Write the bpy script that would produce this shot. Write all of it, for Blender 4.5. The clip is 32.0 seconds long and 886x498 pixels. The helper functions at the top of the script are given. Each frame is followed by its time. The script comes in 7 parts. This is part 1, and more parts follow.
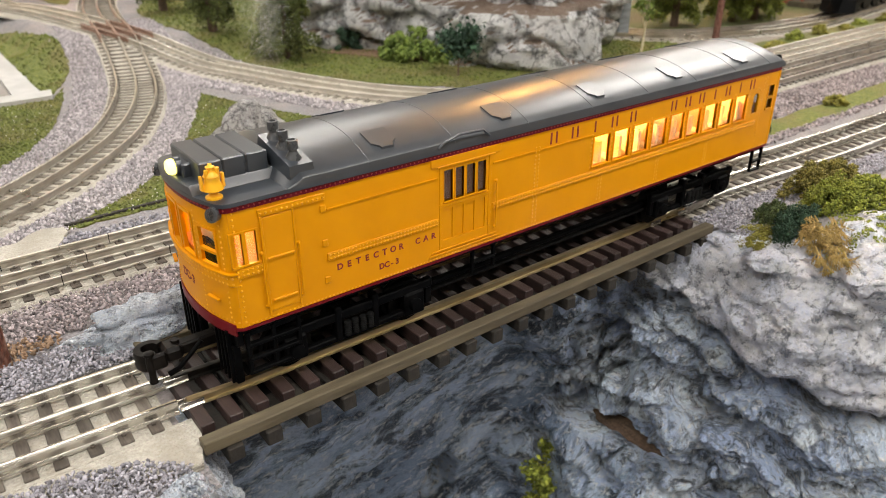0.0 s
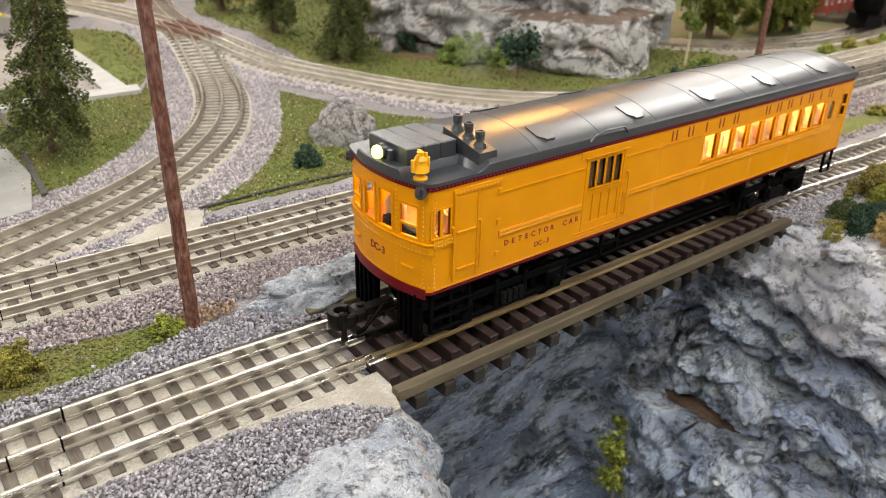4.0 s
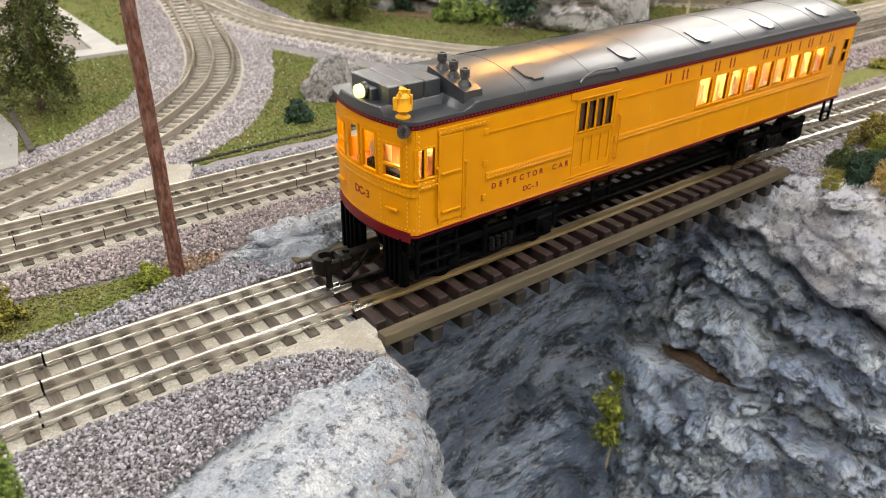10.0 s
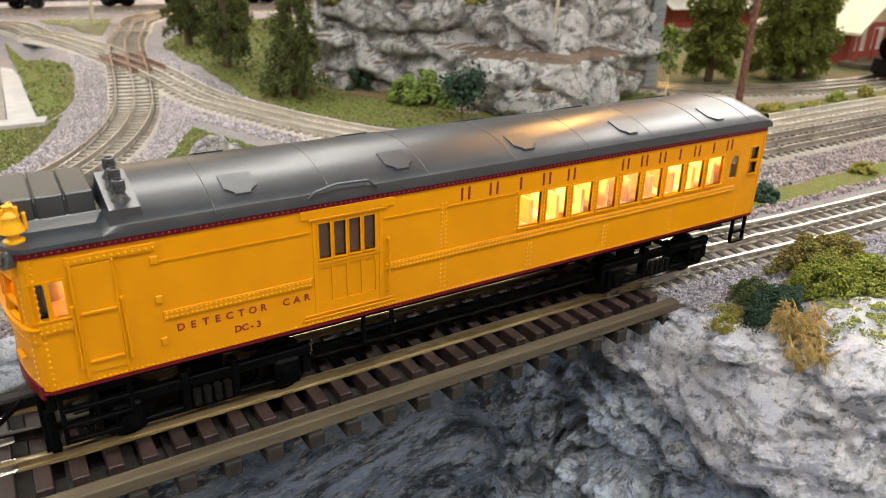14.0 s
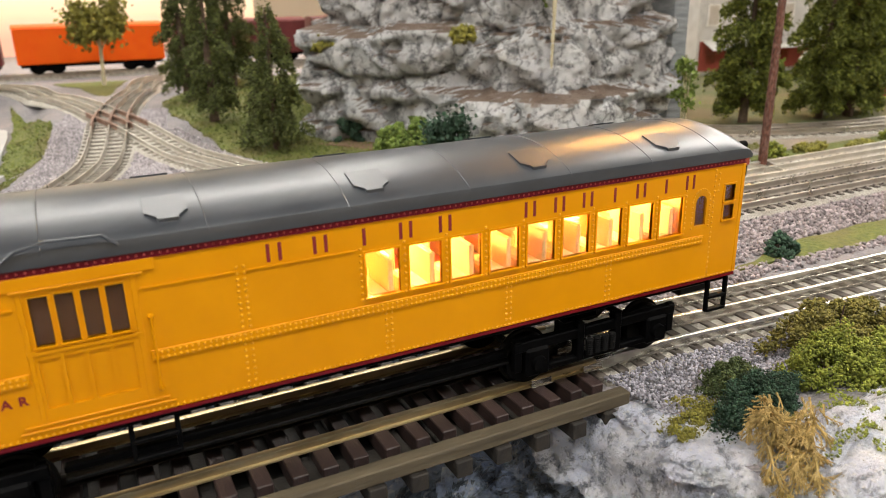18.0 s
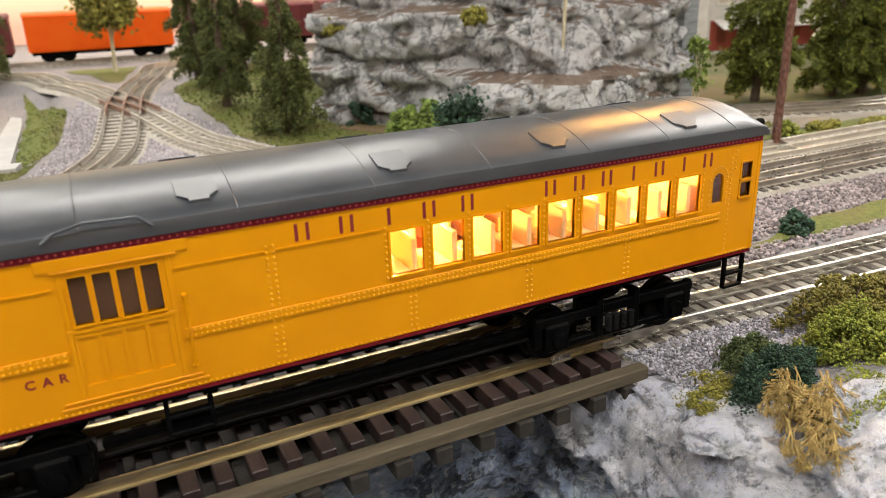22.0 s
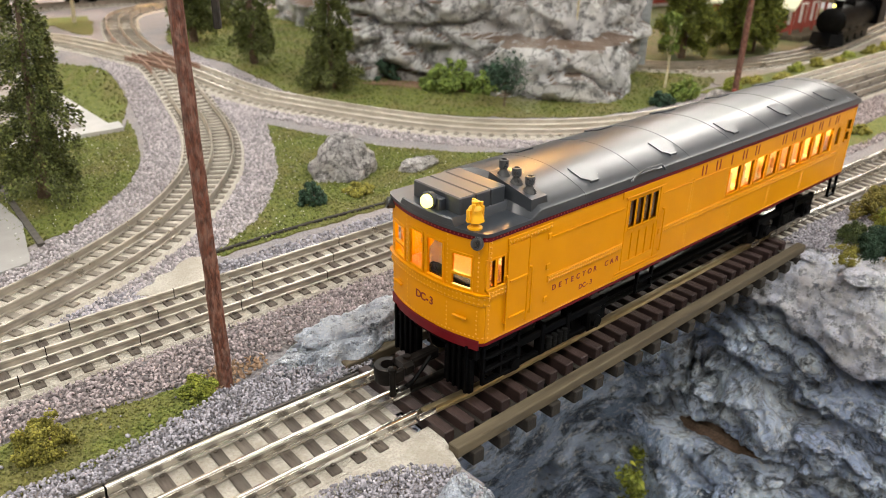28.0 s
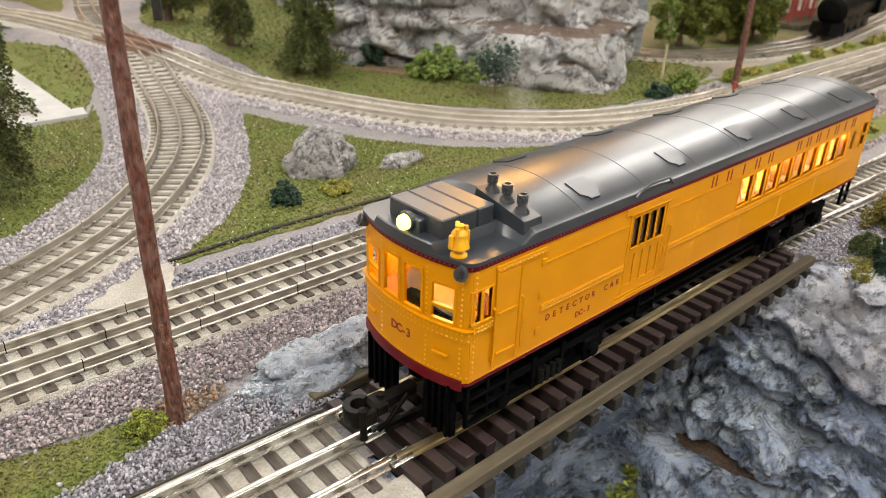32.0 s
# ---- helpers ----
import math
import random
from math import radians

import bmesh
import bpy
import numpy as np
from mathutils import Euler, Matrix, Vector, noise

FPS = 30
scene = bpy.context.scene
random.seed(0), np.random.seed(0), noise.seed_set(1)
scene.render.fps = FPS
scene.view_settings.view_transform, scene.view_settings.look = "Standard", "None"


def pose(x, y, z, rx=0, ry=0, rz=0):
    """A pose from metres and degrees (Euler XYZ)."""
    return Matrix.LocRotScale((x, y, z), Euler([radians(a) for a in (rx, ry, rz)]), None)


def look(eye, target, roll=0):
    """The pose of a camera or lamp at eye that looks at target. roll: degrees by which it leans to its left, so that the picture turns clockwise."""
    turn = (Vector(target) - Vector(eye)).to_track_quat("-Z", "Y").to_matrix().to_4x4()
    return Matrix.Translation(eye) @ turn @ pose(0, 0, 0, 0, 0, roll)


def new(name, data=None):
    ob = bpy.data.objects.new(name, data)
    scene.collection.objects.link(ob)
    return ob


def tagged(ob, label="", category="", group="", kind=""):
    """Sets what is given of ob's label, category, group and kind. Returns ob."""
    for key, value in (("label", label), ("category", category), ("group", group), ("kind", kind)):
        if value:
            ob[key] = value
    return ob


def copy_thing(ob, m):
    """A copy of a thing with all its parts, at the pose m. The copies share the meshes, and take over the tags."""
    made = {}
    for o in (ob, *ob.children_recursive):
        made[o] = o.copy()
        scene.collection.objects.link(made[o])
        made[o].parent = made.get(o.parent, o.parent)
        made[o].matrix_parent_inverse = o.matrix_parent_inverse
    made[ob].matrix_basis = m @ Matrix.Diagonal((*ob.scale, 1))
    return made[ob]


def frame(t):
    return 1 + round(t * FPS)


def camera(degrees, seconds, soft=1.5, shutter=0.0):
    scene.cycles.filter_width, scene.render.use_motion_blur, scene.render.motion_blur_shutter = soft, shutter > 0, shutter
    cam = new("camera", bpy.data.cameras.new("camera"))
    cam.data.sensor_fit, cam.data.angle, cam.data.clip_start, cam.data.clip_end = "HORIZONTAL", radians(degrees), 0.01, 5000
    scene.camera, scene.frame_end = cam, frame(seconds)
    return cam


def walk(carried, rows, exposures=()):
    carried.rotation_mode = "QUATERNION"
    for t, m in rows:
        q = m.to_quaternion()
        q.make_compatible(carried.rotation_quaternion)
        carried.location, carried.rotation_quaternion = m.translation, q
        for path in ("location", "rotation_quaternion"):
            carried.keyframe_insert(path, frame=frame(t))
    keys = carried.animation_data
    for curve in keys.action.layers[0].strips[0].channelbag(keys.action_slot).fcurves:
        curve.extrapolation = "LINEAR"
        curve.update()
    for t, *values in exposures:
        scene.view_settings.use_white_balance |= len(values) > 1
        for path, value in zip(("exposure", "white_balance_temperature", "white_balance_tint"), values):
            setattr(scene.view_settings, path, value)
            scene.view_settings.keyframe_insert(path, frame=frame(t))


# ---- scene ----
cam = camera(62.3, 32.0, 0.8)
PATH = [
    (0, (-0.06, -0.242, 0.169), (1.029, 1.175, -0.73), 0.0),
    (0.5, (-0.062, -0.244, 0.167), (1.023, 1.176, -0.731), 0.2),
    (1, (-0.072, -0.247, 0.169), (1.016, 1.173, -0.725), 0.4),
    (1.5, (-0.088, -0.25, 0.17), (1.003, 1.167, -0.725), 0.6),
    (2, (-0.098, -0.249, 0.173), (0.998, 1.163, -0.725), 0.7),
    (2.5, (-0.107, -0.246, 0.176), (0.994, 1.157, -0.728), 1.1),
    (3, (-0.118, -0.244, 0.178), (0.985, 1.16, -0.721), 1.3),
    (3.5, (-0.129, -0.241, 0.179), (0.976, 1.165, -0.716), 1.4),
    (4, (-0.139, -0.233, 0.177), (0.968, 1.175, -0.713), 1.4),
    (4.5, (-0.144, -0.229, 0.177), (0.961, 1.181, -0.714), 1.4),
    (6.5, (-0.15, -0.219, 0.176), (0.964, 1.171, -0.732), 1.5),
    (7, (-0.15, -0.216, 0.173), (0.958, 1.173, -0.746), 1.6),
    (7.5, (-0.151, -0.216, 0.171), (0.953, 1.17, -0.758), 1.6),
    (8, (-0.16, -0.214, 0.167), (0.938, 1.169, -0.772), 1.5),
    (8.5, (-0.164, -0.214, 0.165), (0.926, 1.17, -0.782), 1.2),
    (9, (-0.165, -0.217, 0.167), (0.917, 1.166, -0.791), 1.1),
    (9.5, (-0.157, -0.224, 0.169), (0.922, 1.159, -0.792), 1.1),
    (10, (-0.133, -0.238, 0.164), (0.944, 1.149, -0.793), 0.8),
    (10.5, (-0.112, -0.245, 0.164), (0.946, 1.17, -0.774), -0.2),
    (11, (-0.105, -0.254, 0.177), (0.94, 1.198, -0.717), -0.3),
    (11.5, (-0.108, -0.245, 0.174), (0.924, 1.223, -0.709), -1.0),
    (12, (-0.144, -0.229, 0.189), (0.928, 1.213, -0.689), -0.2),
    (12.5, (-0.162, -0.226, 0.203), (0.923, 1.206, -0.675), 0.1),
    (13, (-0.15, -0.278, 0.227), (0.954, 1.182, -0.58), 0.7),
    (13.5, (-0.079, -0.277, 0.194), (1.015, 1.203, -0.59), 0.9),
    (14, (0.016, -0.248, 0.16), (1.001, 1.303, -0.632), 1.5),
    (14.5, (0.077, -0.228, 0.14), (0.989, 1.389, -0.605), 0.9),
    (15, (0.11, -0.23, 0.13), (0.989, 1.427, -0.566), 0.3),
    (15.5, (0.123, -0.229, 0.126), (0.98, 1.446, -0.551), -0.6),
    (17.5, (0.128, -0.224, 0.129), (0.969, 1.474, -0.512), -1.1),
    (18, (0.121, -0.22, 0.134), (0.97, 1.472, -0.512), -1.2),
    (18.5, (0.121, -0.216, 0.131), (0.956, 1.481, -0.52), -1.7),
    (19, (0.121, -0.216, 0.13), (0.949, 1.483, -0.525), -1.7),
    (19.5, (0.121, -0.216, 0.129), (0.941, 1.484, -0.533), -1.9),
    (20, (0.122, -0.214, 0.129), (0.936, 1.487, -0.539), -2.1),
    (20.5, (0.12, -0.214, 0.13), (0.931, 1.486, -0.541), -2.0),
    (21, (0.121, -0.221, 0.134), (0.932, 1.476, -0.544), -2.1),
    (21.5, (0.118, -0.222, 0.131), (0.934, 1.47, -0.553), -2.0),
    (22, (0.115, -0.222, 0.134), (0.936, 1.468, -0.553), -2.0),
    (22.5, (0.101, -0.227, 0.136), (0.932, 1.454, -0.56), -2.0),
    (23, (0.074, -0.227, 0.14), (0.95, 1.414, -0.595), -2.0),
    (23.5, (0.052, -0.221, 0.142), (0.959, 1.394, -0.613), -1.8),
    (24, (0.026, -0.218, 0.146), (0.952, 1.381, -0.618), -1.4),
    (24.5, (-0.007, -0.218, 0.156), (0.946, 1.371, -0.598), -0.7),
    (25, (-0.031, -0.226, 0.156), (0.949, 1.35, -0.59), -0.3),
    (25.5, (-0.054, -0.234, 0.164), (0.929, 1.335, -0.592), -0.0),
    (26, (-0.097, -0.243, 0.17), (0.913, 1.307, -0.591), 0.0),
    (26.5, (-0.122, -0.236, 0.178), (0.938, 1.273, -0.596), 0.0),
    (28.5, (-0.162, -0.19, 0.184), (1.066, 1.138, -0.671), 1.4),
    (29, (-0.147, -0.183, 0.181), (1.078, 1.144, -0.679), 1.9),
    (29.5, (-0.137, -0.177, 0.182), (1.074, 1.151, -0.696), 2.3),
    (30, (-0.132, -0.174, 0.181), (1.079, 1.154, -0.696), 2.2),
    (30.5, (-0.13, -0.178, 0.18), (1.083, 1.149, -0.696), 2.1),
    (31, (-0.125, -0.178, 0.181), (1.093, 1.143, -0.698), 2.0),
    (31.5, (-0.126, -0.175, 0.181), (1.092, 1.145, -0.699), 2.0),
    (32, (-0.131, -0.172, 0.183), (1.087, 1.141, -0.707), 2.1),
]
walk(cam, [(t, look(eye, target, roll)) for t, eye, target, roll in PATH])
# ---------------------------------------------------------------- lights and room tone
scene.view_settings.exposure = 0.0
world = bpy.data.worlds.new("world")
world.use_nodes = True
world.node_tree.nodes["Background"].inputs[0].default_value = (0.8, 0.85, 0.9, 1)
world.node_tree.nodes["Background"].inputs[1].default_value = 0.025
scene.world = world
cam.data.dof.use_dof = True
cam.data.dof.focus_distance = 0.30
cam.data.dof.aperture_fstop = 19.5


def area_lamp(name, x, y, z, sx, sy, watts, colour):
    li = bpy.data.lights.new(name, "AREA")
    li.shape, li.size, li.size_y, li.energy, li.color = "RECTANGLE", sx, sy, watts, colour
    ob = new(name, li)
    ob.matrix_world = pose(x, y, z)
    return ob


# the lamp at (0.4, -1.55) is unseen, added only to brighten the canyon walls
LAMPS = [(-1.2, -0.62, 0.85), (0.4, -0.62, 0.67), (2.2, -0.62, 0.7), (-1.2, 0.75, 0.78), (0.45, 1.30, 0.65), (2.2, 0.75, 0.85), (-0.6, 2.2, 0.8), (1.5, 2.2, 0.6),
         (0.4, -1.55, 0.80), (3.45, 0.95, 0.68), (3.70, 1.85, 0.7), (3.9, 2.45, 0.85), (2.3, 3.3, 0.8)]
LAMP_Z = 1.45
for lx, ly, power in LAMPS:
    area_lamp("ceiling_lamp_light", lx, ly, LAMP_Z - 0.02, 1.1, 0.2, 21.0 * power, (1.0, 0.965, 0.91))
WARM_LAMP = (2.06, 1.72)
area_lamp("warm_lamp_light", *WARM_LAMP, LAMP_Z - 0.02, 0.30, 0.30, 48.0, (1.0, 0.50, 0.13))


# ---------------------------------------------------------------- materials
def material(name, c1, c2, scale=200.0, rough=0.6, metal=0.0, bump=0.0, bscale=None, c3=None, scale3=20.0, amount3=0.5,
             detail=6.0, stretch=(1, 1, 1), spec=0.5, rvar=0.15, lo=0.35, hi=0.65, distortion=0.0, coat=0.0):
    m = bpy.data.materials.new(name)
    m.use_nodes = True
    nt = m.node_tree
    p = nt.nodes["Principled BSDF"]
    geo = nt.nodes.new("ShaderNodeNewGeometry")
    mp = nt.nodes.new("ShaderNodeMapping")
    mp.inputs["Scale"].default_value = stretch
    nt.links.new(geo.outputs["Position"], mp.inputs["Vector"])

    def noise_node(s, det=detail, dist=distortion):
        n = nt.nodes.new("ShaderNodeTexNoise")
        n.inputs["Scale"].default_value, n.inputs["Detail"].default_value = s, det
        n.inputs["Distortion"].default_value = dist
        nt.links.new(mp.outputs[0], n.inputs["Vector"])
        return n

    def ramp(src, a, b, ca, cb):
        r = nt.nodes.new("ShaderNodeValToRGB")
        r.color_ramp.elements[0].position, r.color_ramp.elements[1].position = a, b
        r.color_ramp.elements[0].color, r.color_ramp.elements[1].color = (*ca, 1), (*cb, 1)
        nt.links.new(src, r.inputs[0])
        return r

    n1 = noise_node(scale)
    col = ramp(n1.outputs[0], lo, hi, c1, c2).outputs[0]
    if c3:
        n3 = noise_node(scale3, 4.0)
        fac = ramp(n3.outputs[0], 0.45, 0.62, (0, 0, 0), (amount3,) * 3)
        mix = nt.nodes.new("ShaderNodeMixRGB")
        nt.links.new(fac.outputs[0], mix.inputs[0])
        nt.links.new(col, mix.inputs[1])
        mix.inputs[2].default_value = (*c3, 1)
        col = mix.outputs[0]
    nt.links.new(col, p.inputs["Base Color"])
    mr = nt.nodes.new("ShaderNodeMapRange")
    mr.inputs["To Min"].default_value, mr.inputs["To Max"].default_value = max(0.02, rough - rvar), min(1, rough + rvar)
    nt.links.new(n1.outputs[0], mr.inputs["Value"])
    nt.links.new(mr.outputs[0], p.inputs["Roughness"])
    p.inputs["Metallic"].default_value = metal
    p.inputs["Specular IOR Level"].default_value = spec
    p.inputs["Coat Weight"].default_value = coat
    p.inputs["Coat Roughness"].default_value = 0.2
    if bump:
        nb = noise_node(bscale or scale * 3)
        b = nt.nodes.new("ShaderNodeBump")
        b.inputs["Strength"].default_value, b.inputs["Distance"].default_value = 1.0, bump
        nt.links.new(nb.outputs[0], b.inputs["Height"])
        nt.links.new(b.outputs[0], p.inputs["Normal"])
    return m


def varied(m, low=0.7, high=1.25, pieces=False):
    """Lets each grain of a joined kind, or each piece of a repeated one, have its own lightness."""
    nt = m.node_tree
    p = nt.nodes["Principled BSDF"]
    src = p.inputs["Base Color"].links[0].from_socket
    own = nt.nodes.new("ShaderNodeObjectInfo").outputs["Random"] if pieces else nt.nodes.new("ShaderNodeNewGeometry").outputs["Random Per Island"]
    mr = nt.nodes.new("ShaderNodeMapRange")
    mr.inputs["To Min"].default_value, mr.inputs["To Max"].default_value = low, high
    nt.links.new(own, mr.inputs["Value"])
    mul = nt.nodes.new("ShaderNodeVectorMath")
    mul.operation = "SCALE"
    nt.links.new(src, mul.inputs[0])
    nt.links.new(mr.outputs[0], mul.inputs["Scale"])
    nt.links.new(mul.outputs[0], p.inputs["Base Color"])
    return m


def glowing(name, colour, strength):
    m = bpy.data.materials.new(name)
    m.use_nodes = True
    p = m.node_tree.nodes["Principled BSDF"]
    p.inputs["Base Color"].default_value = (*colour, 1)
    p.inputs["Emission Color"].default_value = (*colour, 1)
    p.inputs["Emission Strength"].default_value = strength
    return m


def glass(name, tint=(1, 1, 1), rough=0.02, alpha=0.25):
    m = bpy.data.materials.new(name)
    m.use_nodes = True
    nt = m.node_tree
    out = nt.nodes["Material Output"]
    tr = nt.nodes.new("ShaderNodeBsdfTransparent")
    tr.inputs[0].default_value = (*tint, 1)
    gl = nt.nodes.new("ShaderNodeBsdfGlossy")
    gl.inputs["Roughness"].default_value = rough
    lw = nt.nodes.new("ShaderNodeLayerWeight")
    lw.inputs["Blend"].default_value = 0.25
    fr = nt.nodes.new("ShaderNodeMath")
    fr.operation, fr.inputs[1].default_value = "MULTIPLY", 0.35
    nt.links.new(lw.outputs["Facing"], fr.inputs[0])
    mix = nt.nodes.new("ShaderNodeMixShader")
    nt.links.new(fr.outputs[0], mix.inputs[0])
    nt.links.new(tr.outputs[0], mix.inputs[1])
    nt.links.new(gl.outputs[0], mix.inputs[2])
    nt.links.new(mix.outputs[0], out.inputs[0])
    return m


YELLOW = material("armour_yellow_paint", (0.63, 0.254, 0.0006), (0.675, 0.278, 0.0008), 60, 0.36, bump=0.00002, bscale=1800, rvar=0.05,
                  c3=(0.58, 0.224, 0.0006), scale3=18, amount3=0.3, spec=0.13)
YELLOW_IN = material("orange_inside_paint", (0.80, 0.36, 0.06), (0.75, 0.32, 0.05), 80, 0.7)
BELL = material("bell_yellow_paint", (0.82, 0.42, 0.01), (0.78, 0.37, 0.008), 300, 0.4, bump=0.00005, bscale=900)
RED = material("maroon_stripe_paint", (0.105, 0.003, 0.007), (0.135, 0.004, 0.009), 200, 0.4, bump=0.00002, bscale=1500, spec=0.2)
LETTER = material("maroon_lettering", (0.17, 0.008, 0.010), (0.21, 0.010, 0.012), 400, 0.55)
ROOF = material("grey_roof_paint", (0.024, 0.029, 0.037), (0.032, 0.038, 0.047), 90, 0.33, bump=0.00002, bscale=1200, rvar=0.05,
                c3=(0.038, 0.045, 0.053), scale3=14, amount3=0.3, spec=0.68, coat=0.1)
STACK = material("gunmetal_stack", (0.035, 0.038, 0.042), (0.06, 0.063, 0.068), 300, 0.3, spec=0.6)
BLACK = material("black_frame_plastic", (0.0012, 0.0012, 0.0014), (0.003, 0.003, 0.0032), 150, 0.4, spec=0.035, bump=0.00003, bscale=900)
BLACK_METAL = material("blackened_wheel_metal", (0.003, 0.003, 0.003), (0.007, 0.0068, 0.0065), 200, 0.4, spec=0.06)
SPRING = material("grey_spring_metal", (0.004, 0.004, 0.004), (0.008, 0.008, 0.008), 300, 0.6, spec=0.04)
GLASS = glass("window_glazing", (0.96, 0.97, 0.95))
DARK_GLASS = glass("smoky_glazing", (0.80, 0.76, 0.72), 0.1)
SEAT = material("cream_seat_plastic", (0.80, 0.58, 0.28), (0.85, 0.62, 0.32), 120, 0.6)
CABIN_FLOOR = material("orange_brown_cabin_floor", (0.50, 0.17, 0.04), (0.55, 0.20, 0.05), 100, 0.7)
LAMP_GLASS = glowing("headlamp_glow", (1.0, 0.90, 0.20), 3.2)
STEEL = material("nickel_rail", (0.62, 0.60, 0.56), (0.78, 0.76, 0.72), 160, 0.26, metal=0.95, bump=0.00004, bscale=600, stretch=(0.15, 1, 1),
                 c3=(0.36, 0.32, 0.27), scale3=60, amount3=0.5)
STEEL_FAR = material("tarnished_rail", (0.44, 0.41, 0.36), (0.60, 0.56, 0.50), 80, 0.32, metal=0.8, c3=(0.34, 0.305, 0.26), scale3=30, amount3=0.5)
BRASS = material("brass_rail", (0.52, 0.42, 0.24), (0.66, 0.56, 0.36), 150, 0.34, metal=0.9, stretch=(0.15, 1, 1), c3=(0.25, 0.19, 0.10), scale3=70, amount3=0.5)
DARK_RAIL = material("blackened_centre_rail", (0.02, 0.019, 0.018), (0.05, 0.045, 0.04), 200, 0.4, metal=0.8)
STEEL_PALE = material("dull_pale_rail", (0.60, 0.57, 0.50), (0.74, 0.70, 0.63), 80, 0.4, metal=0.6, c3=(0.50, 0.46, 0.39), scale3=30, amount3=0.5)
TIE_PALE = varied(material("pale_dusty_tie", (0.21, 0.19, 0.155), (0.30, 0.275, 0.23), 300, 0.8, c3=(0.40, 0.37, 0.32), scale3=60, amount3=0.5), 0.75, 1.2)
RUST = material("rusty_crossing_rail", (0.20, 0.115, 0.08), (0.29, 0.18, 0.13), 120, 0.7)
TIE = varied(material("weathered_tie_plastic", (0.052, 0.041, 0.033), (0.092, 0.076, 0.062), 500, 0.75, bump=0.0002, bscale=900, stretch=(3, 0.4, 1),
                      c3=(0.19, 0.17, 0.14), scale3=90, amount3=0.4), 0.75, 1.25, True)
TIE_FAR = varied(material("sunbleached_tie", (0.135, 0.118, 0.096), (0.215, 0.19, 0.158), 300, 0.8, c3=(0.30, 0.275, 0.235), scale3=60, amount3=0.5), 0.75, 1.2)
BRIDGE_TIE = varied(material("creosoted_bridge_tie", (0.020, 0.011, 0.010), (0.040, 0.023, 0.020), 500, 0.55, bump=0.0002, bscale=1200, stretch=(4, 0.3, 1)), 0.8, 1.3, True)
BEAM = material("weathered_timber_beam", (0.060, 0.047, 0.028), (0.118, 0.096, 0.058), 260, 0.75, bump=0.0004, bscale=700, stretch=(0.12, 1, 1),
                c3=(0.055, 0.042, 0.024), scale3=70, amount3=0.6)
TIMBER_DARK = material("dark_trestle_timber", (0.010, 0.008, 0.006), (0.024, 0.019, 0.014), 300, 0.8, bump=0.0003, bscale=800)
POLE = material("creosoted_pole_wood", (0.060, 0.020, 0.013), (0.175, 0.062, 0.038), 900, 0.6, bump=0.0016, bscale=900, stretch=(1, 1, 0.35),
                c3=(0.42, 0.29, 0.24), scale3=600, amount3=0.25, lo=0.36, hi=0.64)
SAND = material("cream_roadbed_foam", (0.40, 0.375, 0.325), (0.54, 0.515, 0.455), 900, 0.95, bump=0.0014, bscale=1100, c3=(0.33, 0.295, 0.24), scale3=70, amount3=0.6)
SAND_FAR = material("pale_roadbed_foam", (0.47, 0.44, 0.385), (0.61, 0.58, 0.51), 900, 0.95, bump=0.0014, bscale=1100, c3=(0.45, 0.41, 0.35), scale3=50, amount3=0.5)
GRAVEL_BED = material("grey_gravel_bed", (0.15, 0.145, 0.15), (0.30, 0.28, 0.29), 700, 0.95, bump=0.0012, bscale=650, c3=(0.34, 0.29, 0.27), scale3=25, amount3=0.4)
STONE_PALE = varied(material("dusty_pale_stone", (0.36, 0.33, 0.345), (0.47, 0.435, 0.45), 600, 0.9), 0.55, 1.35)
STONE_GREY = varied(material("lilac_grey_stone", (0.225, 0.218, 0.248), (0.335, 0.325, 0.362), 600, 0.9), 0.4, 1.5)
STONE_PINK = varied(material("pinkish_grey_stone", (0.235, 0.20, 0.205), (0.36, 0.31, 0.315), 600, 0.9), 0.35, 1.5)
GRASS = material("meadow_turf", (0.085, 0.105, 0.017), (0.155, 0.175, 0.036), 300, 0.95, bump=0.0015, bscale=500, c3=(0.16, 0.125, 0.05), scale3=24, amount3=0.5)
TUFT = varied(material("turf_fibres", (0.080, 0.104, 0.016), (0.148, 0.172, 0.034), 150, 0.9, c3=(0.16, 0.13, 0.045), scale3=24, amount3=0.45), 0.6, 1.4)
YARD_TURF = material("dark_yard_turf", (0.060, 0.070, 0.018), (0.105, 0.115, 0.032), 200, 0.95, bump=0.0015, bscale=400, c3=(0.13, 0.10, 0.055), scale3=14, amount3=0.6)
YARD_GRAVEL = material("brown_yard_gravel", (0.24, 0.205, 0.17), (0.34, 0.295, 0.25), 500, 0.95, bump=0.0012, bscale=600, c3=(0.20, 0.17, 0.14), scale3=16, amount3=0.5)
DIRT = material("brown_soil", (0.17, 0.10, 0.06), (0.26, 0.17, 0.11), 400, 0.95, bump=0.0008, bscale=700)
CHIP = varied(material("tan_wood_chips", (0.20, 0.125, 0.075), (0.34, 0.23, 0.15), 400, 0.9), 0.6, 1.4)
PAVING = material("pale_pavement", (0.40, 0.395, 0.385), (0.48, 0.475, 0.46), 60, 0.85, bump=0.0002, bscale=900, c3=(0.35, 0.34, 0.325), scale3=9, amount3=0.5)
LOT_GREY = material("grey_concrete_lot", (0.27, 0.265, 0.255), (0.335, 0.33, 0.32), 60, 0.85, bump=0.0002, bscale=900, c3=(0.24, 0.235, 0.225), scale3=9, amount3=0.5)
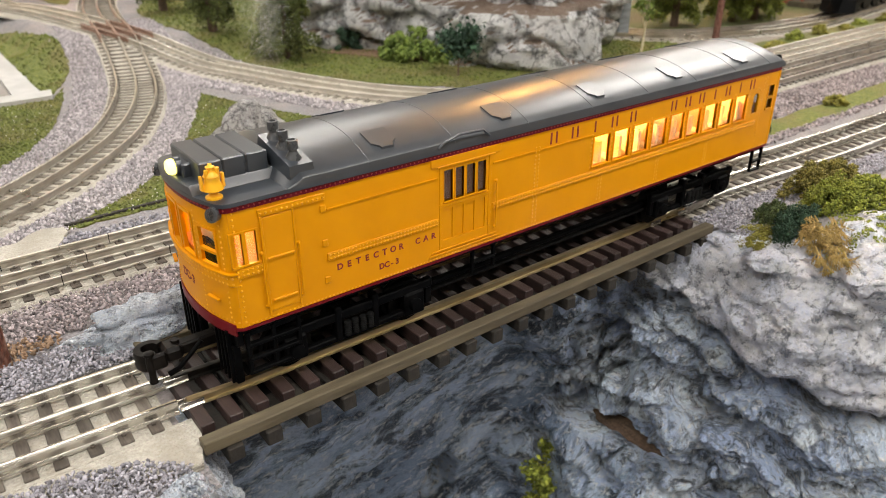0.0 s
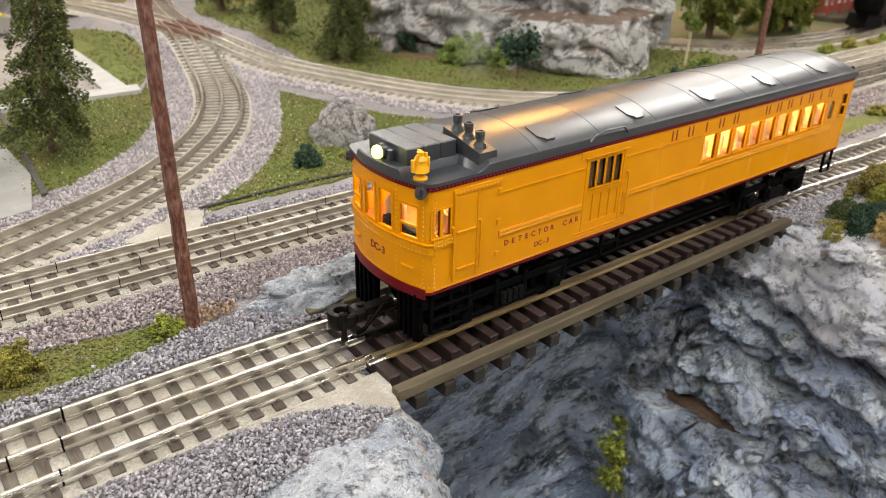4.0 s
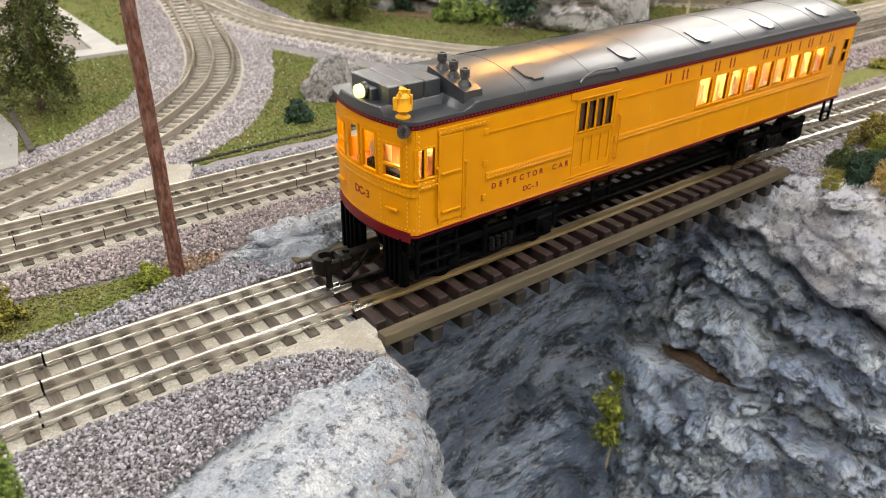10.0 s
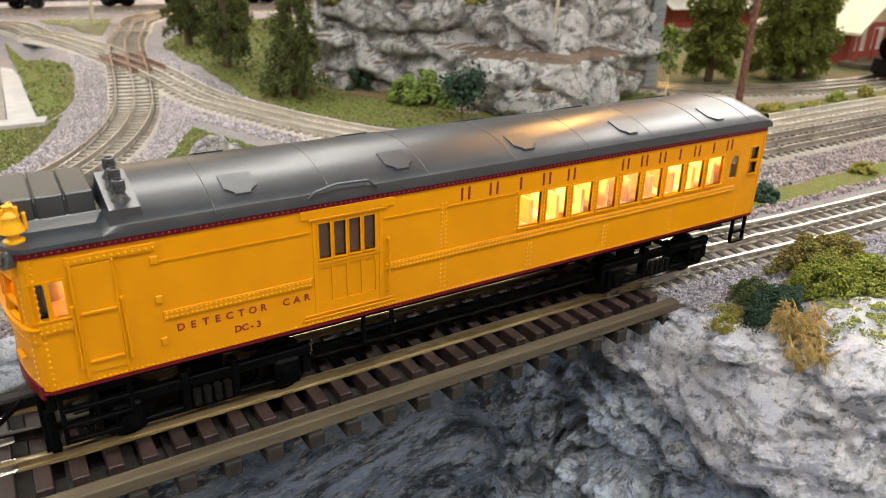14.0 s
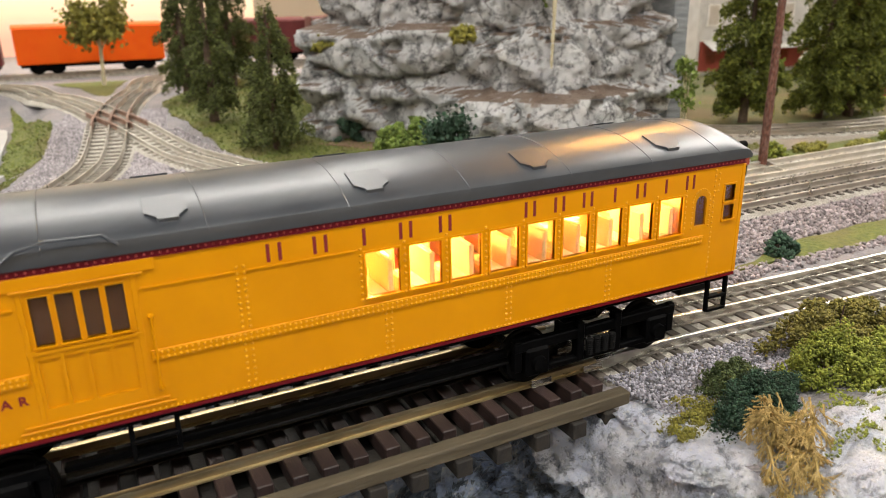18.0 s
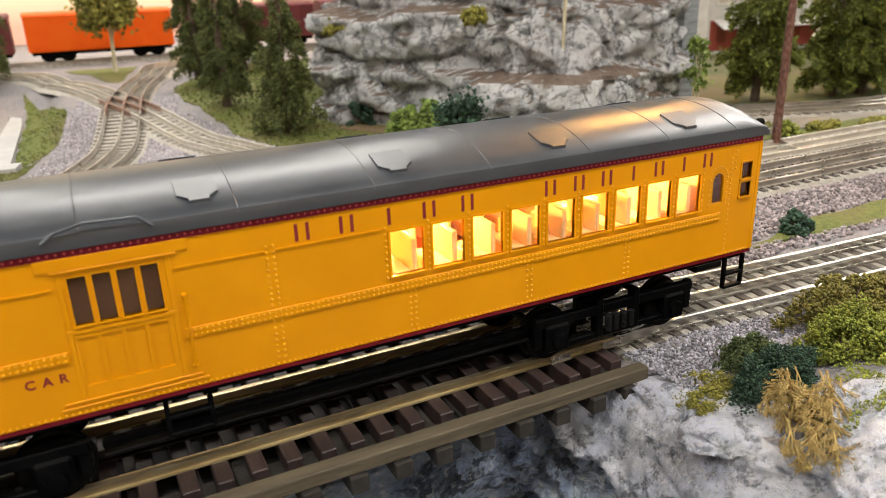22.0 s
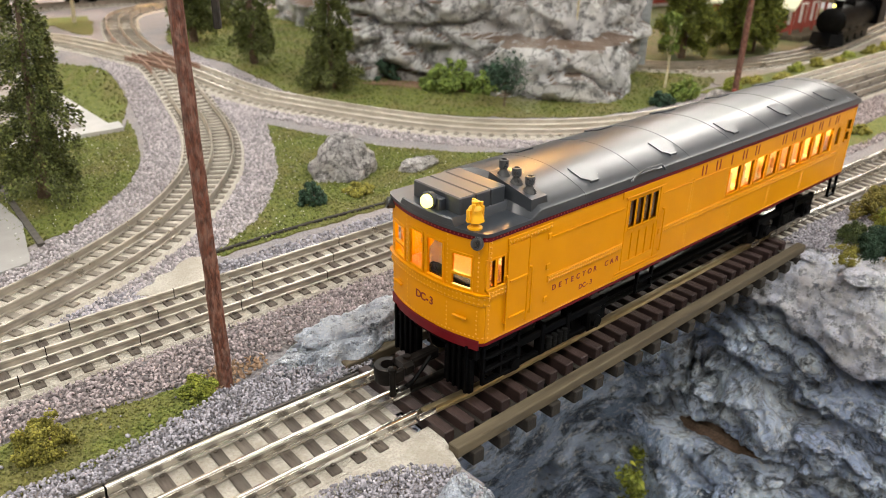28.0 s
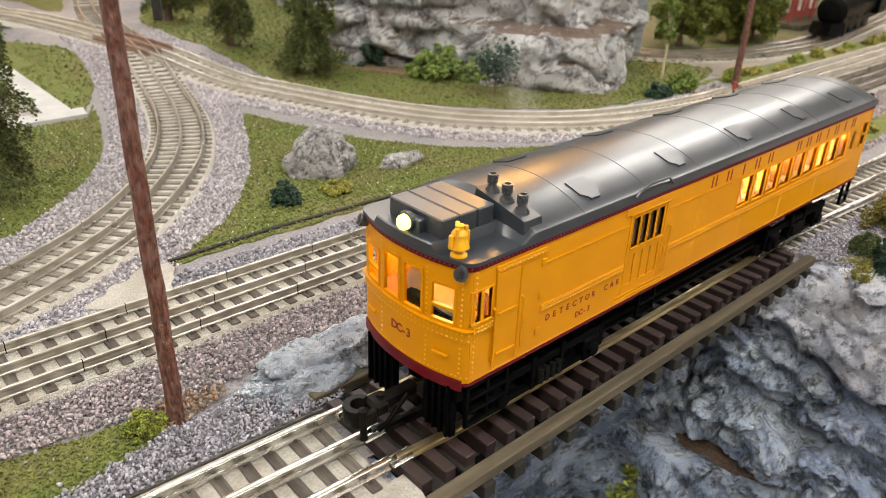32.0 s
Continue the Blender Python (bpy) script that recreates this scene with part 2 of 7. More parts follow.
ASPHALT = material("grey_lot_asphalt", (0.24, 0.22, 0.20), (0.31, 0.285, 0.26), 200, 0.9, bump=0.0004, bscale=900, c3=(0.20, 0.18, 0.165), scale3=12, amount3=0.5)
KERB = material("drain_and_shadow_grey", (0.05, 0.046, 0.04), (0.10, 0.09, 0.08), 200, 0.9)
CONIFER = varied(material("dark_conifer_needles", (0.054, 0.072, 0.018), (0.145, 0.165, 0.042), 300, 0.85), 0.4, 1.6)
LEAF = varied(material("light_green_leaves", (0.10, 0.16, 0.025), (0.19, 0.25, 0.05), 200, 0.8), 0.6, 1.4)
OLIVE = varied(material("olive_lichen", (0.16, 0.15, 0.022), (0.27, 0.25, 0.045), 250, 0.9), 0.5, 1.4)
MOSS = varied(material("bright_moss", (0.13, 0.16, 0.018), (0.25, 0.275, 0.04), 250, 0.9), 0.5, 1.5)
DEEP = varied(material("deep_green_foliage", (0.014, 0.040, 0.022), (0.035, 0.075, 0.042), 250, 0.85), 0.5, 1.6)
BROWN_MOSS = varied(material("brown_green_lichen", (0.12, 0.105, 0.02), (0.22, 0.19, 0.04), 250, 0.9), 0.5, 1.5)
BROWN_GREEN = varied(material("mottled_green_lichen", (0.04, 0.065, 0.02), (0.09, 0.115, 0.035), 250, 0.9), 0.5, 1.5)
STRAW = varied(material("straw_coloured_lichen", (0.30, 0.205, 0.055), (0.56, 0.41, 0.16), 250, 0.85), 0.45, 1.25)
BARK = material("brown_bark", (0.09, 0.06, 0.04), (0.16, 0.11, 0.08), 300, 0.9, bump=0.0004, bscale=700)
BIRCH = material("pale_birch_bark", (0.48, 0.42, 0.28), (0.60, 0.55, 0.38), 200, 0.85)
GREEN_BIN = material("green_bin_paint", (0.012, 0.085, 0.055), (0.02, 0.11, 0.075), 120, 0.5)
ORANGE = material("orange_car_paint", (0.78, 0.095, 0.002), (0.82, 0.12, 0.003), 40, 0.5, spec=0.2)
MAROON = material("maroon_car_paint", (0.10, 0.012, 0.014), (0.14, 0.018, 0.02), 40, 0.5)
WHITE_PAINT = material("white_paint", (0.75, 0.73, 0.68), (0.82, 0.80, 0.76), 60, 0.6)
CREAM_ROOF = material("pale_green_roof", (0.55, 0.56, 0.42), (0.62, 0.63, 0.50), 60, 0.7)
RED_WALL = material("brick_red_siding", (0.26, 0.045, 0.028), (0.32, 0.06, 0.04), 200, 0.75)
TAN_WALL = material("tan_plaster", (0.50, 0.40, 0.26), (0.58, 0.48, 0.33), 60, 0.8)
ROOM_WALL = material("cream_room_wall", (0.52, 0.45, 0.34), (0.57, 0.49, 0.38), 3, 0.85)
ROOM_CEILING = material("white_ceiling", (0.42, 0.41, 0.39), (0.47, 0.46, 0.44), 4, 0.9)
ROOM_FLOOR = material("grey_room_carpet", (0.14, 0.13, 0.12), (0.19, 0.18, 0.17), 20, 0.95)
DIFFUSER = glowing("lamp_diffuser", (1.0, 0.95, 0.87), 4.0)


def rock_material(name, dark, mid, light, s=1.0, moss=0.0, dirt=0.0, stretch=(1, 1, 1), crack=0.75, rough=0.6, hollow_stain=1.0, turn=(0.70, 0.12, 0.10), crisp=1.0, hollow_wash=0.10):
    """Painted plaster rock: washes of dark and light over a mid tone, soil on flat ledges. The dark wash lies in the
    bump hollows, as shading put into the colour.
    """
    m = bpy.data.materials.new(name)
    m.use_nodes = True
    nt = m.node_tree
    p = nt.nodes["Principled BSDF"]
    geo = nt.nodes.new("ShaderNodeNewGeometry")
    mp = nt.nodes.new("ShaderNodeMapping")
    mp.inputs["Scale"].default_value = stretch
    mp.vector_type = "TEXTURE"
    mp.inputs["Rotation"].default_value = turn
    nt.links.new(geo.outputs["Position"], mp.inputs[0])

    def nz(scale, detail=8.0, dist=0.0, rough=0.6):
        n = nt.nodes.new("ShaderNodeTexNoise")
        n.inputs["Scale"].default_value, n.inputs["Detail"].default_value = scale * s, detail
        n.inputs["Distortion"].default_value, n.inputs["Roughness"].default_value = dist, rough
        nt.links.new(mp.outputs[0], n.inputs["Vector"])
        return n

    def mixed(fac, a, b):
        x = nt.nodes.new("ShaderNodeMixRGB")
        nt.links.new(fac, x.inputs[0])
        for i, c in ((1, a), (2, b)):
            if isinstance(c, tuple):
                x.inputs[i].default_value = (*c, 1)
            else:
                nt.links.new(c, x.inputs[i])
        return x.outputs[0]

    def step(src, a, b, top=1.0):
        r = nt.nodes.new("ShaderNodeMapRange")
        r.inputs["From Min"].default_value, r.inputs["From Max"].default_value = a, b
        r.inputs["To Max"].default_value = top
        nt.links.new(src, r.inputs["Value"])
        return r.outputs[0]

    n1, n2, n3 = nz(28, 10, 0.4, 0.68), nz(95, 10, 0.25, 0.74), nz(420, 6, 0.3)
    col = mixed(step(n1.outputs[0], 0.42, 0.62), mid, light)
    # n2 lows dark, n3 highs pale, as in the bumps: shading put into colour
    col = mixed(step(n2.outputs[0], 0.42 + hollow_wash, 0.32 + hollow_wash, hollow_stain), col, dark)
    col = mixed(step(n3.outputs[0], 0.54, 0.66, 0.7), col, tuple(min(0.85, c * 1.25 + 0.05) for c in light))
    v = nt.nodes.new("ShaderNodeTexVoronoi")
    v.feature = "DISTANCE_TO_EDGE"
    v.inputs["Scale"].default_value = 34 * s
    wob = nt.nodes.new("ShaderNodeMixRGB")
    wob.blend_type = "ADD"
    wob.inputs[0].default_value = 0.035 / s
    nt.links.new(mp.outputs[0], wob.inputs[1])
    nt.links.new(n1.outputs[1], wob.inputs[2])
    nt.links.new(wob.outputs[0], v.inputs["Vector"])
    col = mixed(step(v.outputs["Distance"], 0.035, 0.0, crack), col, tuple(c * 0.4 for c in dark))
    if dirt or moss:
        sep = nt.nodes.new("ShaderNodeSeparateXYZ")
        nt.links.new(geo.outputs["True Normal"], sep.inputs[0])
        if dirt:
            col = mixed(step(sep.outputs["Z"], 0.80, 0.92, dirt), col, (0.22, 0.14, 0.09))
    if moss:
        n5 = nz(40, 6)
        col = mixed(step(n5.outputs[0], 0.60, 0.68, moss), col, (0.16, 0.19, 0.06))
    def ridged(scale, detail):
        n = nz(scale, detail, 0.35, 0.62)
        n.noise_type = "RIDGED_MULTIFRACTAL"
        n.normalize = True
        n.inputs["Offset"].default_value, n.inputs["Gain"].default_value, n.inputs["Lacunarity"].default_value = 1.0, 2.0, 2.1
        return n

    r1, r2 = ridged(24, 3), ridged(70, 2)
    nt.links.new(col, p.inputs["Base Color"])
    p.inputs["Roughness"].default_value = rough
    p.inputs["Specular IOR Level"].default_value = 0.5
    c1, c2 = nt.nodes.new("ShaderNodeBump"), nt.nodes.new("ShaderNodeBump")
    c1.inputs["Distance"].default_value, c2.inputs["Distance"].default_value = crisp * 0.008 / s, crisp * 0.0016 / s
    nt.links.new(r1.outputs[0], c1.inputs["Height"])
    nt.links.new(r2.outputs[0], c2.inputs["Height"])
    nt.links.new(c1.outputs[0], c2.inputs["Normal"])
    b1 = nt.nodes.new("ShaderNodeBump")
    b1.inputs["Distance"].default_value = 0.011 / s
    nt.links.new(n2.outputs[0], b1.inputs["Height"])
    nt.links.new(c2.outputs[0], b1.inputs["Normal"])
    b2 = nt.nodes.new("ShaderNodeBump")
    b2.inputs["Distance"].default_value = 0.0022 / s
    nt.links.new(n3.outputs[0], b2.inputs["Height"])
    nt.links.new(b1.outputs[0], b2.inputs["Normal"])
    nt.links.new(b2.outputs[0], p.inputs["Normal"])
    return m


ROCK = rock_material("blue_grey_canyon_rock", (0.016, 0.027, 0.050), (0.25, 0.335, 0.49), (0.66, 0.78, 0.96), 0.9, stretch=(3.2, 1.2, 0.9), crack=0.0, rough=0.42, hollow_stain=0.9, turn=(0, -0.18, 0), crisp=0.7, hollow_wash=0.105)
ROCK_EAST = rock_material("lilac_grey_craggy_rock", (0.020, 0.028, 0.050), (0.46, 0.57, 0.80), (0.82, 0.91, 1.0), 1.5, moss=0.04, stretch=(2.6, 2.6, 0.75), crack=0.55, rough=0.36, hollow_stain=0.85,
                          turn=(0.347, -0.638, 0.0), crisp=1.6, hollow_wash=0.085)
ROCK_LIGHT = rock_material("white_washed_rock", (0.09, 0.12, 0.18), (0.54, 0.61, 0.73), (0.86, 0.90, 0.97), 2.1, crack=0.0, rough=0.40, hollow_stain=0.95, crisp=1.8, hollow_wash=0.065)
ROCK_BROW = rock_material("pinkish_white_brow_rock", (0.09, 0.11, 0.16), (0.74, 0.78, 0.92), (0.94, 0.94, 1.0), 1.6, moss=0.18, crack=0.0, rough=0.45, hollow_stain=0.8, crisp=0.7, hollow_wash=0.075)
ROCK_FAR = rock_material("grey_cliff_rock", (0.10, 0.105, 0.115), (0.76, 0.765, 0.78), (0.95, 0.95, 0.95), 0.75, dirt=0.9, rough=0.75, hollow_stain=0.8, crisp=0.6, hollow_wash=0.085)
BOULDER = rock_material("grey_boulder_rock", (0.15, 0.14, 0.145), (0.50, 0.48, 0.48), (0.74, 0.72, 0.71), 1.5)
# ---------------------------------------------------------------- mesh tools (plans of small things are in millimetres)
MM = 0.001


class Shape:
    """Collects vertices and faces of one mesh."""

    def __init__(self):
        self.v, self.f = [], []

    def add(self, verts, faces):
        n = len(self.v)
        self.v += [tuple(p) for p in verts]
        self.f += [tuple(i + n for i in q) for q in faces]
        return self

    def box(self, x0, x1, y0, y1, z0, z1, c=0.0, m=None):
        if c <= 0:
            v = [(x, y, z) for z in (z0, z1) for y in (y0, y1) for x in (x0, x1)]
            f = [(0, 2, 3, 1), (4, 5, 7, 6), (0, 1, 5, 4), (2, 6, 7, 3), (0, 4, 6, 2), (1, 3, 7, 5)]
        else:
            v, f, idx = [], [], {}
            X, Y, Z = (x0, x1), (y0, y1), (z0, z1)
            for i in (0, 1):
                for j in (0, 1):
                    for k in (0, 1):
                        sx, sy, sz = (1, -1)[i], (1, -1)[j], (1, -1)[k]
                        idx[i, j, k, 0] = len(v)
                        v.append((X[i], Y[j] + sy * c, Z[k] + sz * c))
                        idx[i, j, k, 1] = len(v)
                        v.append((X[i] + sx * c, Y[j], Z[k] + sz * c))
                        idx[i, j, k, 2] = len(v)
                        v.append((X[i] + sx * c, Y[j] + sy * c, Z[k]))
            f += [tuple(idx[i, j, k, 0] for j, k in ((0, 0), (1, 0), (1, 1), (0, 1))) for i in (0, 1)]
            f += [tuple(idx[i, j, k, 1] for i, k in ((0, 0), (1, 0), (1, 1), (0, 1))) for j in (0, 1)]
            f += [tuple(idx[i, j, k, 2] for i, j in ((0, 0), (1, 0), (1, 1), (0, 1))) for k in (0, 1)]
            for a in (0, 1):
                for b in (0, 1):
                    f.append((idx[a, b, 0, 0], idx[a, b, 1, 0], idx[a, b, 1, 1], idx[a, b, 0, 1]))
                    f.append((idx[a, 0, b, 0], idx[a, 1, b, 0], idx[a, 1, b, 2], idx[a, 0, b, 2]))
                    f.append((idx[0, a, b, 1], idx[1, a, b, 1], idx[1, a, b, 2], idx[0, a, b, 2]))
                    for k in (0, 1):
                        f.append((idx[a, b, k, 0], idx[a, b, k, 1], idx[a, b, k, 2]))
        if m is not None:
            v = [m @ Vector(p) for p in v]
        return self.add(v, f)

    def tube(self, a, b, r0, r1=None, n=10, caps=True):
        r1 = r0 if r1 is None else r1
        a, b = Vector(a), Vector(b)
        d = (b - a).normalized()
        u = d.orthogonal().normalized()
        w = d.cross(u)
        v = []
        for p, r in ((a, r0), (b, r1)):
            v += [p + r * (math.cos(2 * math.pi * i / n) * u + math.sin(2 * math.pi * i / n) * w) for i in range(n)]
        f = [(i, (i + 1) % n, n + (i + 1) % n, n + i) for i in range(n)]
        if caps:
            f += [tuple(range(n - 1, -1, -1)), tuple(range(n, 2 * n))]
        return self.add(v, f)

    def turned(self, profile, n=16, m=None):
        """A turned form about z: profile of (radius, z)."""
        v = [(r * math.cos(2 * math.pi * i / n), r * math.sin(2 * math.pi * i / n), z) for r, z in profile for i in range(n)]
        f = [(k * n + i, k * n + (i + 1) % n, (k + 1) * n + (i + 1) % n, (k + 1) * n + i) for k in range(len(profile) - 1) for i in range(n)]
        f += [tuple(range(n - 1, -1, -1)), tuple((len(profile) - 1) * n + i for i in range(n))]
        if m is not None:
            v = [m @ Vector(p) for p in v]
        return self.add(v, f)

    def dome(self, x, y, z, r, normal=(0, -1, 0), n=6):
        nrm = Vector(normal).normalized()
        u = nrm.orthogonal().normalized()
        w = nrm.cross(u)
        c = Vector((x, y, z))
        v = [c + r * (math.cos(2 * math.pi * i / n) * u + math.sin(2 * math.pi * i / n) * w) for i in range(n)]
        v += [c + 0.62 * r * (math.cos(2 * math.pi * i / n) * u + math.sin(2 * math.pi * i / n) * w) + 0.6 * r * nrm for i in range(n)]
        v.append(c + 0.85 * r * nrm)
        f = [(i, (i + 1) % n, n + (i + 1) % n, n + i) for i in range(n)] + [(n + i, n + (i + 1) % n, 2 * n) for i in range(n)]
        return self.add(v, f)

    def sweep(self, profile, path, closed=True, caps=True):
        """Sweeps a profile of (side, up) along a level path of points."""
        path = [Vector(p) for p in path]
        k, v, f = len(profile), [], []
        for i, p in enumerate(path):
            d = (path[min(i + 1, len(path) - 1)] - path[max(i - 1, 0)]).normalized()
            side = Vector((d.y, -d.x, 0)).normalized()
            v += [p + a * side + Vector((0, 0, b)) for a, b in profile]
        for i in range(len(path) - 1):
            for j in range(k if closed else k - 1):
                a, b = i * k + j, i * k + (j + 1) % k
                f.append((a, b, b + k, a + k))
        if caps and closed:
            f += [tuple(range(k - 1, -1, -1)), tuple((len(path) - 1) * k + j for j in range(k))]
        return self.add(v, f)

    def mesh(self, name, mat, scale=MM, smooth=35.0):
        me = bpy.data.meshes.new(name)
        me.from_pydata([tuple(c * scale for c in p) for p in self.v], [], self.f)
        me.materials.append(mat)
        if smooth:
            me.shade_smooth()
            me.set_sharp_from_angle(angle=radians(smooth))
        me.update()
        return me


def part(name, shape, mat, parent, label="", scale=MM, smooth=35.0):
    me = shape if isinstance(shape, bpy.types.Mesh) else shape.mesh(name, mat, scale, smooth)
    ob = new(name, me)
    ob.parent = parent
    if label:
        ob["label"] = label
    return ob


def thing(name, label, category, group="", at=(0, 0, 0), turn=0.0):
    ob = tagged(new(name), label, category, group)
    ob.empty_display_size = 0.01
    ob.matrix_basis = pose(*at, 0, 0, turn)
    return ob


def setting(name, shape, mat, label, scale=1.0, smooth=35.0, category="", kind="structure"):
    me = shape if isinstance(shape, bpy.types.Mesh) else shape.mesh(name, mat, scale, smooth)
    return tagged(new(name, me), label, category or name.replace("_", " "), "", kind)


def array_mesh(name, verts, faces, mat, smooth=True):
    """A mesh from arrays of vertices and of triangles or quads."""
    me = bpy.data.meshes.new(name)
    verts, faces = np.asarray(verts, dtype=np.float32), np.asarray(faces, dtype=np.int32)
    k = faces.shape[1]
    me.vertices.add(len(verts))
    me.vertices.foreach_set("co", verts.ravel())
    me.loops.add(faces.size)
    me.loops.foreach_set("vertex_index", faces.ravel())
    me.polygons.add(len(faces))
    me.polygons.foreach_set("loop_start", np.arange(0, faces.size, k, dtype=np.int32))
    me.polygons.foreach_set("loop_total", np.full(len(faces), k, dtype=np.int32))
    me.update(calc_edges=True)
    me.materials.append(mat)
    if smooth:
        me.shade_smooth()
    return me


def curve_points(pts, step):
    """A smooth line through the points, in even steps."""
    P = [Vector((*p, 0)) if len(p) == 2 else Vector(p) for p in pts]
    P = [2 * P[0] - P[1]] + P + [2 * P[-1] - P[-2]]
    fine = []
    for i in range(1, len(P) - 2):
        a, b, c, d = P[i - 1:i + 3]
        for k in range(24):
            t = k / 24
            fine.append(0.5 * (2 * b + (c - a) * t + (2 * a - 5 * b + 4 * c - d) * t * t + (3 * b - a - 3 * c + d) * t ** 3))
    fine.append(P[-2])
    out, left = [fine[0]], step
    for a, b in zip(fine, fine[1:]):
        seg, pos = (b - a).length, 0.0
        while seg - pos >= left:
            pos += left
            out.append(a.lerp(b, pos / seg))
            left = step
        left -= seg - pos
    return out


def inside(px, py, poly):
    """Which points lie in the polygon."""
    px, py = np.asarray(px), np.asarray(py)
    hit = np.zeros(px.shape, bool)
    n = len(poly)
    for i in range(n):
        (x0, y0), (x1, y1) = poly[i], poly[(i + 1) % n]
        if y0 != y1:
            cross = ((y0 > py) != (y1 > py)) & (px < (x1 - x0) * (py - y0) / (y1 - y0) + x0)
            hit ^= cross
    return hit


ICO = []
for s in (-1, 1):
    for g in (-1.618, 1.618):
        ICO += [(0, s, g), (s, g, 0), (g, 0, s)]
ICO = np.array(ICO, dtype=float) / 1.902
ICO_F = np.array([(a, b, c) for a in range(12) for b in range(a + 1, 12) for c in range(b + 1, 12)
                  if all(np.linalg.norm(ICO[p] - ICO[q]) < 1.1 for p, q in ((a, b), (b, c), (a, c)))])
for i, (a, b, c) in enumerate(ICO_F):
    if np.dot(np.cross(ICO[b] - ICO[a], ICO[c] - ICO[a]), ICO[a]) < 0:
        ICO_F[i] = (a, c, b)
OCTA = np.array([(1, 0, 0), (-1, 0, 0), (0, 1, 0), (0, -1, 0), (0, 0, 1), (0, 0, -1)], dtype=float)
OCTA_F = np.array([(0, 2, 4), (2, 1, 4), (1, 3, 4), (3, 0, 4), (2, 0, 5), (1, 2, 5), (3, 1, 5), (0, 3, 5)])


def scattered(name, centres, size, mat, rng, base="ico", flat=0.75, jitter=0.28, spread=0.45, smooth=False):
    """One mesh of many small irregular grains about the centres."""
    B, F = (ICO, ICO_F) if base == "ico" else (OCTA, OCTA_F)
    n, k = len(centres), len(B)
    q = rng.normal(size=(n, 4))
    q /= np.linalg.norm(q, axis=1)[:, None]
    w, x, y, z = q.T
    R = np.stack([1 - 2 * (y * y + z * z), 2 * (x * y - z * w), 2 * (x * z + y * w), 2 * (x * y + z * w), 1 - 2 * (x * x + z * z), 2 * (y * z - x * w),
                  2 * (x * z - y * w), 2 * (y * z + x * w), 1 - 2 * (x * x + y * y)], axis=1).reshape(n, 3, 3)
    s = size * (1 + spread * rng.uniform(-1, 1, (n, 1, 1)))
    axes = np.stack([np.ones(n), rng.uniform(0.7, 1, n), np.full(n, flat)], axis=1)[:, None, :]
    pts = B[None] * (1 + jitter * rng.uniform(-1, 1, (n, k, 1))) * axes * s
    pts = np.einsum("nij,nkj->nki", R, pts) + np.asarray(centres)[:, None, :]
    faces = (F[None] + (np.arange(n) * k)[:, None, None]).reshape(-1, 3)
    return array_mesh(name, pts.reshape(-1, 3), faces, mat, smooth)


def points_in(poly, pitch, rng, z=0.0, lift=0.0):
    """Uneven points that fill a polygon at about this pitch."""
    P = np.array(poly)
    x0, y0 = P.min(0)
    x1, y1 = P.max(0)
    gx, gy = np.meshgrid(np.arange(x0, x1, pitch), np.arange(y0, y1, pitch))
    gx = gx.ravel() + rng.uniform(-0.6, 0.6, gx.size) * pitch
    gy = gy.ravel() + rng.uniform(-0.6, 0.6, gy.size) * pitch
    ok = inside(gx, gy, poly)
    gx, gy = gx[ok], gy[ok]
    return np.stack([gx, gy, z + lift * rng.uniform(-1, 1, gx.size)], axis=1)


def ease(k):
    k = np.clip(k, 0, 1)
    return k * k * (3 - 2 * k)


def rise(x, y):
    """The climb of the ground towards the crossing and the far track."""
    x, y = np.asarray(x, float), np.asarray(y, float)
    knoll = 0.022 * ease((y - 0.50) / 0.16) * ease((x - 0.066) / 0.04)
    return np.maximum(knoll, 0.030 * ease((y - 0.84) / 0.14)) * np.clip((0.95 - x) / 0.2, 0, 1)


def ground_height(x, y):
    """The relief of the layout's ground, in metres."""
    x, y = np.asarray(x, float), np.asarray(y, float)
    h = np.full(x.shape, -0.0085)
    bank = np.clip((x - 0.285) / 0.05, 0, 1) * np.clip((-0.045 - y) / 0.05, 0, 1)
    h = h + 0.012 * bank
    return h + rise(x, y)
# ---------------------------------------------------------------- the room round the layout
def wall_box(name, x0, x1, y0, y1, z0, z1, mat, label, category):
    return setting(name, Shape().box(x0, x1, y0, y1, z0, z1), mat, label, 1.0, 0, category)


RX0, RX1, RY0, RY1, RZ0, RZ1 = -3.0, 5.4, -2.4, 5.0, -1.0, 1.55
wall_box("floor", RX0, RX1, RY0, RY1, RZ0 - 0.1, RZ0, ROOM_FLOOR, "grey carpeted floor of the layout room", "floor")
wall_box("ceiling", RX0 - 0.1, RX1 + 0.1, RY0 - 0.1, RY1 + 0.1, RZ1, RZ1 + 0.1, ROOM_CEILING, "plain white ceiling above the layout", "ceiling")
wall_box("wall_north", RX0, RX1, RY1, RY1 + 0.1, RZ0, RZ1, ROOM_WALL, "cream painted wall behind the layout", "wall")
wall_box("wall_south", RX0, RX1, RY0 - 0.1, RY0, RZ0, RZ1, ROOM_WALL, "cream painted wall of the room", "wall")
wall_box("wall_west", RX0 - 0.1, RX0, RY0, RY1, RZ0, RZ1, ROOM_WALL, "cream painted wall of the room", "wall")
wall_box("wall_east", RX1, RX1 + 0.1, RY0, RY1, RZ0, RZ1, ROOM_WALL, "cream painted wall of the room", "wall")
SUNSET = material("painted_evening_sky", (0.93, 0.80, 0.56), (0.95, 0.84, 0.62), 2, 0.9)
sky_nodes = SUNSET.node_tree
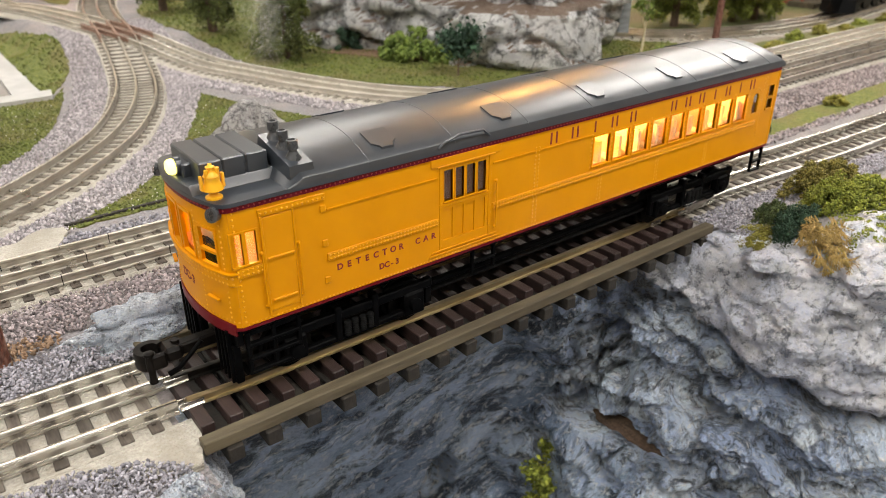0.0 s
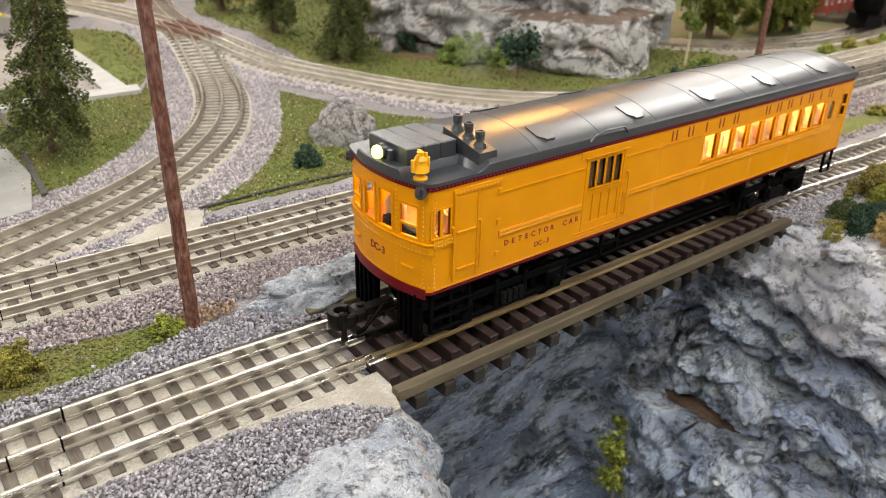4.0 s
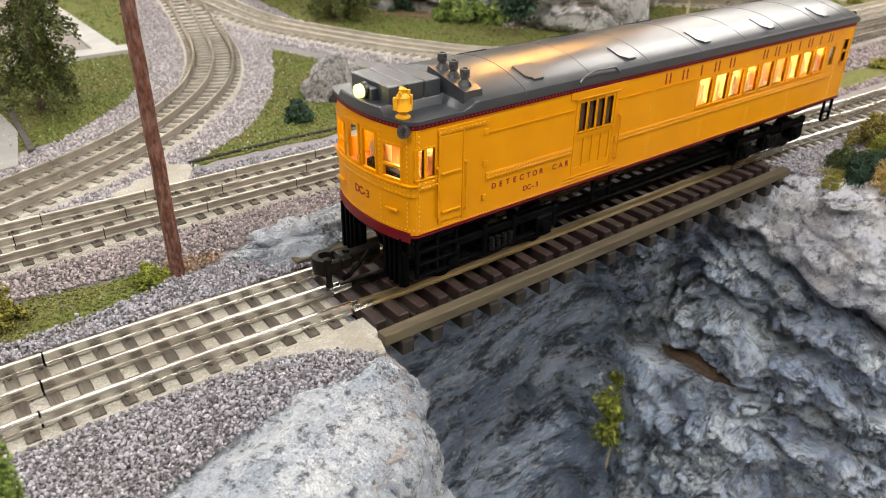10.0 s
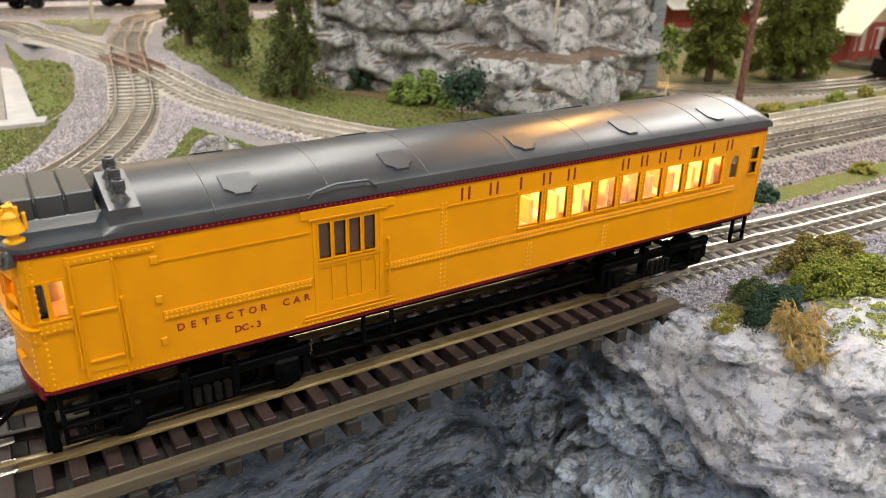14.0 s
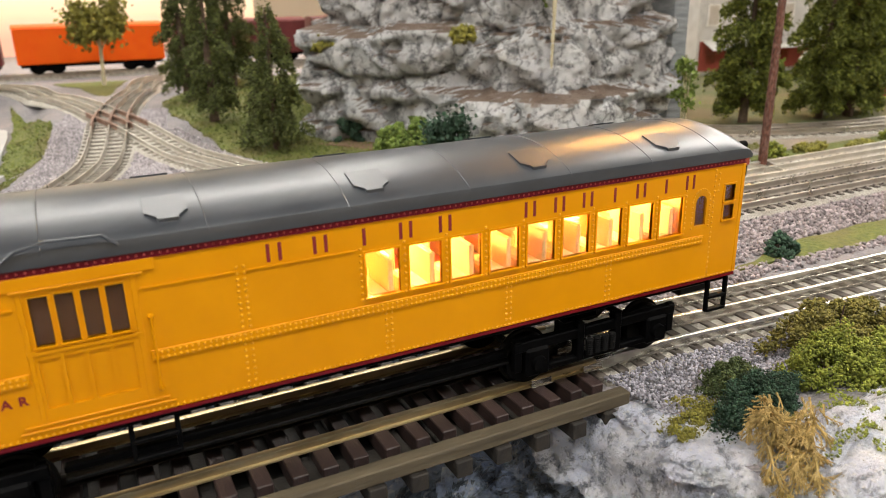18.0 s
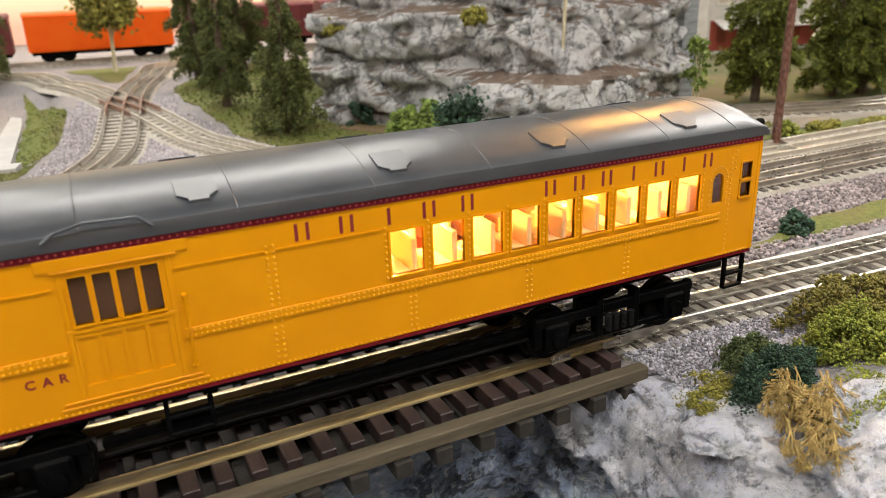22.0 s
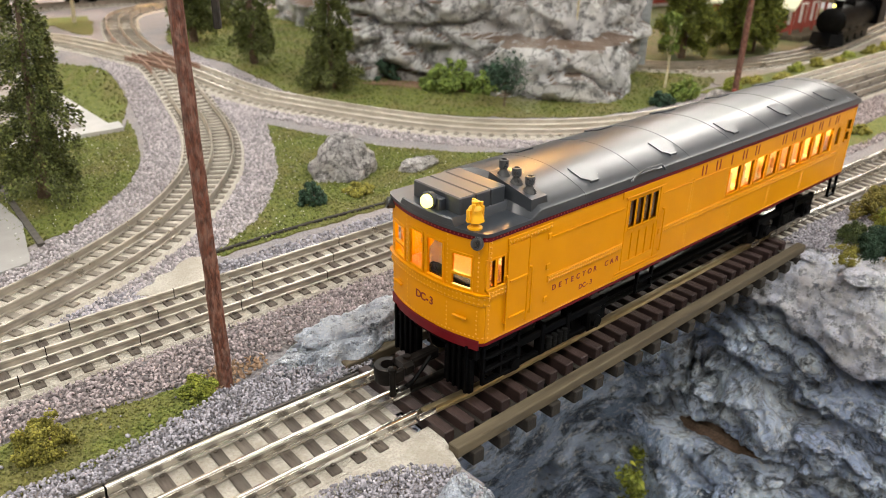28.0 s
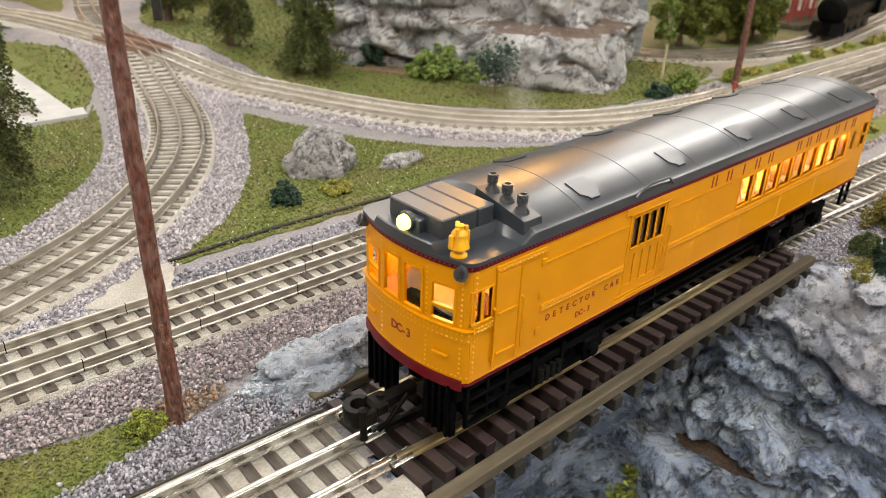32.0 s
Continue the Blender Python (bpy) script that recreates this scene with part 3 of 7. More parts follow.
sky_geo, sky_sep, sky_ramp = sky_nodes.nodes.new("ShaderNodeNewGeometry"), sky_nodes.nodes.new("ShaderNodeSeparateXYZ"), sky_nodes.nodes.new("ShaderNodeValToRGB")
sky_nodes.links.new(sky_geo.outputs["Position"], sky_sep.inputs[0])
sky_nodes.links.new(sky_sep.outputs["Z"], sky_ramp.inputs[0])
sky_ramp.color_ramp.elements[0].position, sky_ramp.color_ramp.elements[0].color = 0.06, (0.80, 0.42, 0.30, 1)
sky_ramp.color_ramp.elements[1].position, sky_ramp.color_ramp.elements[1].color = 0.16, (0.93, 0.80, 0.54, 1)
sky_base = sky_nodes.nodes["Principled BSDF"]
sky_nodes.links.new(sky_ramp.outputs[0], sky_base.inputs["Base Color"])
sky_nodes.links.new(sky_ramp.outputs[0], sky_base.inputs["Emission Color"])
# the board is given a glow in place of bright light falling on it
sky_base.inputs["Emission Strength"].default_value = 0.4
setting("backdrop", Shape().box(-2.6, 0.62, 1.90, 1.92, -0.05, 0.62, 0.004), SUNSET, "painted evening sky board, given a faint glow, behind the far track", 1.0, 0, "backdrop")
lamp_unit = thing("ceiling_lamp", "white fluorescent ceiling lamp with a glowing diffuser", "lamp", "ceiling lamps", (LAMPS[0][0], LAMPS[0][1], LAMP_Z))
part("housing", Shape().box(-0.62, 0.62, -0.17, 0.17, 0.012, 0.1, 0.01), WHITE_PAINT, lamp_unit, scale=1.0)
part("diffuser", Shape().box(-0.6, 0.6, -0.15, 0.15, -0.005, 0.010), DIFFUSER, lamp_unit, "glowing white diffuser", scale=1.0)
# the added canyon lamp gets a housing like the others
for lx, ly, power in LAMPS[1:]:
    copy_thing(lamp_unit, pose(lx, ly, LAMP_Z))
warm_unit = thing("ceiling_spotlight", "small warm ceiling spotlight with an amber diffuser", "lamp", at=(*WARM_LAMP, LAMP_Z))
part("housing", Shape().box(-0.18, 0.18, -0.18, 0.18, 0.012, 0.1, 0.01), WHITE_PAINT, warm_unit, scale=1.0)
part("diffuser", Shape().box(-0.16, 0.16, -0.16, 0.16, -0.005, 0.010), glowing("amber_diffuser", (1.0, 0.55, 0.18), 4.0), warm_unit, "glowing amber diffuser", scale=1.0)

# ---------------------------------------------------------------- ground and canyon
RIM = [(-0.9, -0.22), (-0.5, -0.17), (-0.25, -0.142), (-0.12, -0.122), (-0.06, -0.108), (-0.026, -0.088), (-0.008, -0.062), (-0.005, -0.03),
       (0.002, 0.015), (0.014, 0.042), (0.05, 0.050), (0.12, 0.050), (0.19, 0.052), (0.228, 0.046), (0.254, 0.030), (0.268, 0.004), (0.275, -0.03),
       (0.284, -0.075), (0.300, -0.105), (0.33, -0.135), (0.40, -0.175), (0.6, -0.25), (0.95, -0.36)]
rim = curve_points(RIM, 0.0012)
rim_poly = [(p.x, p.y) for p in rim[::8]] + [(0.95, -1.2), (-0.9, -1.2)]


def spaced(*spans):
    out = []
    for a, b, d in spans:
        out.append(np.arange(a, b, d))
    return np.unique(np.round(np.concatenate(out), 5))


gx = spaced((-2.4, -0.5, 0.06), (-0.5, 0.9, 0.006), (0.9, 3.6, 0.06))
gy = spaced((-0.9, -0.2, 0.05), (-0.2, 0.8, 0.006), (0.8, 1.1, 0.015), (1.1, 3.4, 0.06))
GX, GY = np.meshgrid(gx, gy)
GZ = ground_height(GX, GY)
rng = np.random.default_rng(3)
GZ = GZ + rng.normal(0, 0.0003, GZ.shape)
idx = np.arange(GX.size).reshape(GX.shape)
quads = np.stack([idx[:-1, :-1], idx[:-1, 1:], idx[1:, 1:], idx[1:, :-1]], axis=-1).reshape(-1, 4)
cx = GX.ravel()[quads].mean(1)
gone = inside(GX.ravel(), GY.ravel(), rim_poly)
quads = quads[~gone[quads].any(1)]
setting("ground", array_mesh("ground", np.stack([GX.ravel(), GY.ravel(), GZ.ravel()], 1), quads, GRAVEL_BED), GRAVEL_BED,
        "fine grey gravel ground of the model railway layout", category="ground")


def fractal(p, octaves, scale, ridge=False):
    a, total, s = 1.0, 0.0, scale
    for _ in range(octaves):
        n = noise.noise(Vector(p) * s)
        total += a * (1 - 2 * abs(n) if ridge else n)
        a, s = a * 0.52, s * 2.07
    return total


MIX = np.random.default_rng(17).permutation(256)
WAYS = np.random.default_rng(18).normal(size=(256, 3))
WAYS /= np.linalg.norm(WAYS, axis=1)[:, None]


def grain(P):
    """Smooth noise of about -1 to 1 at an array of points."""
    cell = np.floor(P).astype(int)
    f = P - cell
    u = f ** 3 * (f * (6 * f - 15) + 10)
    total = np.zeros(len(P))
    for a in (0, 1):
        for b in (0, 1):
            for c in (0, 1):
                h = MIX[(MIX[(MIX[(cell[:, 0] + a) & 255] + cell[:, 1] + b) & 255] + cell[:, 2] + c) & 255]
                d = np.einsum("ij,ij->i", WAYS[h], f - np.array((a, b, c)))
                w = (u[:, 0] if a else 1 - u[:, 0]) * (u[:, 1] if b else 1 - u[:, 1]) * (u[:, 2] if c else 1 - u[:, 2])
                total += w * d
    return 1.5 * total


def layers(P, octaves, crease=False, gain=0.5):
    """Noise in octaves; with creases: round lumps that meet in sharp folds."""
    total, a = np.zeros(len(P)), 1.0
    for k in range(octaves):
        n = grain(P * 2.03 ** k + 11.3 * k)
        total += a * (2.2 * np.abs(n) - 0.6 if crease else n)
        a *= gain
    return total


def wander(P, scale, amount):
    return np.stack([grain(P * scale + k) for k in (3.1, 47.7, 91.9)], axis=1) * amount


# the beds of the east wall: two ways along a bed, and the way across it
BEDS = np.array(((0.80, -0.06, 0.60), (0.15, -0.94, -0.31), (-0.56, -0.34, 0.755)))


def rock_sheet(line, profile, relief):
    """A rock face: a level line, and at each of its points a profile of (distance out, height), pushed out or in by the relief."""
    P = np.array([tuple(p) for p in line])
    d = np.gradient(P, axis=0)
    out = np.stack([d[:, 1], -d[:, 0], 0 * d[:, 0]], axis=1)
    out /= np.linalg.norm(out, axis=1)[:, None]
    base = ground_height(P[:, 0], P[:, 1])
    inset = np.where((P[:, 0] < 0.02) | (P[:, 0] > 0.24), 0.35 + 0.65 * np.clip((-0.05 - P[:, 1]) / 0.016, 0, 1), 0.5)
    o, h = np.array(profile).T
    O = np.where(o < 0, o * inset[:, None], o)
    Hh = np.where((o < 0) & (P[:, 1:2] > -0.05), np.minimum(h, -0.0022), h)
    Q = P[:, None, :] + out[:, None, :] * O[..., None]
    Q[..., 2] = base[:, None] + Hh
    push = relief(Q.reshape(-1, 3), O.ravel(), Hh.ravel()).reshape(O.shape)
    Q = Q + out[:, None, :] * push[..., None]
    n, k = O.shape
    g = np.arange(n * k).reshape(n, k)
    f = np.stack([g[:-1, :-1], g[1:, :-1], g[1:, 1:], g[:-1, 1:]], axis=-1).reshape(-1, 4)
    return Q.reshape(-1, 3), f


def canyon_profile():
    pts = [(-0.020, -0.0035), (-0.016, -0.0005), (-0.011, 0.0006), (-0.006, 0.0), (-0.002, -0.0016), (0.0012, -0.0045), (0.003, -0.009)]
    z, o = -0.011, 0.004
    while z > -0.36:
        pts.append((o, z))
        step = 0.0013 if z > -0.25 else 0.004
        z -= step
        o += 0.08 * step
    return pts


prof = canyon_profile()
near_rim = [p for p in rim if -0.34 < p.x < 0.62]


def bank_relief(q, o, h):
    """The smooth white bank: soft humps and shallow pits."""
    deep = ease((-h - 0.004) / 0.06)
    return np.where(o < -0.075, 0, 1) * ((0.003 + 0.007 * deep) * layers(q * 22, 3) + 0.0030 * layers(q * 60 + wander(q, 40, 0.4), 3, True) + 0.0007 * layers(q * 320, 2, True))


def smooth_relief(q, o, h):
    """The brushed wall under the bridge: broad soft swells, and a small cave."""
    deep = ease((-h - 0.004) / 0.05)
    swell = 0.010 * layers(q * np.array((11, 11, 17)), 3) + 0.0032 * layers(q * np.array((30, 40, 75)) + wander(q, 30, 0.5), 4, True)
    cave = ease(2.4 - 2.0 * np.sqrt(((q[:, 0] - 0.161) / 0.0125) ** 2 + ((q[:, 2] + 0.184) / 0.019) ** 2))
    return (0.10 + 0.9 * deep) * (swell - 0.013) + 0.0009 * layers(q * 260, 2, True) - 0.055 * cave


def fold_height(q):
    """The height of the deep fold under the pale brow."""
    return -0.034 + 0.47 * np.clip(q[:, 1], -0.125, 0.02) + 0.006 * grain(q * 45) + 0.10 * np.clip(q[:, 0] - 0.29, 0, 0.2)


def craggy_relief(q, o, h):
    """The east wall: a pale smooth brow, a deep fold under it, tilted beds, and a ledge with blocks below."""
    deep = ease((-h - 0.006) / 0.03)
    b = (q + wander(q, 20, 0.010)) @ BEDS.T
    beds = 2.3 * np.abs(grain(b * np.array((13, 12, 30)) + wander(q, 40, 0.3))) - 0.55
    beds += 0.5 - 1.1 * np.abs(grain(b * np.array((30, 28, 62)) + wander(q, 60, 0.4) + 7)) + 0.25 * layers(b * np.array((70, 70, 110)) + 3, 3, True)
    fine = layers(b * np.array((110, 110, 210)) + wander(q, 150, 0.4), 3, True)
    x, y, z = q.T
    fold_z = fold_height(q)
    brow = ease((z - fold_z - 0.002) / 0.010)
    fold = np.exp(-((z - fold_z) / 0.0060) ** 2)
    across = ease((0.05 - y) / 0.02)
    ledge_z = -0.151 + 0.05 * y + 0.005 * grain(q * 38 + 5)
    ledge = ease((ledge_z - z) / 0.0035) * ease((0.034 - y) / 0.012) * ease((y + 0.085) / 0.03)
    gap = np.exp(-((z - ledge_z - 0.004) / 0.0035) ** 2) * ease((0.034 - y) / 0.01) * ease((y + 0.12) / 0.03)
    slab_z = -0.206 + 0.32 * y + 0.006 * grain(q * 30 + 9)
    slab = ease((slab_z - z) / 0.004) * ease((0.045 - y) / 0.02)
    lap = (b[:, 2] * 27 + 1.3 * grain(b * np.array((9, 9, 14)) + 2)) % 1.0
    lap2 = (b[:, 2] * 95 + 1.2 * grain(b * np.array((22, 22, 30)) + 5)) % 1.0
    step = ease(lap / 0.9) * ease((1 - lap) / 0.10) - 0.5
    step2 = ease(lap2 / 0.85) * ease((1 - lap2) / 0.15) - 0.5
    worn = ease(0.35 + 1.9 * grain(q * 20 + 4))
    rough = (1 - 0.75 * brow) * (0.0115 * beds + 0.0165 * step * (0.15 + 0.85 * worn) + 0.0042 * step2 * (0.3 + 0.7 * worn)) + (0.0016 - 0.0006 * brow) * fine
    soft = 0.0045 * layers(q * 26, 2) + 0.0020 * layers(q * 75, 4, True)
    slot = np.exp(-(grain(b * np.array((9, 9, 34)) + wander(q, 45, 0.35) + 11) / 0.055) ** 2) * ease(0.6 + 2 * grain(q * 16 + 21))
    slot2 = np.exp(-(grain(b * np.array((42, 34, 88)) + wander(q, 90, 0.4) + 17) / 0.085) ** 2)
    rough -= (1 - 0.8 * brow) * (0.011 * slot + 0.0024 * slot2)
    shape = rough + 0.002 + brow * (soft + 0.006) - 0.021 * fold * across + 0.013 * ledge - 0.015 * gap + 0.010 * slab
    return (0.12 + 0.88 * deep) * shape + 0.0006 * layers(q * 340, 2, True)


cut = min(range(len(near_rim)), key=lambda i: (near_rim[i] - Vector((0.014, 0.042, 0))).length)
bank_prof = [(-0.066, -0.005), (-0.060, -0.001), (-0.053, 0.0018), (-0.046, 0.0036), (-0.039, 0.0050), (-0.032, 0.0060), (-0.026, 0.0064), (-0.020, 0.0062), (-0.014, 0.0052), (-0.009, 0.0034),
             (-0.005, 0.0012)] + prof[4:]
v, f = rock_sheet(near_rim[:cut + 1], bank_prof, bank_relief)
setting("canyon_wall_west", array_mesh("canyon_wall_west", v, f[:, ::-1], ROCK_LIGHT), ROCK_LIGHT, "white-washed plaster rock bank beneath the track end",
        category="rock face")
brow_prof = [(-0.044, -0.004), (-0.040, -0.0008), (-0.034, 0.0016), (-0.028, 0.0032), (-0.022, 0.0042), (-0.016, 0.0042), (-0.011, 0.0034), (-0.006, 0.0014)] + prof[4:]


def main_relief(q, o, h):
    """From the brushed wall under the bridge to the crags of its east end."""
    east = ease((q[:, 0] - 0.205 + 0.03 * grain(q * 25) - 0.4 * np.clip(q[:, 1] - 0.03, -0.1, 0)) / 0.045)
    return (1 - east) * smooth_relief(q, o, h) + east * craggy_relief(q, o, h)


v, f = rock_sheet(near_rim[cut:], brow_prof, main_relief)
f = f[:, ::-1]
mid = v[f].mean(axis=1)
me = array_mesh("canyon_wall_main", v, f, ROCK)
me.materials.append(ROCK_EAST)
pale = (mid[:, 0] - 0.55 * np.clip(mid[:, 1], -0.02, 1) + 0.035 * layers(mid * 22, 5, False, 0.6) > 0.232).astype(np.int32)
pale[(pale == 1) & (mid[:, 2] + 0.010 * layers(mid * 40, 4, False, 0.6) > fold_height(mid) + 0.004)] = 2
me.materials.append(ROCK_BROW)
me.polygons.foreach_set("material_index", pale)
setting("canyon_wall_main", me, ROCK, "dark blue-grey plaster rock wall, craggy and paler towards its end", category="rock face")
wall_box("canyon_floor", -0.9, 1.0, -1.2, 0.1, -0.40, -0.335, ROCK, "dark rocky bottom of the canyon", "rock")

# ---------------------------------------------------------------- tracks
GAUGE = 17.1
RAIL_PROFILE = [(-1.5, -5.2), (1.5, -5.2), (1.4, -4.5), (0.4, -4.1), (0.4, -1.9), (1.25, -1.3), (1.25, -0.2), (0.95, 0.0), (-0.95, 0.0), (-1.25, -0.2),
                (-1.25, -1.3), (-0.4, -1.9), (-0.4, -4.1), (-1.4, -4.5)]


def rail_line(pts, step):
    """Points along a track, climbing with the ground."""
    line = curve_points(pts, step)
    for p in line:
        p.z += float(rise(p.x, p.y))
    return line


def roadbed(name, pts, mat, half=27.0, top=-5.6, label="cream sandy roadbed under the rails", slope=4.0):
    path = [p * 1000 for p in rail_line(pts, 0.02)]
    s = Shape().sweep([(-half - slope, top - 5.0), (half + slope, top - 5.0), (half, top), (-half, top)], path)
    return setting(name, s, mat, label, MM, 35, "roadbed")


def track(pts, label, rails, tie_mat, head=1.0, pitch=10.2, tie=(4.6, 47.0), singles=True, joint=None, rail_profile=RAIL_PROFILE, tie_top=-5.0):
    t = thing("track", label, "railway track", "tracks of the layout")
    for k, (off, mat) in enumerate(zip((-GAUGE, 0.0, GAUGE), rails)):
        path = [p * 1000 for p in rail_line(pts, 0.012)]
        part("rail", Shape().sweep([(a * head + off, b) for a, b in rail_profile], path), mat, t)
    spots = rail_line(pts, pitch * MM)
    rr = random.Random(len(spots))
    w, l = tie
    if singles:
        me = Shape().box(-w / 2, w / 2, -l / 2, l / 2, -2.2, 0, 0.35).mesh("tie", tie_mat)
        spikes, rest = Shape(), Shape()
        for i, p in enumerate(spots[:-1]):
            d = spots[i + 1] - p
            if not (-0.30 < p.x < 0.75 and p.y < 0.70):
                rest.box(-w / 2, w / 2, -l / 2, l / 2, tie_top - 2.2, tie_top, 0.0, pose(p.x * 1000, p.y * 1000, p.z * 1000, 0, 0, math.degrees(math.atan2(d.y, d.x))))
                continue
            o = part("tie", me, tie_mat, t)
            o.matrix_basis = pose(p.x, p.y, p.z + tie_top * MM, 0, 0, math.degrees(math.atan2(d.y, d.x)) + rr.uniform(-1.2, 1.2))
            side = Vector((d.y, -d.x, 0)).normalized()
            for off in (-GAUGE, GAUGE):
                for e in (-2.1, 2.1):
                    c = p * 1000 + side * (off + e)
                    spikes.box(c.x - 0.7, c.x + 0.7, c.y - 0.6, c.y + 0.6, c.z + tie_top - 0.1, c.z + tie_top + 1.0, 0.2)
        part("spike_stuff", spikes, tie_mat, t, "small dark rail spikes")["kind"] = "stuff"
        if rest.v:
            part("tie_stuff", rest, tie_mat, t, smooth=0)["kind"] = "stuff"
    else:
        s = Shape()
        for i, p in enumerate(spots[:-1]):
            d = spots[i + 1] - p
            s.box(-w / 2, w / 2, -l / 2, l / 2, tie_top - 2.2, tie_top, 0.0, pose(p.x * 1000, p.y * 1000, p.z * 1000, 0, 0, math.degrees(math.atan2(d.y, d.x))))
        o = part("tie_stuff", s, tie_mat, t, smooth=0)
        o["kind"] = "stuff"
    return t


T_WEST = [(-0.75, 0.005), (-0.3, 0.005), (-0.16, 0.0055), (-0.10, 0.006), (-0.05, 0.005), (-0.003, 0.003)]
T_EAST = [(0.2885, 0.0005), (0.33, -0.0005), (0.38, -0.0042), (0.44, -0.0085), (0.55, -0.013), (0.8, -0.018), (1.4, -0.022), (3.4, -0.025)]
T_MAIN = [(-0.9, 0.131), (0, 0.131), (1.0, 0.131), (3.4, 0.131)]
T_CURVE = [(-0.45, 0.133), (-0.30, 0.143), (-0.19, 0.160), (-0.134, 0.1765), (-0.09, 0.194), (-0.045, 0.2185), (0.0, 0.252), (0.044, 0.300), (0.078, 0.350),
           (0.11, 0.42), (0.135, 0.50), (0.151, 0.58), (0.162, 0.66), (0.177, 0.76), (0.200, 0.87), (0.238, 0.99), (0.30, 1.065), (0.40, 1.105), (0.56, 1.115), (0.9, 1.115)]
T_BACK = [(-0.60, 1.095), (-0.20, 1.095), (-0.04, 1.065), (0.050, 1.00), (0.108, 0.905), (0.140, 0.79), (0.162, 0.66), (0.186, 0.595), (0.212, 0.525), (0.236, 0.455), (0.257, 0.395), (0.279, 0.345), (0.305, 0.30),
          (0.34, 0.262), (0.39, 0.226), (0.45, 0.202), (0.52, 0.189), (0.62, 0.183), (0.9, 0.183), (3.4, 0.183)]
T_DEPOT = [(0.55, 0.75), (0.66, 0.47), (0.72, 0.345), (0.83, 0.290), (0.93, 0.274), (1.03, 0.274), (1.4, 0.322), (3.4, 0.60)]
T_FAR = [(-1.6, 1.185), (-0.6, 1.185), (0.4, 1.185), (0.74, 1.185)]
roadbed("roadbed_west", T_WEST, SAND, 25, -5.9, slope=2.0)

for tname, pts in (("roadbed_east", T_EAST), ("roadbed_main", T_MAIN), ("roadbed_curve", T_CURVE), ("roadbed_back", T_BACK), ("roadbed_depot", T_DEPOT),
                   ("roadbed_far", T_FAR)):
    lift = {"roadbed_east": 0, "roadbed_main": 0, "roadbed_curve": -0.15, "roadbed_back": -0.3}.get(tname, 0)
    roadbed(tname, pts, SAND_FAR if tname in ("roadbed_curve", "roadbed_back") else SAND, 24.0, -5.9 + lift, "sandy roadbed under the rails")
track(T_WEST, "straight three-rail track with bright nickel rails on dark ties", (STEEL, STEEL, STEEL), TIE)
track(T_EAST, "straight three-rail track beyond the bridge", (STEEL, STEEL, STEEL), TIE)
track(T_MAIN, "straight three-rail track with tarnished rails on grey ties", (STEEL_FAR, STEEL_FAR, STEEL_FAR), TIE, 0.55)
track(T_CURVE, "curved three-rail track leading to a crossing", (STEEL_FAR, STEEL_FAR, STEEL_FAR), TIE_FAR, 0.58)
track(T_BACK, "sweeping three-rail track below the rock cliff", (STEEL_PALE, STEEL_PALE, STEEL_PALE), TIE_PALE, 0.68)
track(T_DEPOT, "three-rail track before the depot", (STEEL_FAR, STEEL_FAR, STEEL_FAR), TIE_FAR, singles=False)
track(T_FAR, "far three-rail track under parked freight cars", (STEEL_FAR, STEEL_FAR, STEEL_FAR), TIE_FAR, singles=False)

crossing = thing("rail_crossing", "rust-red rail crossing where two tracks meet", "rail crossing")
for line in (T_CURVE, T_BACK):
    seg = [p * 1000 + Vector((0, 0, 0.3)) for p in rail_line(line, 0.01) if abs(p.y - 0.66) < 0.048]
    for off in (-GAUGE, 0.0, GAUGE):
        part("crossing_rail", Shape().sweep([(a * 0.9 + off, b) for a, b in RAIL_PROFILE], seg), RUST, crossing)
joint_mesh = Shape().sweep([(a * 1.12, b * 1.03 + 0.12) for a, b in RAIL_PROFILE], [(-0.35, 0, 0), (0.35, 0, 0)]).mesh("rail_joint", BLACK)
west = [o for o in scene.objects if o.name == "track"][0]
for jx, jy in ((-116, 23.0), (-120, 5.9), (-124, -11.2), (-137, 5.7), (-150, 22.6), (-154, 5.5), (-158, -11.6)):
    o = part("rail_joint", joint_mesh, BLACK, west)
    o.matrix_basis = pose(jx * MM, jy * MM, 0)

main_line = [o for o in scene.objects if o.name == "track.002"][0]
for k in range(10):
    for off in (-GAUGE, 0.0, GAUGE):
        o = part("rail_joint", joint_mesh, BLACK, main_line)
        o.matrix_basis = pose((-262 + 52 * k + 0.9 * off) * MM, 0.131 + off * MM, 0) @ Matrix.Diagonal((0.6, 0.6, 1, 1))

# ---------------------------------------------------------------- the bridge
bridge = thing("trestle_bridge", "low timber trestle bridge with brown ties and weathered side beams", "bridge")
for y0, y1 in ((-39.5, -34.0), (34.0, 39.5)):
    part("side_beam", Shape().box(-7, 287, y0, y1, -8.0, -3.0, 0.4), BEAM, bridge, "weathered olive-brown timber beam")
BX = [-1.5 + 10.45 * i for i in range(28)]
bt = Shape().box(-2.6, 2.6, -29.5, 29.5, -6.2, 0, 0.35).mesh("tie", BRIDGE_TIE)
for bx in BX:
    o = part("tie", bt, BRIDGE_TIE, bridge)
    o.matrix_basis = pose(bx * MM, random.uniform(-0.7, 0.7) * MM, -3.6 * MM + random.uniform(-0.15, 0.15) * MM, 0, 0, random.uniform(-1.5, 1.5))
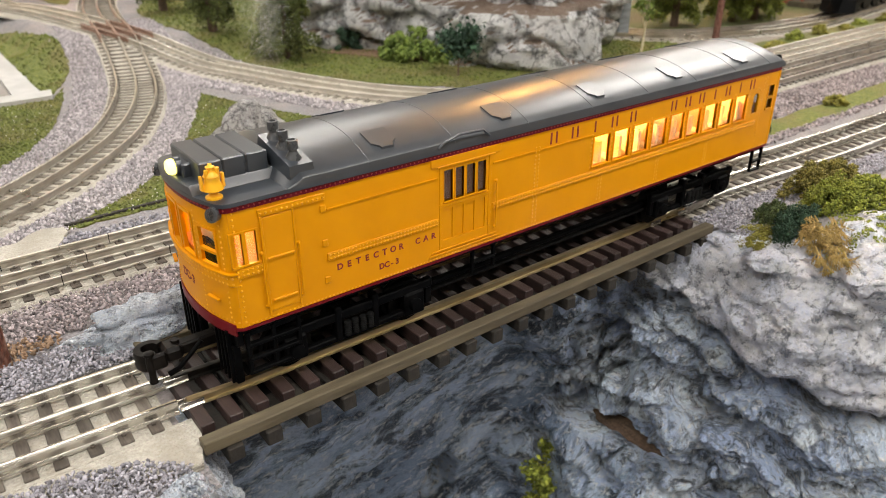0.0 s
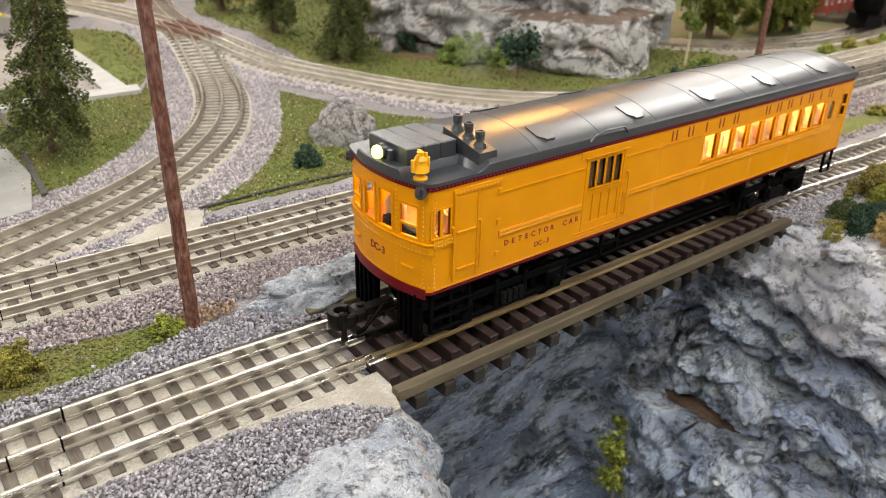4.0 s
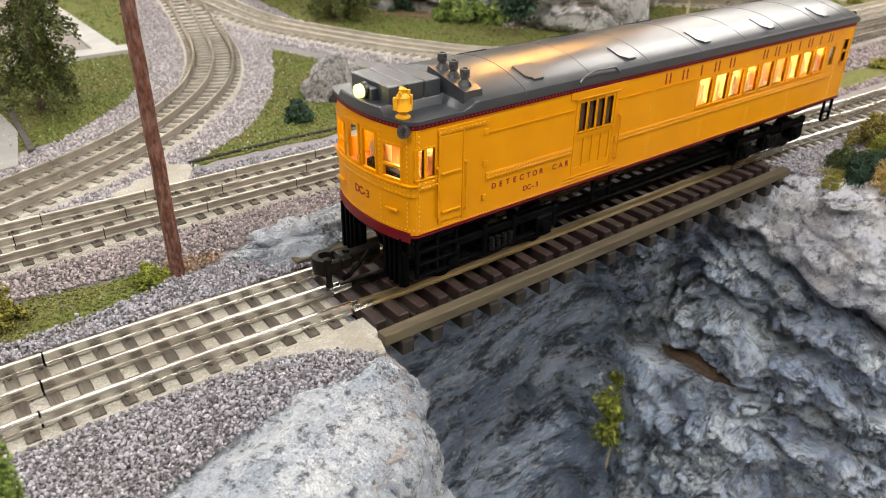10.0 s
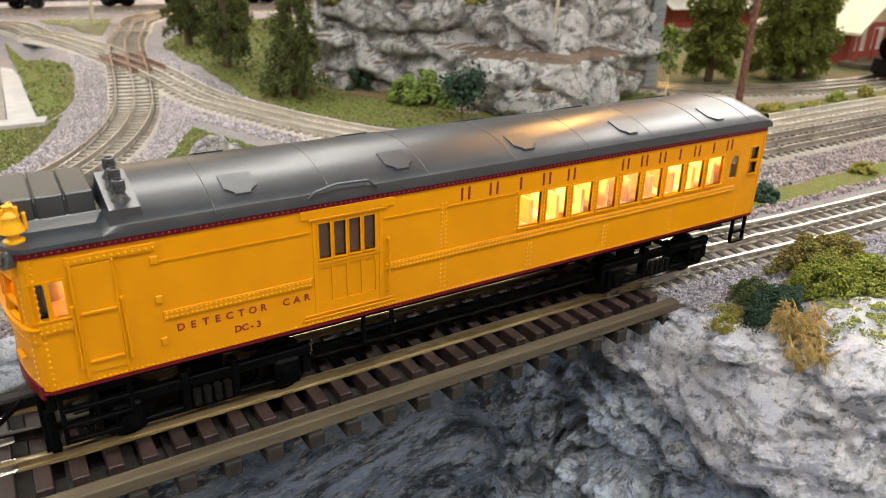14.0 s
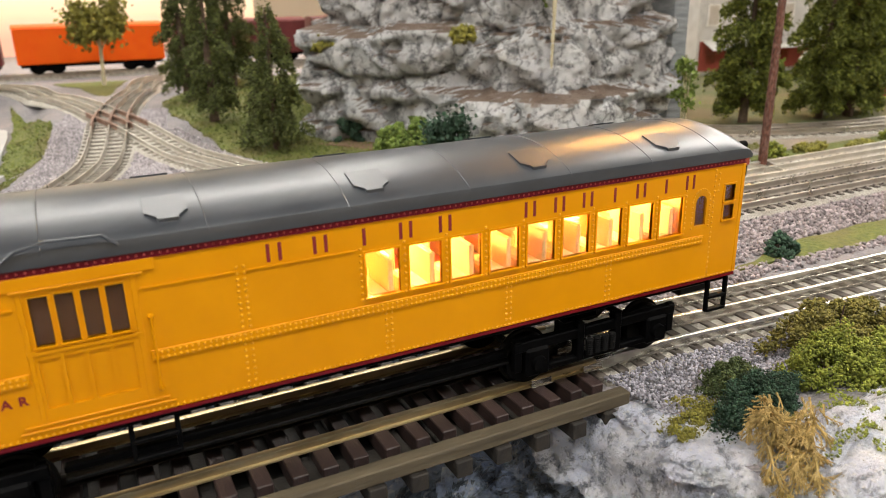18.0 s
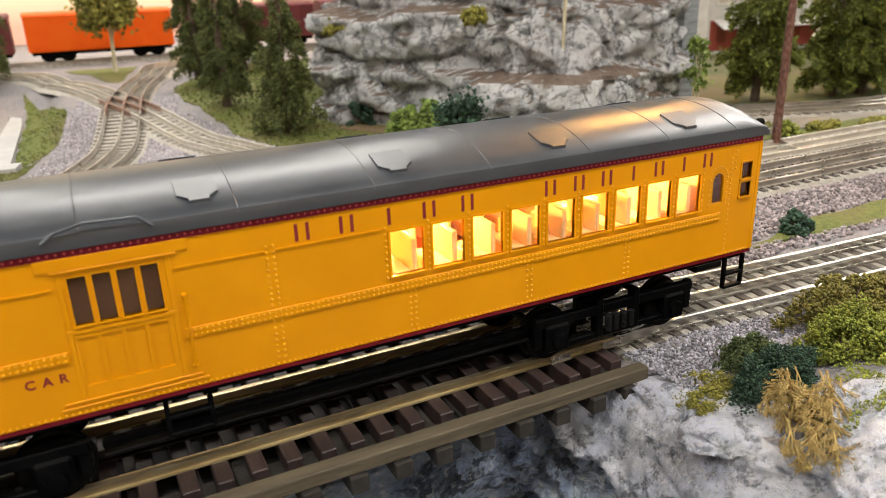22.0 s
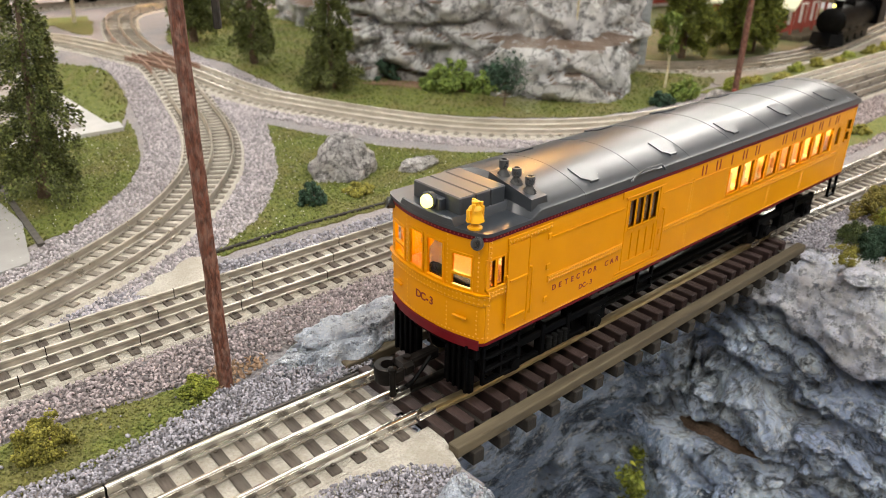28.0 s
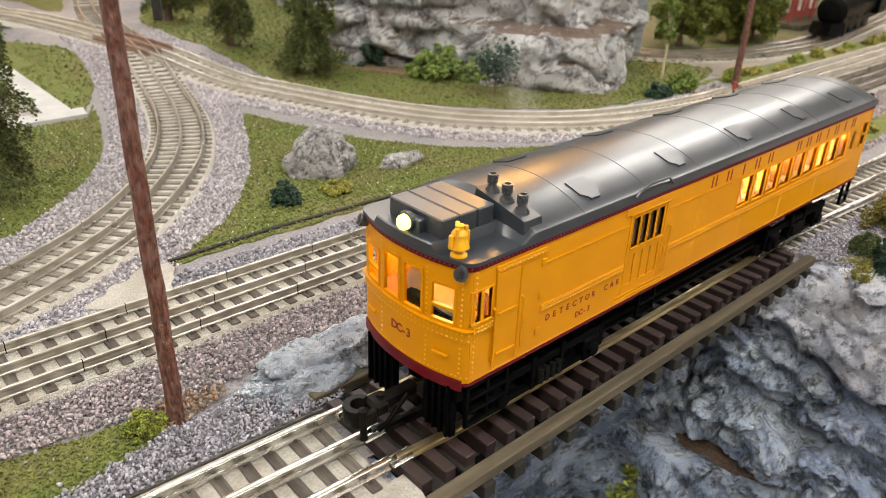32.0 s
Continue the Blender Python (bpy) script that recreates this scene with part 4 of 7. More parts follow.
for off, mat in ((-GAUGE, BRASS), (0.0, DARK_RAIL), (GAUGE, BRASS)):
    part("rail", Shape().sweep([(a + off, b * 0.72) for a, b in RAIL_PROFILE], [(-2.5, 2.2, 0), (20, 0.6, 0), (140, 0, 0), (288, 0.3, 0)]), mat, bridge)
for y in (-22, 22):
    part("stringer", Shape().box(-5, 286, y - 4, y + 4, -14.5, -9.8, 0.4), TIMBER_DARK, bridge, "dark lengthwise timber under the ties")
# black sheet added to darken the gaps, in place of the shade there
part("deck_board", Shape().box(-4, 285, -30.5, 30.5, -11.2, -10.2, 0.2), BLACK_METAL, bridge, "added black sheet for the shade between the ties")
ct = Shape().box(-3.0, 3.0, -41, 41, -14.5, -8.2, 0.4).mesh("cross_timber", TIMBER_DARK)
for i in range(19):
    o = part("cross_timber", ct, TIMBER_DARK, bridge)
    o.matrix_basis = pose((3 + 15.3 * i) * MM, 0, 0, 0, 0, random.uniform(-1, 1))
joiner = Shape().box(-4.5, 4.5, -1.9, -1.1, -3.3, -0.9, 0.15).box(-4.5, 4.5, 1.1, 1.9, -3.3, -0.9, 0.15).box(-4.5, 4.5, -2.6, 2.6, -3.7, -3.1, 0.15).mesh("rail_joiner", STEEL)
for jx, jy in ((-2.0, -14.2), (-2.0, 2.6), (-2.0, 20.0), (286, -17.0), (286, 0.4), (286, 17.4), (262, -17.1)):
    o = part("rail_joiner", joiner, STEEL, bridge, "small bright nickel rail joiner")
    o.matrix_basis = pose(jx * MM, jy * MM, 0)
# ---------------------------------------------------------------- the rail car
car = thing("rail_car", "armour-yellow self-propelled inspection rail car with grey roof and lit windows", "model train")
W, Z0, Z1 = 28.5, 28.5, 74.5


def holed(us, zs, holes, place, thick, step=None):
    """A wall in (u, z) with rectangular openings cut through it. place(u, z, d): a point d inside the outer face."""
    U = sorted({*us, *(h for a in holes for h in a[:2])})
    if step:
        fine = []
        for a, b in zip(U, U[1:]):
            k = max(1, int(math.ceil((b - a) / step)))
            fine += [a + (b - a) * i / k for i in range(k)]
        U = fine + [U[-1]]
    Z = sorted({*zs, *(h for a in holes for h in a[2:])})

    def gone(u, z):
        return any(a < u < b and c < z < d for a, b, c, d in holes)

    nu, nz = len(U), len(Z)
    s = Shape()
    v = [place(u, z, d) for d in (0, thick) for u in U for z in Z]

    def at(i, j, k):
        return k * nu * nz + i * nz + j

    f = []
    solid = {(i, j) for i in range(nu - 1) for j in range(nz - 1) if not gone((U[i] + U[i + 1]) / 2, (Z[j] + Z[j + 1]) / 2)}
    for i, j in solid:
        f.append((at(i, j, 0), at(i + 1, j, 0), at(i + 1, j + 1, 0), at(i, j + 1, 0)))
        f.append((at(i, j, 1), at(i, j + 1, 1), at(i + 1, j + 1, 1), at(i + 1, j, 1)))
        for di, dj, a, b in ((-1, 0, (i, j), (i, j + 1)), (1, 0, (i + 1, j + 1), (i + 1, j)), (0, -1, (i + 1, j), (i, j)), (0, 1, (i, j + 1), (i + 1, j + 1))):
            if (i + di, j + dj) not in solid:
                f.append((at(*a, 0), at(*b, 0), at(*b, 1), at(*a, 1)))
    return s.add(v, f)


# side walls: openings as (x0, x1, z0, z1)
WINX = [191.5 + 14.15 * i for i in range(9)]
SIDE_WINDOWS = [(x, x + 10.9, 50.0, 64.0) for x in WINX]
CAB_WINDOWS = [(16.2, 19.9, 53.5, 65.0), (21.3, 25.0, 53.5, 65.0)]
BAG_WINDOWS = [(104.6 + 5.75 * i, 108.9 + 5.75 * i, 54.6, 67.6) for i in range(4)]
END_WINDOWS = [(336.4, 341.6, 59.4, 65.6), (336.4, 341.6, 52.2, 57.8)]
ARCH = [(322.3, 327.7, 51.5, 63.0)]
DOOR_PANELS = [(104.2 + 5.75 * i, 109.0 + 5.75 * i, 37.4, 51.0) for i in range(4)]
SIDE_HOLES = CAB_WINDOWS + BAG_WINDOWS + SIDE_WINDOWS + END_WINDOWS + ARCH


def side_at(sign):
    return lambda u, z, d: (u, sign * (W - d), z)


for sign, nm in ((-1, "near"), (1, "far")):
    part("side_wall", holed((17.5, 346), (Z0 + 1, Z1), SIDE_HOLES + (DOOR_PANELS if sign < 0 else []), side_at(sign), 1.3), YELLOW, car, "yellow riveted side wall")


def front_x(y):
    return 9.6 + 4.2 * (abs(y) / 25.0) ** 2.2


FRONT = [(front_x(y), y) for y in np.linspace(-24.5, 24.5, 41)]
corner = [(17.5, -28.5), (15.9, -28.2), (14.7, -27.3), (14.0, -26.0)]
FRONT = corner + [(float(a), float(b)) for a, b in FRONT] + [(a, -b) for a, b in corner[::-1]]
FLEN = [0.0]
for a, b in zip(FRONT, FRONT[1:]):
    FLEN.append(FLEN[-1] + math.dist(a, b))
FMID = FLEN[-1] / 2


def front_at(u, z, d, bulge=0.0):
    """A point of the bowed front: u millimetres along it from its middle."""
    s = min(max(u + FMID, 0.0), FLEN[-1])
    i = max(k for k in range(len(FLEN) - 1) if FLEN[k] <= s + 1e-9)
    t = (s - FLEN[i]) / (FLEN[i + 1] - FLEN[i])
    (ax, ay), (bx, by) = FRONT[i], FRONT[i + 1]
    n = Vector((by - ay, -(bx - ax), 0)).normalized()
    return (ax + (bx - ax) * t + n.x * d, ay + (by - ay) * t + n.y * d, z)


FRONT_WINDOWS = [(-24.0, -14.0, 51.5, 66.5), (-10.6, -1.0, 51.5, 69.0), (1.0, 10.6, 51.5, 69.0), (14.0, 24.0, 51.5, 66.5)]
part("front_wall", holed((-FMID, FMID), (Z0 + 1, Z1), FRONT_WINDOWS, front_at, 1.3, 1.6), YELLOW, car, "bowed yellow front with four cab windows")
part("rear_wall", holed((-W, W), (Z0 + 1, Z1), [(-20, -11, 52, 66), (11, 20, 52, 66), (-5, 5, 50, 67)], lambda u, z, d: (346 - d, u, z), 1.3), YELLOW, car)
part("floor_pan", Shape().box(16, 345, -27, 27, 26.0, 29.0, 0.5), BLACK, car, "black underframe floor")

# red bottom stripe and eaves stripe round the body


def band(z0, z1, off, mat, name, label=""):
    s = Shape()
    line = [(345.5, -W)] + FRONT + [(345.5, W)]
    pts = []
    for i, (x, y) in enumerate(line):
        a, b = line[max(i - 1, 0)], line[min(i + 1, len(line) - 1)]
        n = Vector((-(b[1] - a[1]), b[0] - a[0], 0)).normalized()
        pts.append((x, y, n))
    v, f = [], []
    for x, y, n in pts:
        for o, z in ((off, z0), (off, z1), (-0.6, z1), (-0.6, z0)):
            v.append((x + n.x * o, y + n.y * o, z))
    for i in range(len(pts) - 1):
        for j in range(4):
            a, b = i * 4 + j, i * 4 + (j + 1) % 4
            f.append((a, a + 4, b + 4, b))
    f += [(0, 1, 2, 3), tuple(4 * (len(pts) - 1) + j for j in (3, 2, 1, 0))]
    return part(name, s.add(v, f), mat, car, label)


band(28.3, 29.3, 0.3, RED, "bottom_stripe", "maroon stripe along the bottom edge")
fs = Shape()
fu = [(-FMID + 3.5) + (2 * FMID - 7) * i / 40 for i in range(41)]
fs_v = [front_at(u, z, d) for u in fu for z, d in ((26.2, -0.5), (30.6, -0.5), (30.6, 0.2), (26.2, 0.2))]
fs.add(fs_v, [(i * 4 + j, i * 4 + 4 + j, i * 4 + 4 + (j + 1) % 4, i * 4 + (j + 1) % 4) for i in range(40) for j in range(4)] + [(0, 1, 2, 3), (163, 162, 161, 160)])
part("front_stripe", fs, RED, car, "deep maroon stripe below the front")
band(73.2, 75.2, 0.45, RED, "eaves_stripe", "maroon riveted stripe under the roof")

# rivets
riv, riv_red = Shape(), Shape()
RIVET = material("glossy_yellow_rivets", (0.70, 0.31, 0.003), (0.75, 0.35, 0.004), 200, 0.30, rvar=0.03, spec=0.42)


def rivet_row(u0, u1, z, pitch, place=None, target=riv, r=0.5):
    k = max(1, round((u1 - u0) / pitch))
    for i in range(k + 1):
        u = u0 + (u1 - u0) * i / k
        target.dome(u, -W - 0.02, z, r, (0, -1, 0))


def rivet_col(u, z0, z1, pitch, r=0.5):
    k = max(1, round((z1 - z0) / pitch))
    for i in range(k + 1):
        riv.dome(u, -W - 0.02, z0 + (z1 - z0) * i / k, r, (0, -1, 0))


for nm, x0, x1, proud, z0, z1 in (("belt_rail", 130, 327, 0.55, 44.4, 47.6), ("belt_rail", 51, 101.5, 0.55, 44.9, 48.1), ("window_sill", 16.5, 26.3, 0.7, 48.8, 52.4),
                                  ("door_head", 26.3, 51.5, 0.6, 69.2, 71.8), ("door_head", 98, 134, 0.5, 69.9, 73.2), ("door_track", 101, 131, 0.8, 69.2, 69.9),
                                  ("door_sill", 98, 133, 0.5, 32.9, 33.6), ("door_sill", 97, 134.5, 0.5, 31.4, 32.1)):
    part(nm, Shape().box(x0, x1, -W - proud, -W, z0, z1, 0.15), YELLOW, car)
for dz in (0.85, 2.35):
    for u0, u1, z0 in ((131, 326, 44.4), (52, 100.5, 44.9)):
        k = round((u1 - u0) / 1.58)
        for i in range(k + 1):
            riv.dome(u0 + (u1 - u0) * i / k, -W - 0.55, z0 + dz, 0.46, (0, -1, 0))
for zz in (49.8, 51.4):
    for i in range(6):
        riv.dome(17 + 1.75 * i, -W - 0.7, zz, 0.5, (0, -1, 0))
for i in range(13):
    riv.dome(27.2 + 1.95 * i, -W - 0.6, 70.3, 0.5, (0, -1, 0))
rivet_row(18.5, 345, 30.1, 1.62, r=0.46)
for u in (154.4, 156.4):
    rivet_col(u, 48.8, 66.5, 1.8), rivet_col(u, 32.0, 43.6, 1.8)
for u in (197.2, 199.0, 240.2, 242.0, 281.7, 283.5):
    rivet_col(u, 32.0, 43.6, 1.8)
for i, x in enumerate(WINX):
    rivet_col(x - 1.5, 49.6, 65.5, 2.0)
rivet_col(WINX[-1] + 12.4, 49.6, 66.0, 2.0)
rivet_col(17.6, 31.5, 48, 2.0), rivet_col(17.6, 53.5, 72.5, 2.1), rivet_col(331.0, 32, 72, 2.0), rivet_col(333.0, 64, 73, 2.0)
for i in range(13):
    a = math.pi * i / 12
    riv.dome(325.0 + 4.3 * math.cos(a), -W - 0.02, 61.0 + 4.6 * math.sin(a), 0.4, (0, -1, 0))
rivet_col(320.7, 51, 61, 2.0), rivet_col(329.3, 51, 61, 2.0)


def rivet_front(u, z, r=0.44):
    x, y, zz = front_at(u, z, -0.02)
    x2, y2, _ = front_at(u, z, -1.0)
    riv.dome(x, y, zz, r, (x2 - x, y2 - y, 0))


for u in np.arange(-29, 29.1, 1.9):
    rivet_front(u, 31.8)
    for zz in (47.2, 49.4):
        x, y, z = front_at(u, zz, -0.62)
        x2, y2, _ = front_at(u, zz, -2)
        riv.dome(x, y, z, 0.45, (x2 - x, y2 - y, 0))
for u in (-26.3, -12.3, 12.3, 26.3):
    for zz in np.arange(33.5, 45.5, 2.0):
        rivet_front(u, zz)
    for zz in np.arange(52.5, 73.0, 2.0):
        rivet_front(u, zz)
k = round(327 / 1.9)
for i in range(k + 1):
    riv_red.dome(18 + 327 * i / k, -W - 0.45, 74.2, 0.38, (0, -1, 0))
for u in np.arange(-29, 29.1, 1.9):
    x, y, z = front_at(u, 74.2, -0.5)
    x2, y2, _ = front_at(u, 74.2, -2)
    riv_red.dome(x, y, z, 0.38, (x2 - x, y2 - y, 0))
part("rivets", riv, RIVET, car, "rows of tiny yellow rivets")["kind"] = "stuff"
part("eaves_rivets", riv_red, material("worn_maroon", (0.26, 0.035, 0.035), (0.34, 0.06, 0.055), 300, 0.45, spec=0.2), car, "rows of tiny maroon rivets")["kind"] = "stuff"
# belt across the front
fb = Shape()
fu = [(-FMID + 0.5) + (2 * FMID - 1) * i / 44 for i in range(45)]
fv = [front_at(u, z, d) for u in fu for z, d in ((45.8, -0.05), (46.3, -0.65), (50.2, -0.65), (50.8, -1.5), (51.3, -1.5), (51.4, 0.3), (45.8, 0.3))]
fb.add(fv, [(i * 7 + j, i * 7 + 7 + j, i * 7 + 7 + (j + 1) % 7, i * 7 + (j + 1) % 7) for i in range(44) for j in range(7)])
part("front_belt", fb, YELLOW, car, "raised yellow belt below the cab windows")

# window frames and panes
def frame_part(x0, x1, z0, z1, w=0.7, proud=0.35, bar=None, name="window_frame"):
    s = Shape()
    y0, y1 = -W - proud, -W + 1.0
    s.box(x0 - w, x0, y0, y1, z0 - w, z1 + w), s.box(x1, x1 + w, y0, y1, z0 - w, z1 + w)
    s.box(x0, x1, y0, y1, z1, z1 + w), s.box(x0 - w, x1 + w, y0 - 0.5, y1, z0 - w, z0)
    if bar:
        s.box(x0, x1, y0, y1, bar - 0.5, bar + 0.5)
    return part(name, s, YELLOW, car)


for a in SIDE_WINDOWS + CAB_WINDOWS + END_WINDOWS:
    frame_part(*a)
for a in BAG_WINDOWS:
    frame_part(*a, w=0.5, proud=0.2)
for a in SIDE_WINDOWS + CAB_WINDOWS:
    o = part("window_pane", Shape().box(a[0], a[1], -W + 0.7, -W + 0.95, a[2], a[3]), GLASS, car)
    o.visible_shadow = False
for a in BAG_WINDOWS + END_WINDOWS + ARCH:
    part("window_pane", Shape().box(a[0], a[1], -W + 0.7, -W + 0.95, a[2], a[3]), DARK_GLASS, car, "smoky dark pane")
# round head of the arched window
ar = Shape()
arc = [(325 + 2.7 * math.cos(math.pi * i / 10), 60.2 + 2.8 * math.sin(math.pi * i / 10)) for i in range(11)]
for (xa, za), (xb, zb) in zip(arc, arc[1:]):
    ar.add([(xa, -W, za), (xb, -W, zb), (xb, -W, 63.2), (xa, -W, 63.2), (xa, -W + 1.2, za), (xb, -W + 1.2, zb)], [(0, 1, 2, 3), (0, 4, 5, 1)])
part("arch_head", ar, YELLOW, car)
for a in FRONT_WINDOWS:
    s = Shape()
    us = [a[0] + (a[1] - a[0]) * i / 6 for i in range(7)]
    for zl, zh in ((a[2] - 0.2, a[2] + 1.1), (a[3] - 0.8, a[3] + 0.3), *(((a[2] + 5.6, a[2] + 6.6),) if abs(a[0] + a[1]) > 30 else ())):
        vv = [front_at(u, z, d) for u in us for z, d in ((zl, -0.5), (zh, -0.5), (zh, 0.9), (zl, 0.9))]
        s.add(vv, [(i * 4 + j, i * 4 + 4 + j, i * 4 + 4 + (j + 1) % 4, i * 4 + (j + 1) % 4) for i in range(6) for j in range(4)] + [(0, 1, 2, 3), (27, 26, 25, 24)])
    for u0, u1 in ((a[0] - 0.2, a[0] + 0.7), (a[1] - 0.7, a[1] + 0.2)):
        vv = [front_at(u, z, d) for u in (u0, u1) for z in (a[2], a[3]) for d in (-0.4, 0.9)]
        s.add(vv, [(0, 1, 3, 2), (4, 6, 7, 5), (0, 4, 5, 1), (2, 3, 7, 6), (0, 2, 6, 4), (1, 5, 7, 3)])
    part("window_frame", s, YELLOW, car)
    g = Shape()
    vv = [front_at(u, z, 0.9) for u in us for z in (a[2], a[3])]
    g.add(vv, [(2 * i, 2 * i + 2, 2 * i + 3, 2 * i + 1) for i in range(6)])
    o = part("window_pane", g, GLASS, car)
    o.visible_shadow = False

# doors on the near side
cab_door = part("cab_door", Shape().box(27.5, 38.6, -W - 0.35, -W + 0.2, 32.5, 68.6, 0.15), YELLOW, car, "plain yellow cab door")
part("door_frame", Shape().box(26.6, 27.6, -W - 0.8, -W, 31.5, 69.3, 0.2).box(38.5, 39.3, -W - 0.8, -W, 31.5, 69.3, 0.2), YELLOW, cab_door)
part("door_bar", Shape().box(28.2, 38.2, -W - 0.9, -W, 52.6, 53.6, 0.2), YELLOW, cab_door)
part("door_step", Shape().box(28.4, 38.0, -W - 1.0, -W, 36.2, 37.2, 0.2), YELLOW, cab_door)
for x in (26.0, 39.9):
    hr = Shape().tube((x, -W - 1.4, 35.5), (x, -W - 1.4, 56.0), 0.35, n=8)
    for z in (35.5, 56.0):
        hr.dome(x, -W - 0.6, z, 0.8, (0, -1, 0), 8).tube((x, -W, z), (x, -W - 1.4, z), 0.35, n=6)
    part("handrail", hr, YELLOW, car)
for x in (50.4,):
    for z in (37.5, 52.5, 66.0):
        part("hinge", Shape().box(49.3, 51.6, -W - 0.7, -W, z - 1.4, z + 1.4, 0.3), YELLOW, car)
bag = part("baggage_door", Shape().box(102.2, 103.4, -W - 0.3, -W + 0.2, 33.6, 69.2, 0.1).box(127.8, 129.2, -W - 0.3, -W + 0.2, 33.6, 69.2, 0.1)
           .box(102.0, 129.4, -W - 0.36, -W + 0.2, 52.4, 53.6, 0.1), YELLOW, car, "yellow panelled baggage door with barred windows")
for a in DOOR_PANELS:
    part("door_panel", Shape().box(a[0] - 0.3, a[1] + 0.3, -W + 0.55, -W + 1.1, a[2] - 0.3, a[3] + 0.3), YELLOW, bag)
hr = Shape().tube((131.3, -W - 1.5, 36.5), (131.3, -W - 1.5, 57.5), 0.35, n=8)
for z in (36.5, 57.5):
    hr.dome(131.3, -W - 0.8, z, 0.9, (0, -1, 0), 8).tube((131.3, -W, z), (131.3, -W - 1.5, z), 0.35, n=6)
part("handrail", hr, YELLOW, car)
for x0, x1, z in ((52, 101, 65.3), (130, 154, 65.3), (157, 189, 65.3)):
    part("panel_seam", Shape().box(x0, x1, -W - 0.42, -W + 0.1, z - 0.3, z + 0.2), YELLOW, car)
for u, z in ((-19, 39.5), (19, 39.5)):
    x, y, zz = front_at(u, z, -0.8)
    part("grab_iron", Shape().box(-3.2, 3.2, -0.5, 0.9, -0.45, 0.45, 0.15, pose(x, y, zz, 0, 0, 90 + (12 if u > 0 else -12) * -1)), YELLOW, car)


# lettering
def lettering(text, size, x, z, extrude, m=None, width=None):
    cu = bpy.data.curves.new("lettering", "FONT")
    cu.body, cu.size, cu.extrude, cu.align_x, cu.offset = text, size, extrude, "LEFT", 0.026 * size
    cu.resolution_u = 3
    tmp = new("lettering", cu)
    dg = bpy.context.evaluated_depsgraph_get()
    me = bpy.data.meshes.new_from_object(tmp.evaluated_get(dg))
    bpy.data.objects.remove(tmp)
    me.materials.clear()
    me.materials.append(LETTER)
    return me


def letters_on_side(text, x0, x1, z, height):
    """Spaced characters between x0 and x1 on the near wall."""
    n = len(text)
    for i, ch in enumerate(text):
        if ch == " ":
            continue
        me = lettering(ch, 1.0, 0, 0, 0.01)
        xs = [q.co.x for q in me.vertices]
        k = height / 0.7
        ob = part("letter", me, LETTER, car)
        cxm = x0 + (x1 - x0) * i / (n - 1)
        ob.matrix_basis = Matrix.Translation((cxm * MM, (-W - 0.12) * MM, z * MM)) @ pose(0, 0, 0, 90) @ Matrix.Diagonal((k * MM, k * MM, k * MM, 1)) @ \
            Matrix.Translation((-(min(xs) + max(xs)) / 2, 0, 0))


letters_on_side("DETECTOR CAR", 56.0, 99.3, 39.9, 2.5)
letters_on_side("DC-3", 74.2, 81.3, 34.2, 2.4)
for u, ch in zip((-4.0, -1.5, 1.0, 3.9), "3-CD"):
    me = lettering(ch, 1.0, 0, 0, 0.01)
    xs = [q.co.x for q in me.vertices]
    ob = part("letter", me, LETTER, car)
    x, y, z = front_at(u, 39.0, -0.12)
    k = 3.4 / 0.7
    ob.matrix_basis = Matrix.Translation((x * MM, y * MM, z * MM)) @ pose(0, 0, 0, 90, 0, -90) @ Matrix.Diagonal((k * MM, k * MM, k * MM, 1)) @ \
        Matrix.Translation((-(min(xs) + max(xs)) / 2, 0, 0))
# the road's name, as plain maroon bars of the letters' size
for x0, x1, n in ((165, 218, 5), (249, 318.5, 7)):
    for i in range(n):
        x = x0 + (x1 - x0) * i / (n - 1)
        for e in ((0.0,) if (n, i) in ((5, 2), (7, 3), (7, 5)) else (-1.65, 1.65)):
            part("letter_bar", Shape().box(x + e - 0.5, x + e + 0.5, -W - 0.13, -W, 66.4, 71.6), LETTER, car)

# roof
ROOFW = 29.5


def roof_section(k=1.0):
    """Half-round roof section (side, up); k flattens it."""
    R = (28.2 ** 2 + 7.0 ** 2) / 14.0
    pts = [(-ROOFW, 75.2), (-ROOFW, 76.0), (-29.4, 77.8), (-29.0, 78.9)]
    for i in range(17):
        y = -28.2 + 56.4 * i / 16
        pts.append((y, 86.6 - R + math.sqrt(R * R - y * y)))
    pts += [(29.0, 78.9), (29.4, 77.8)]
    pts = [(y, z if z < 76.5 else 76.4 + (z - 76.4) * k) for y, z in pts]
    return pts + [(ROOFW, 76.0), (ROOFW, 75.2)]


roof = Shape()
SEC = []
for x, k in [(37.5, 0.02), (43.6, 0.95), (44.2, 1.0), (46.5, 1.0)] + [(46.5 + 292.5 * i / 30, 1.0) for i in range(1, 31)] + [(342.5, 0.96), (345.5, 0.83), (347.3, 0.6), (348.0, 0.3)]:
    SEC.append([(x, y, z) for y, z in roof_section(k)])
kk = len(SEC[0])
roof.add([p for s in SEC for p in s], [(i * kk + j, (i + 1) * kk + j, (i + 1) * kk + (j + 1) % kk, i * kk + (j + 1) % kk) for i in range(len(SEC) - 1) for j in range(kk)]
         + [tuple(range(kk)), tuple((len(SEC) - 1) * kk + j for j in range(kk - 1, -1, -1))])
part("roof", roof, ROOF, car, "smooth dark grey arched roof", smooth=24)
# roof deck over the cab
deck_line = [(44.0, -29.45)] + [(front_at(-FMID + 2 * FMID * i / 30, 0, -1.1)[:2]) for i in range(31)] + [(44.0, 29.45)]
dk = Shape()
nd = len(deck_line)
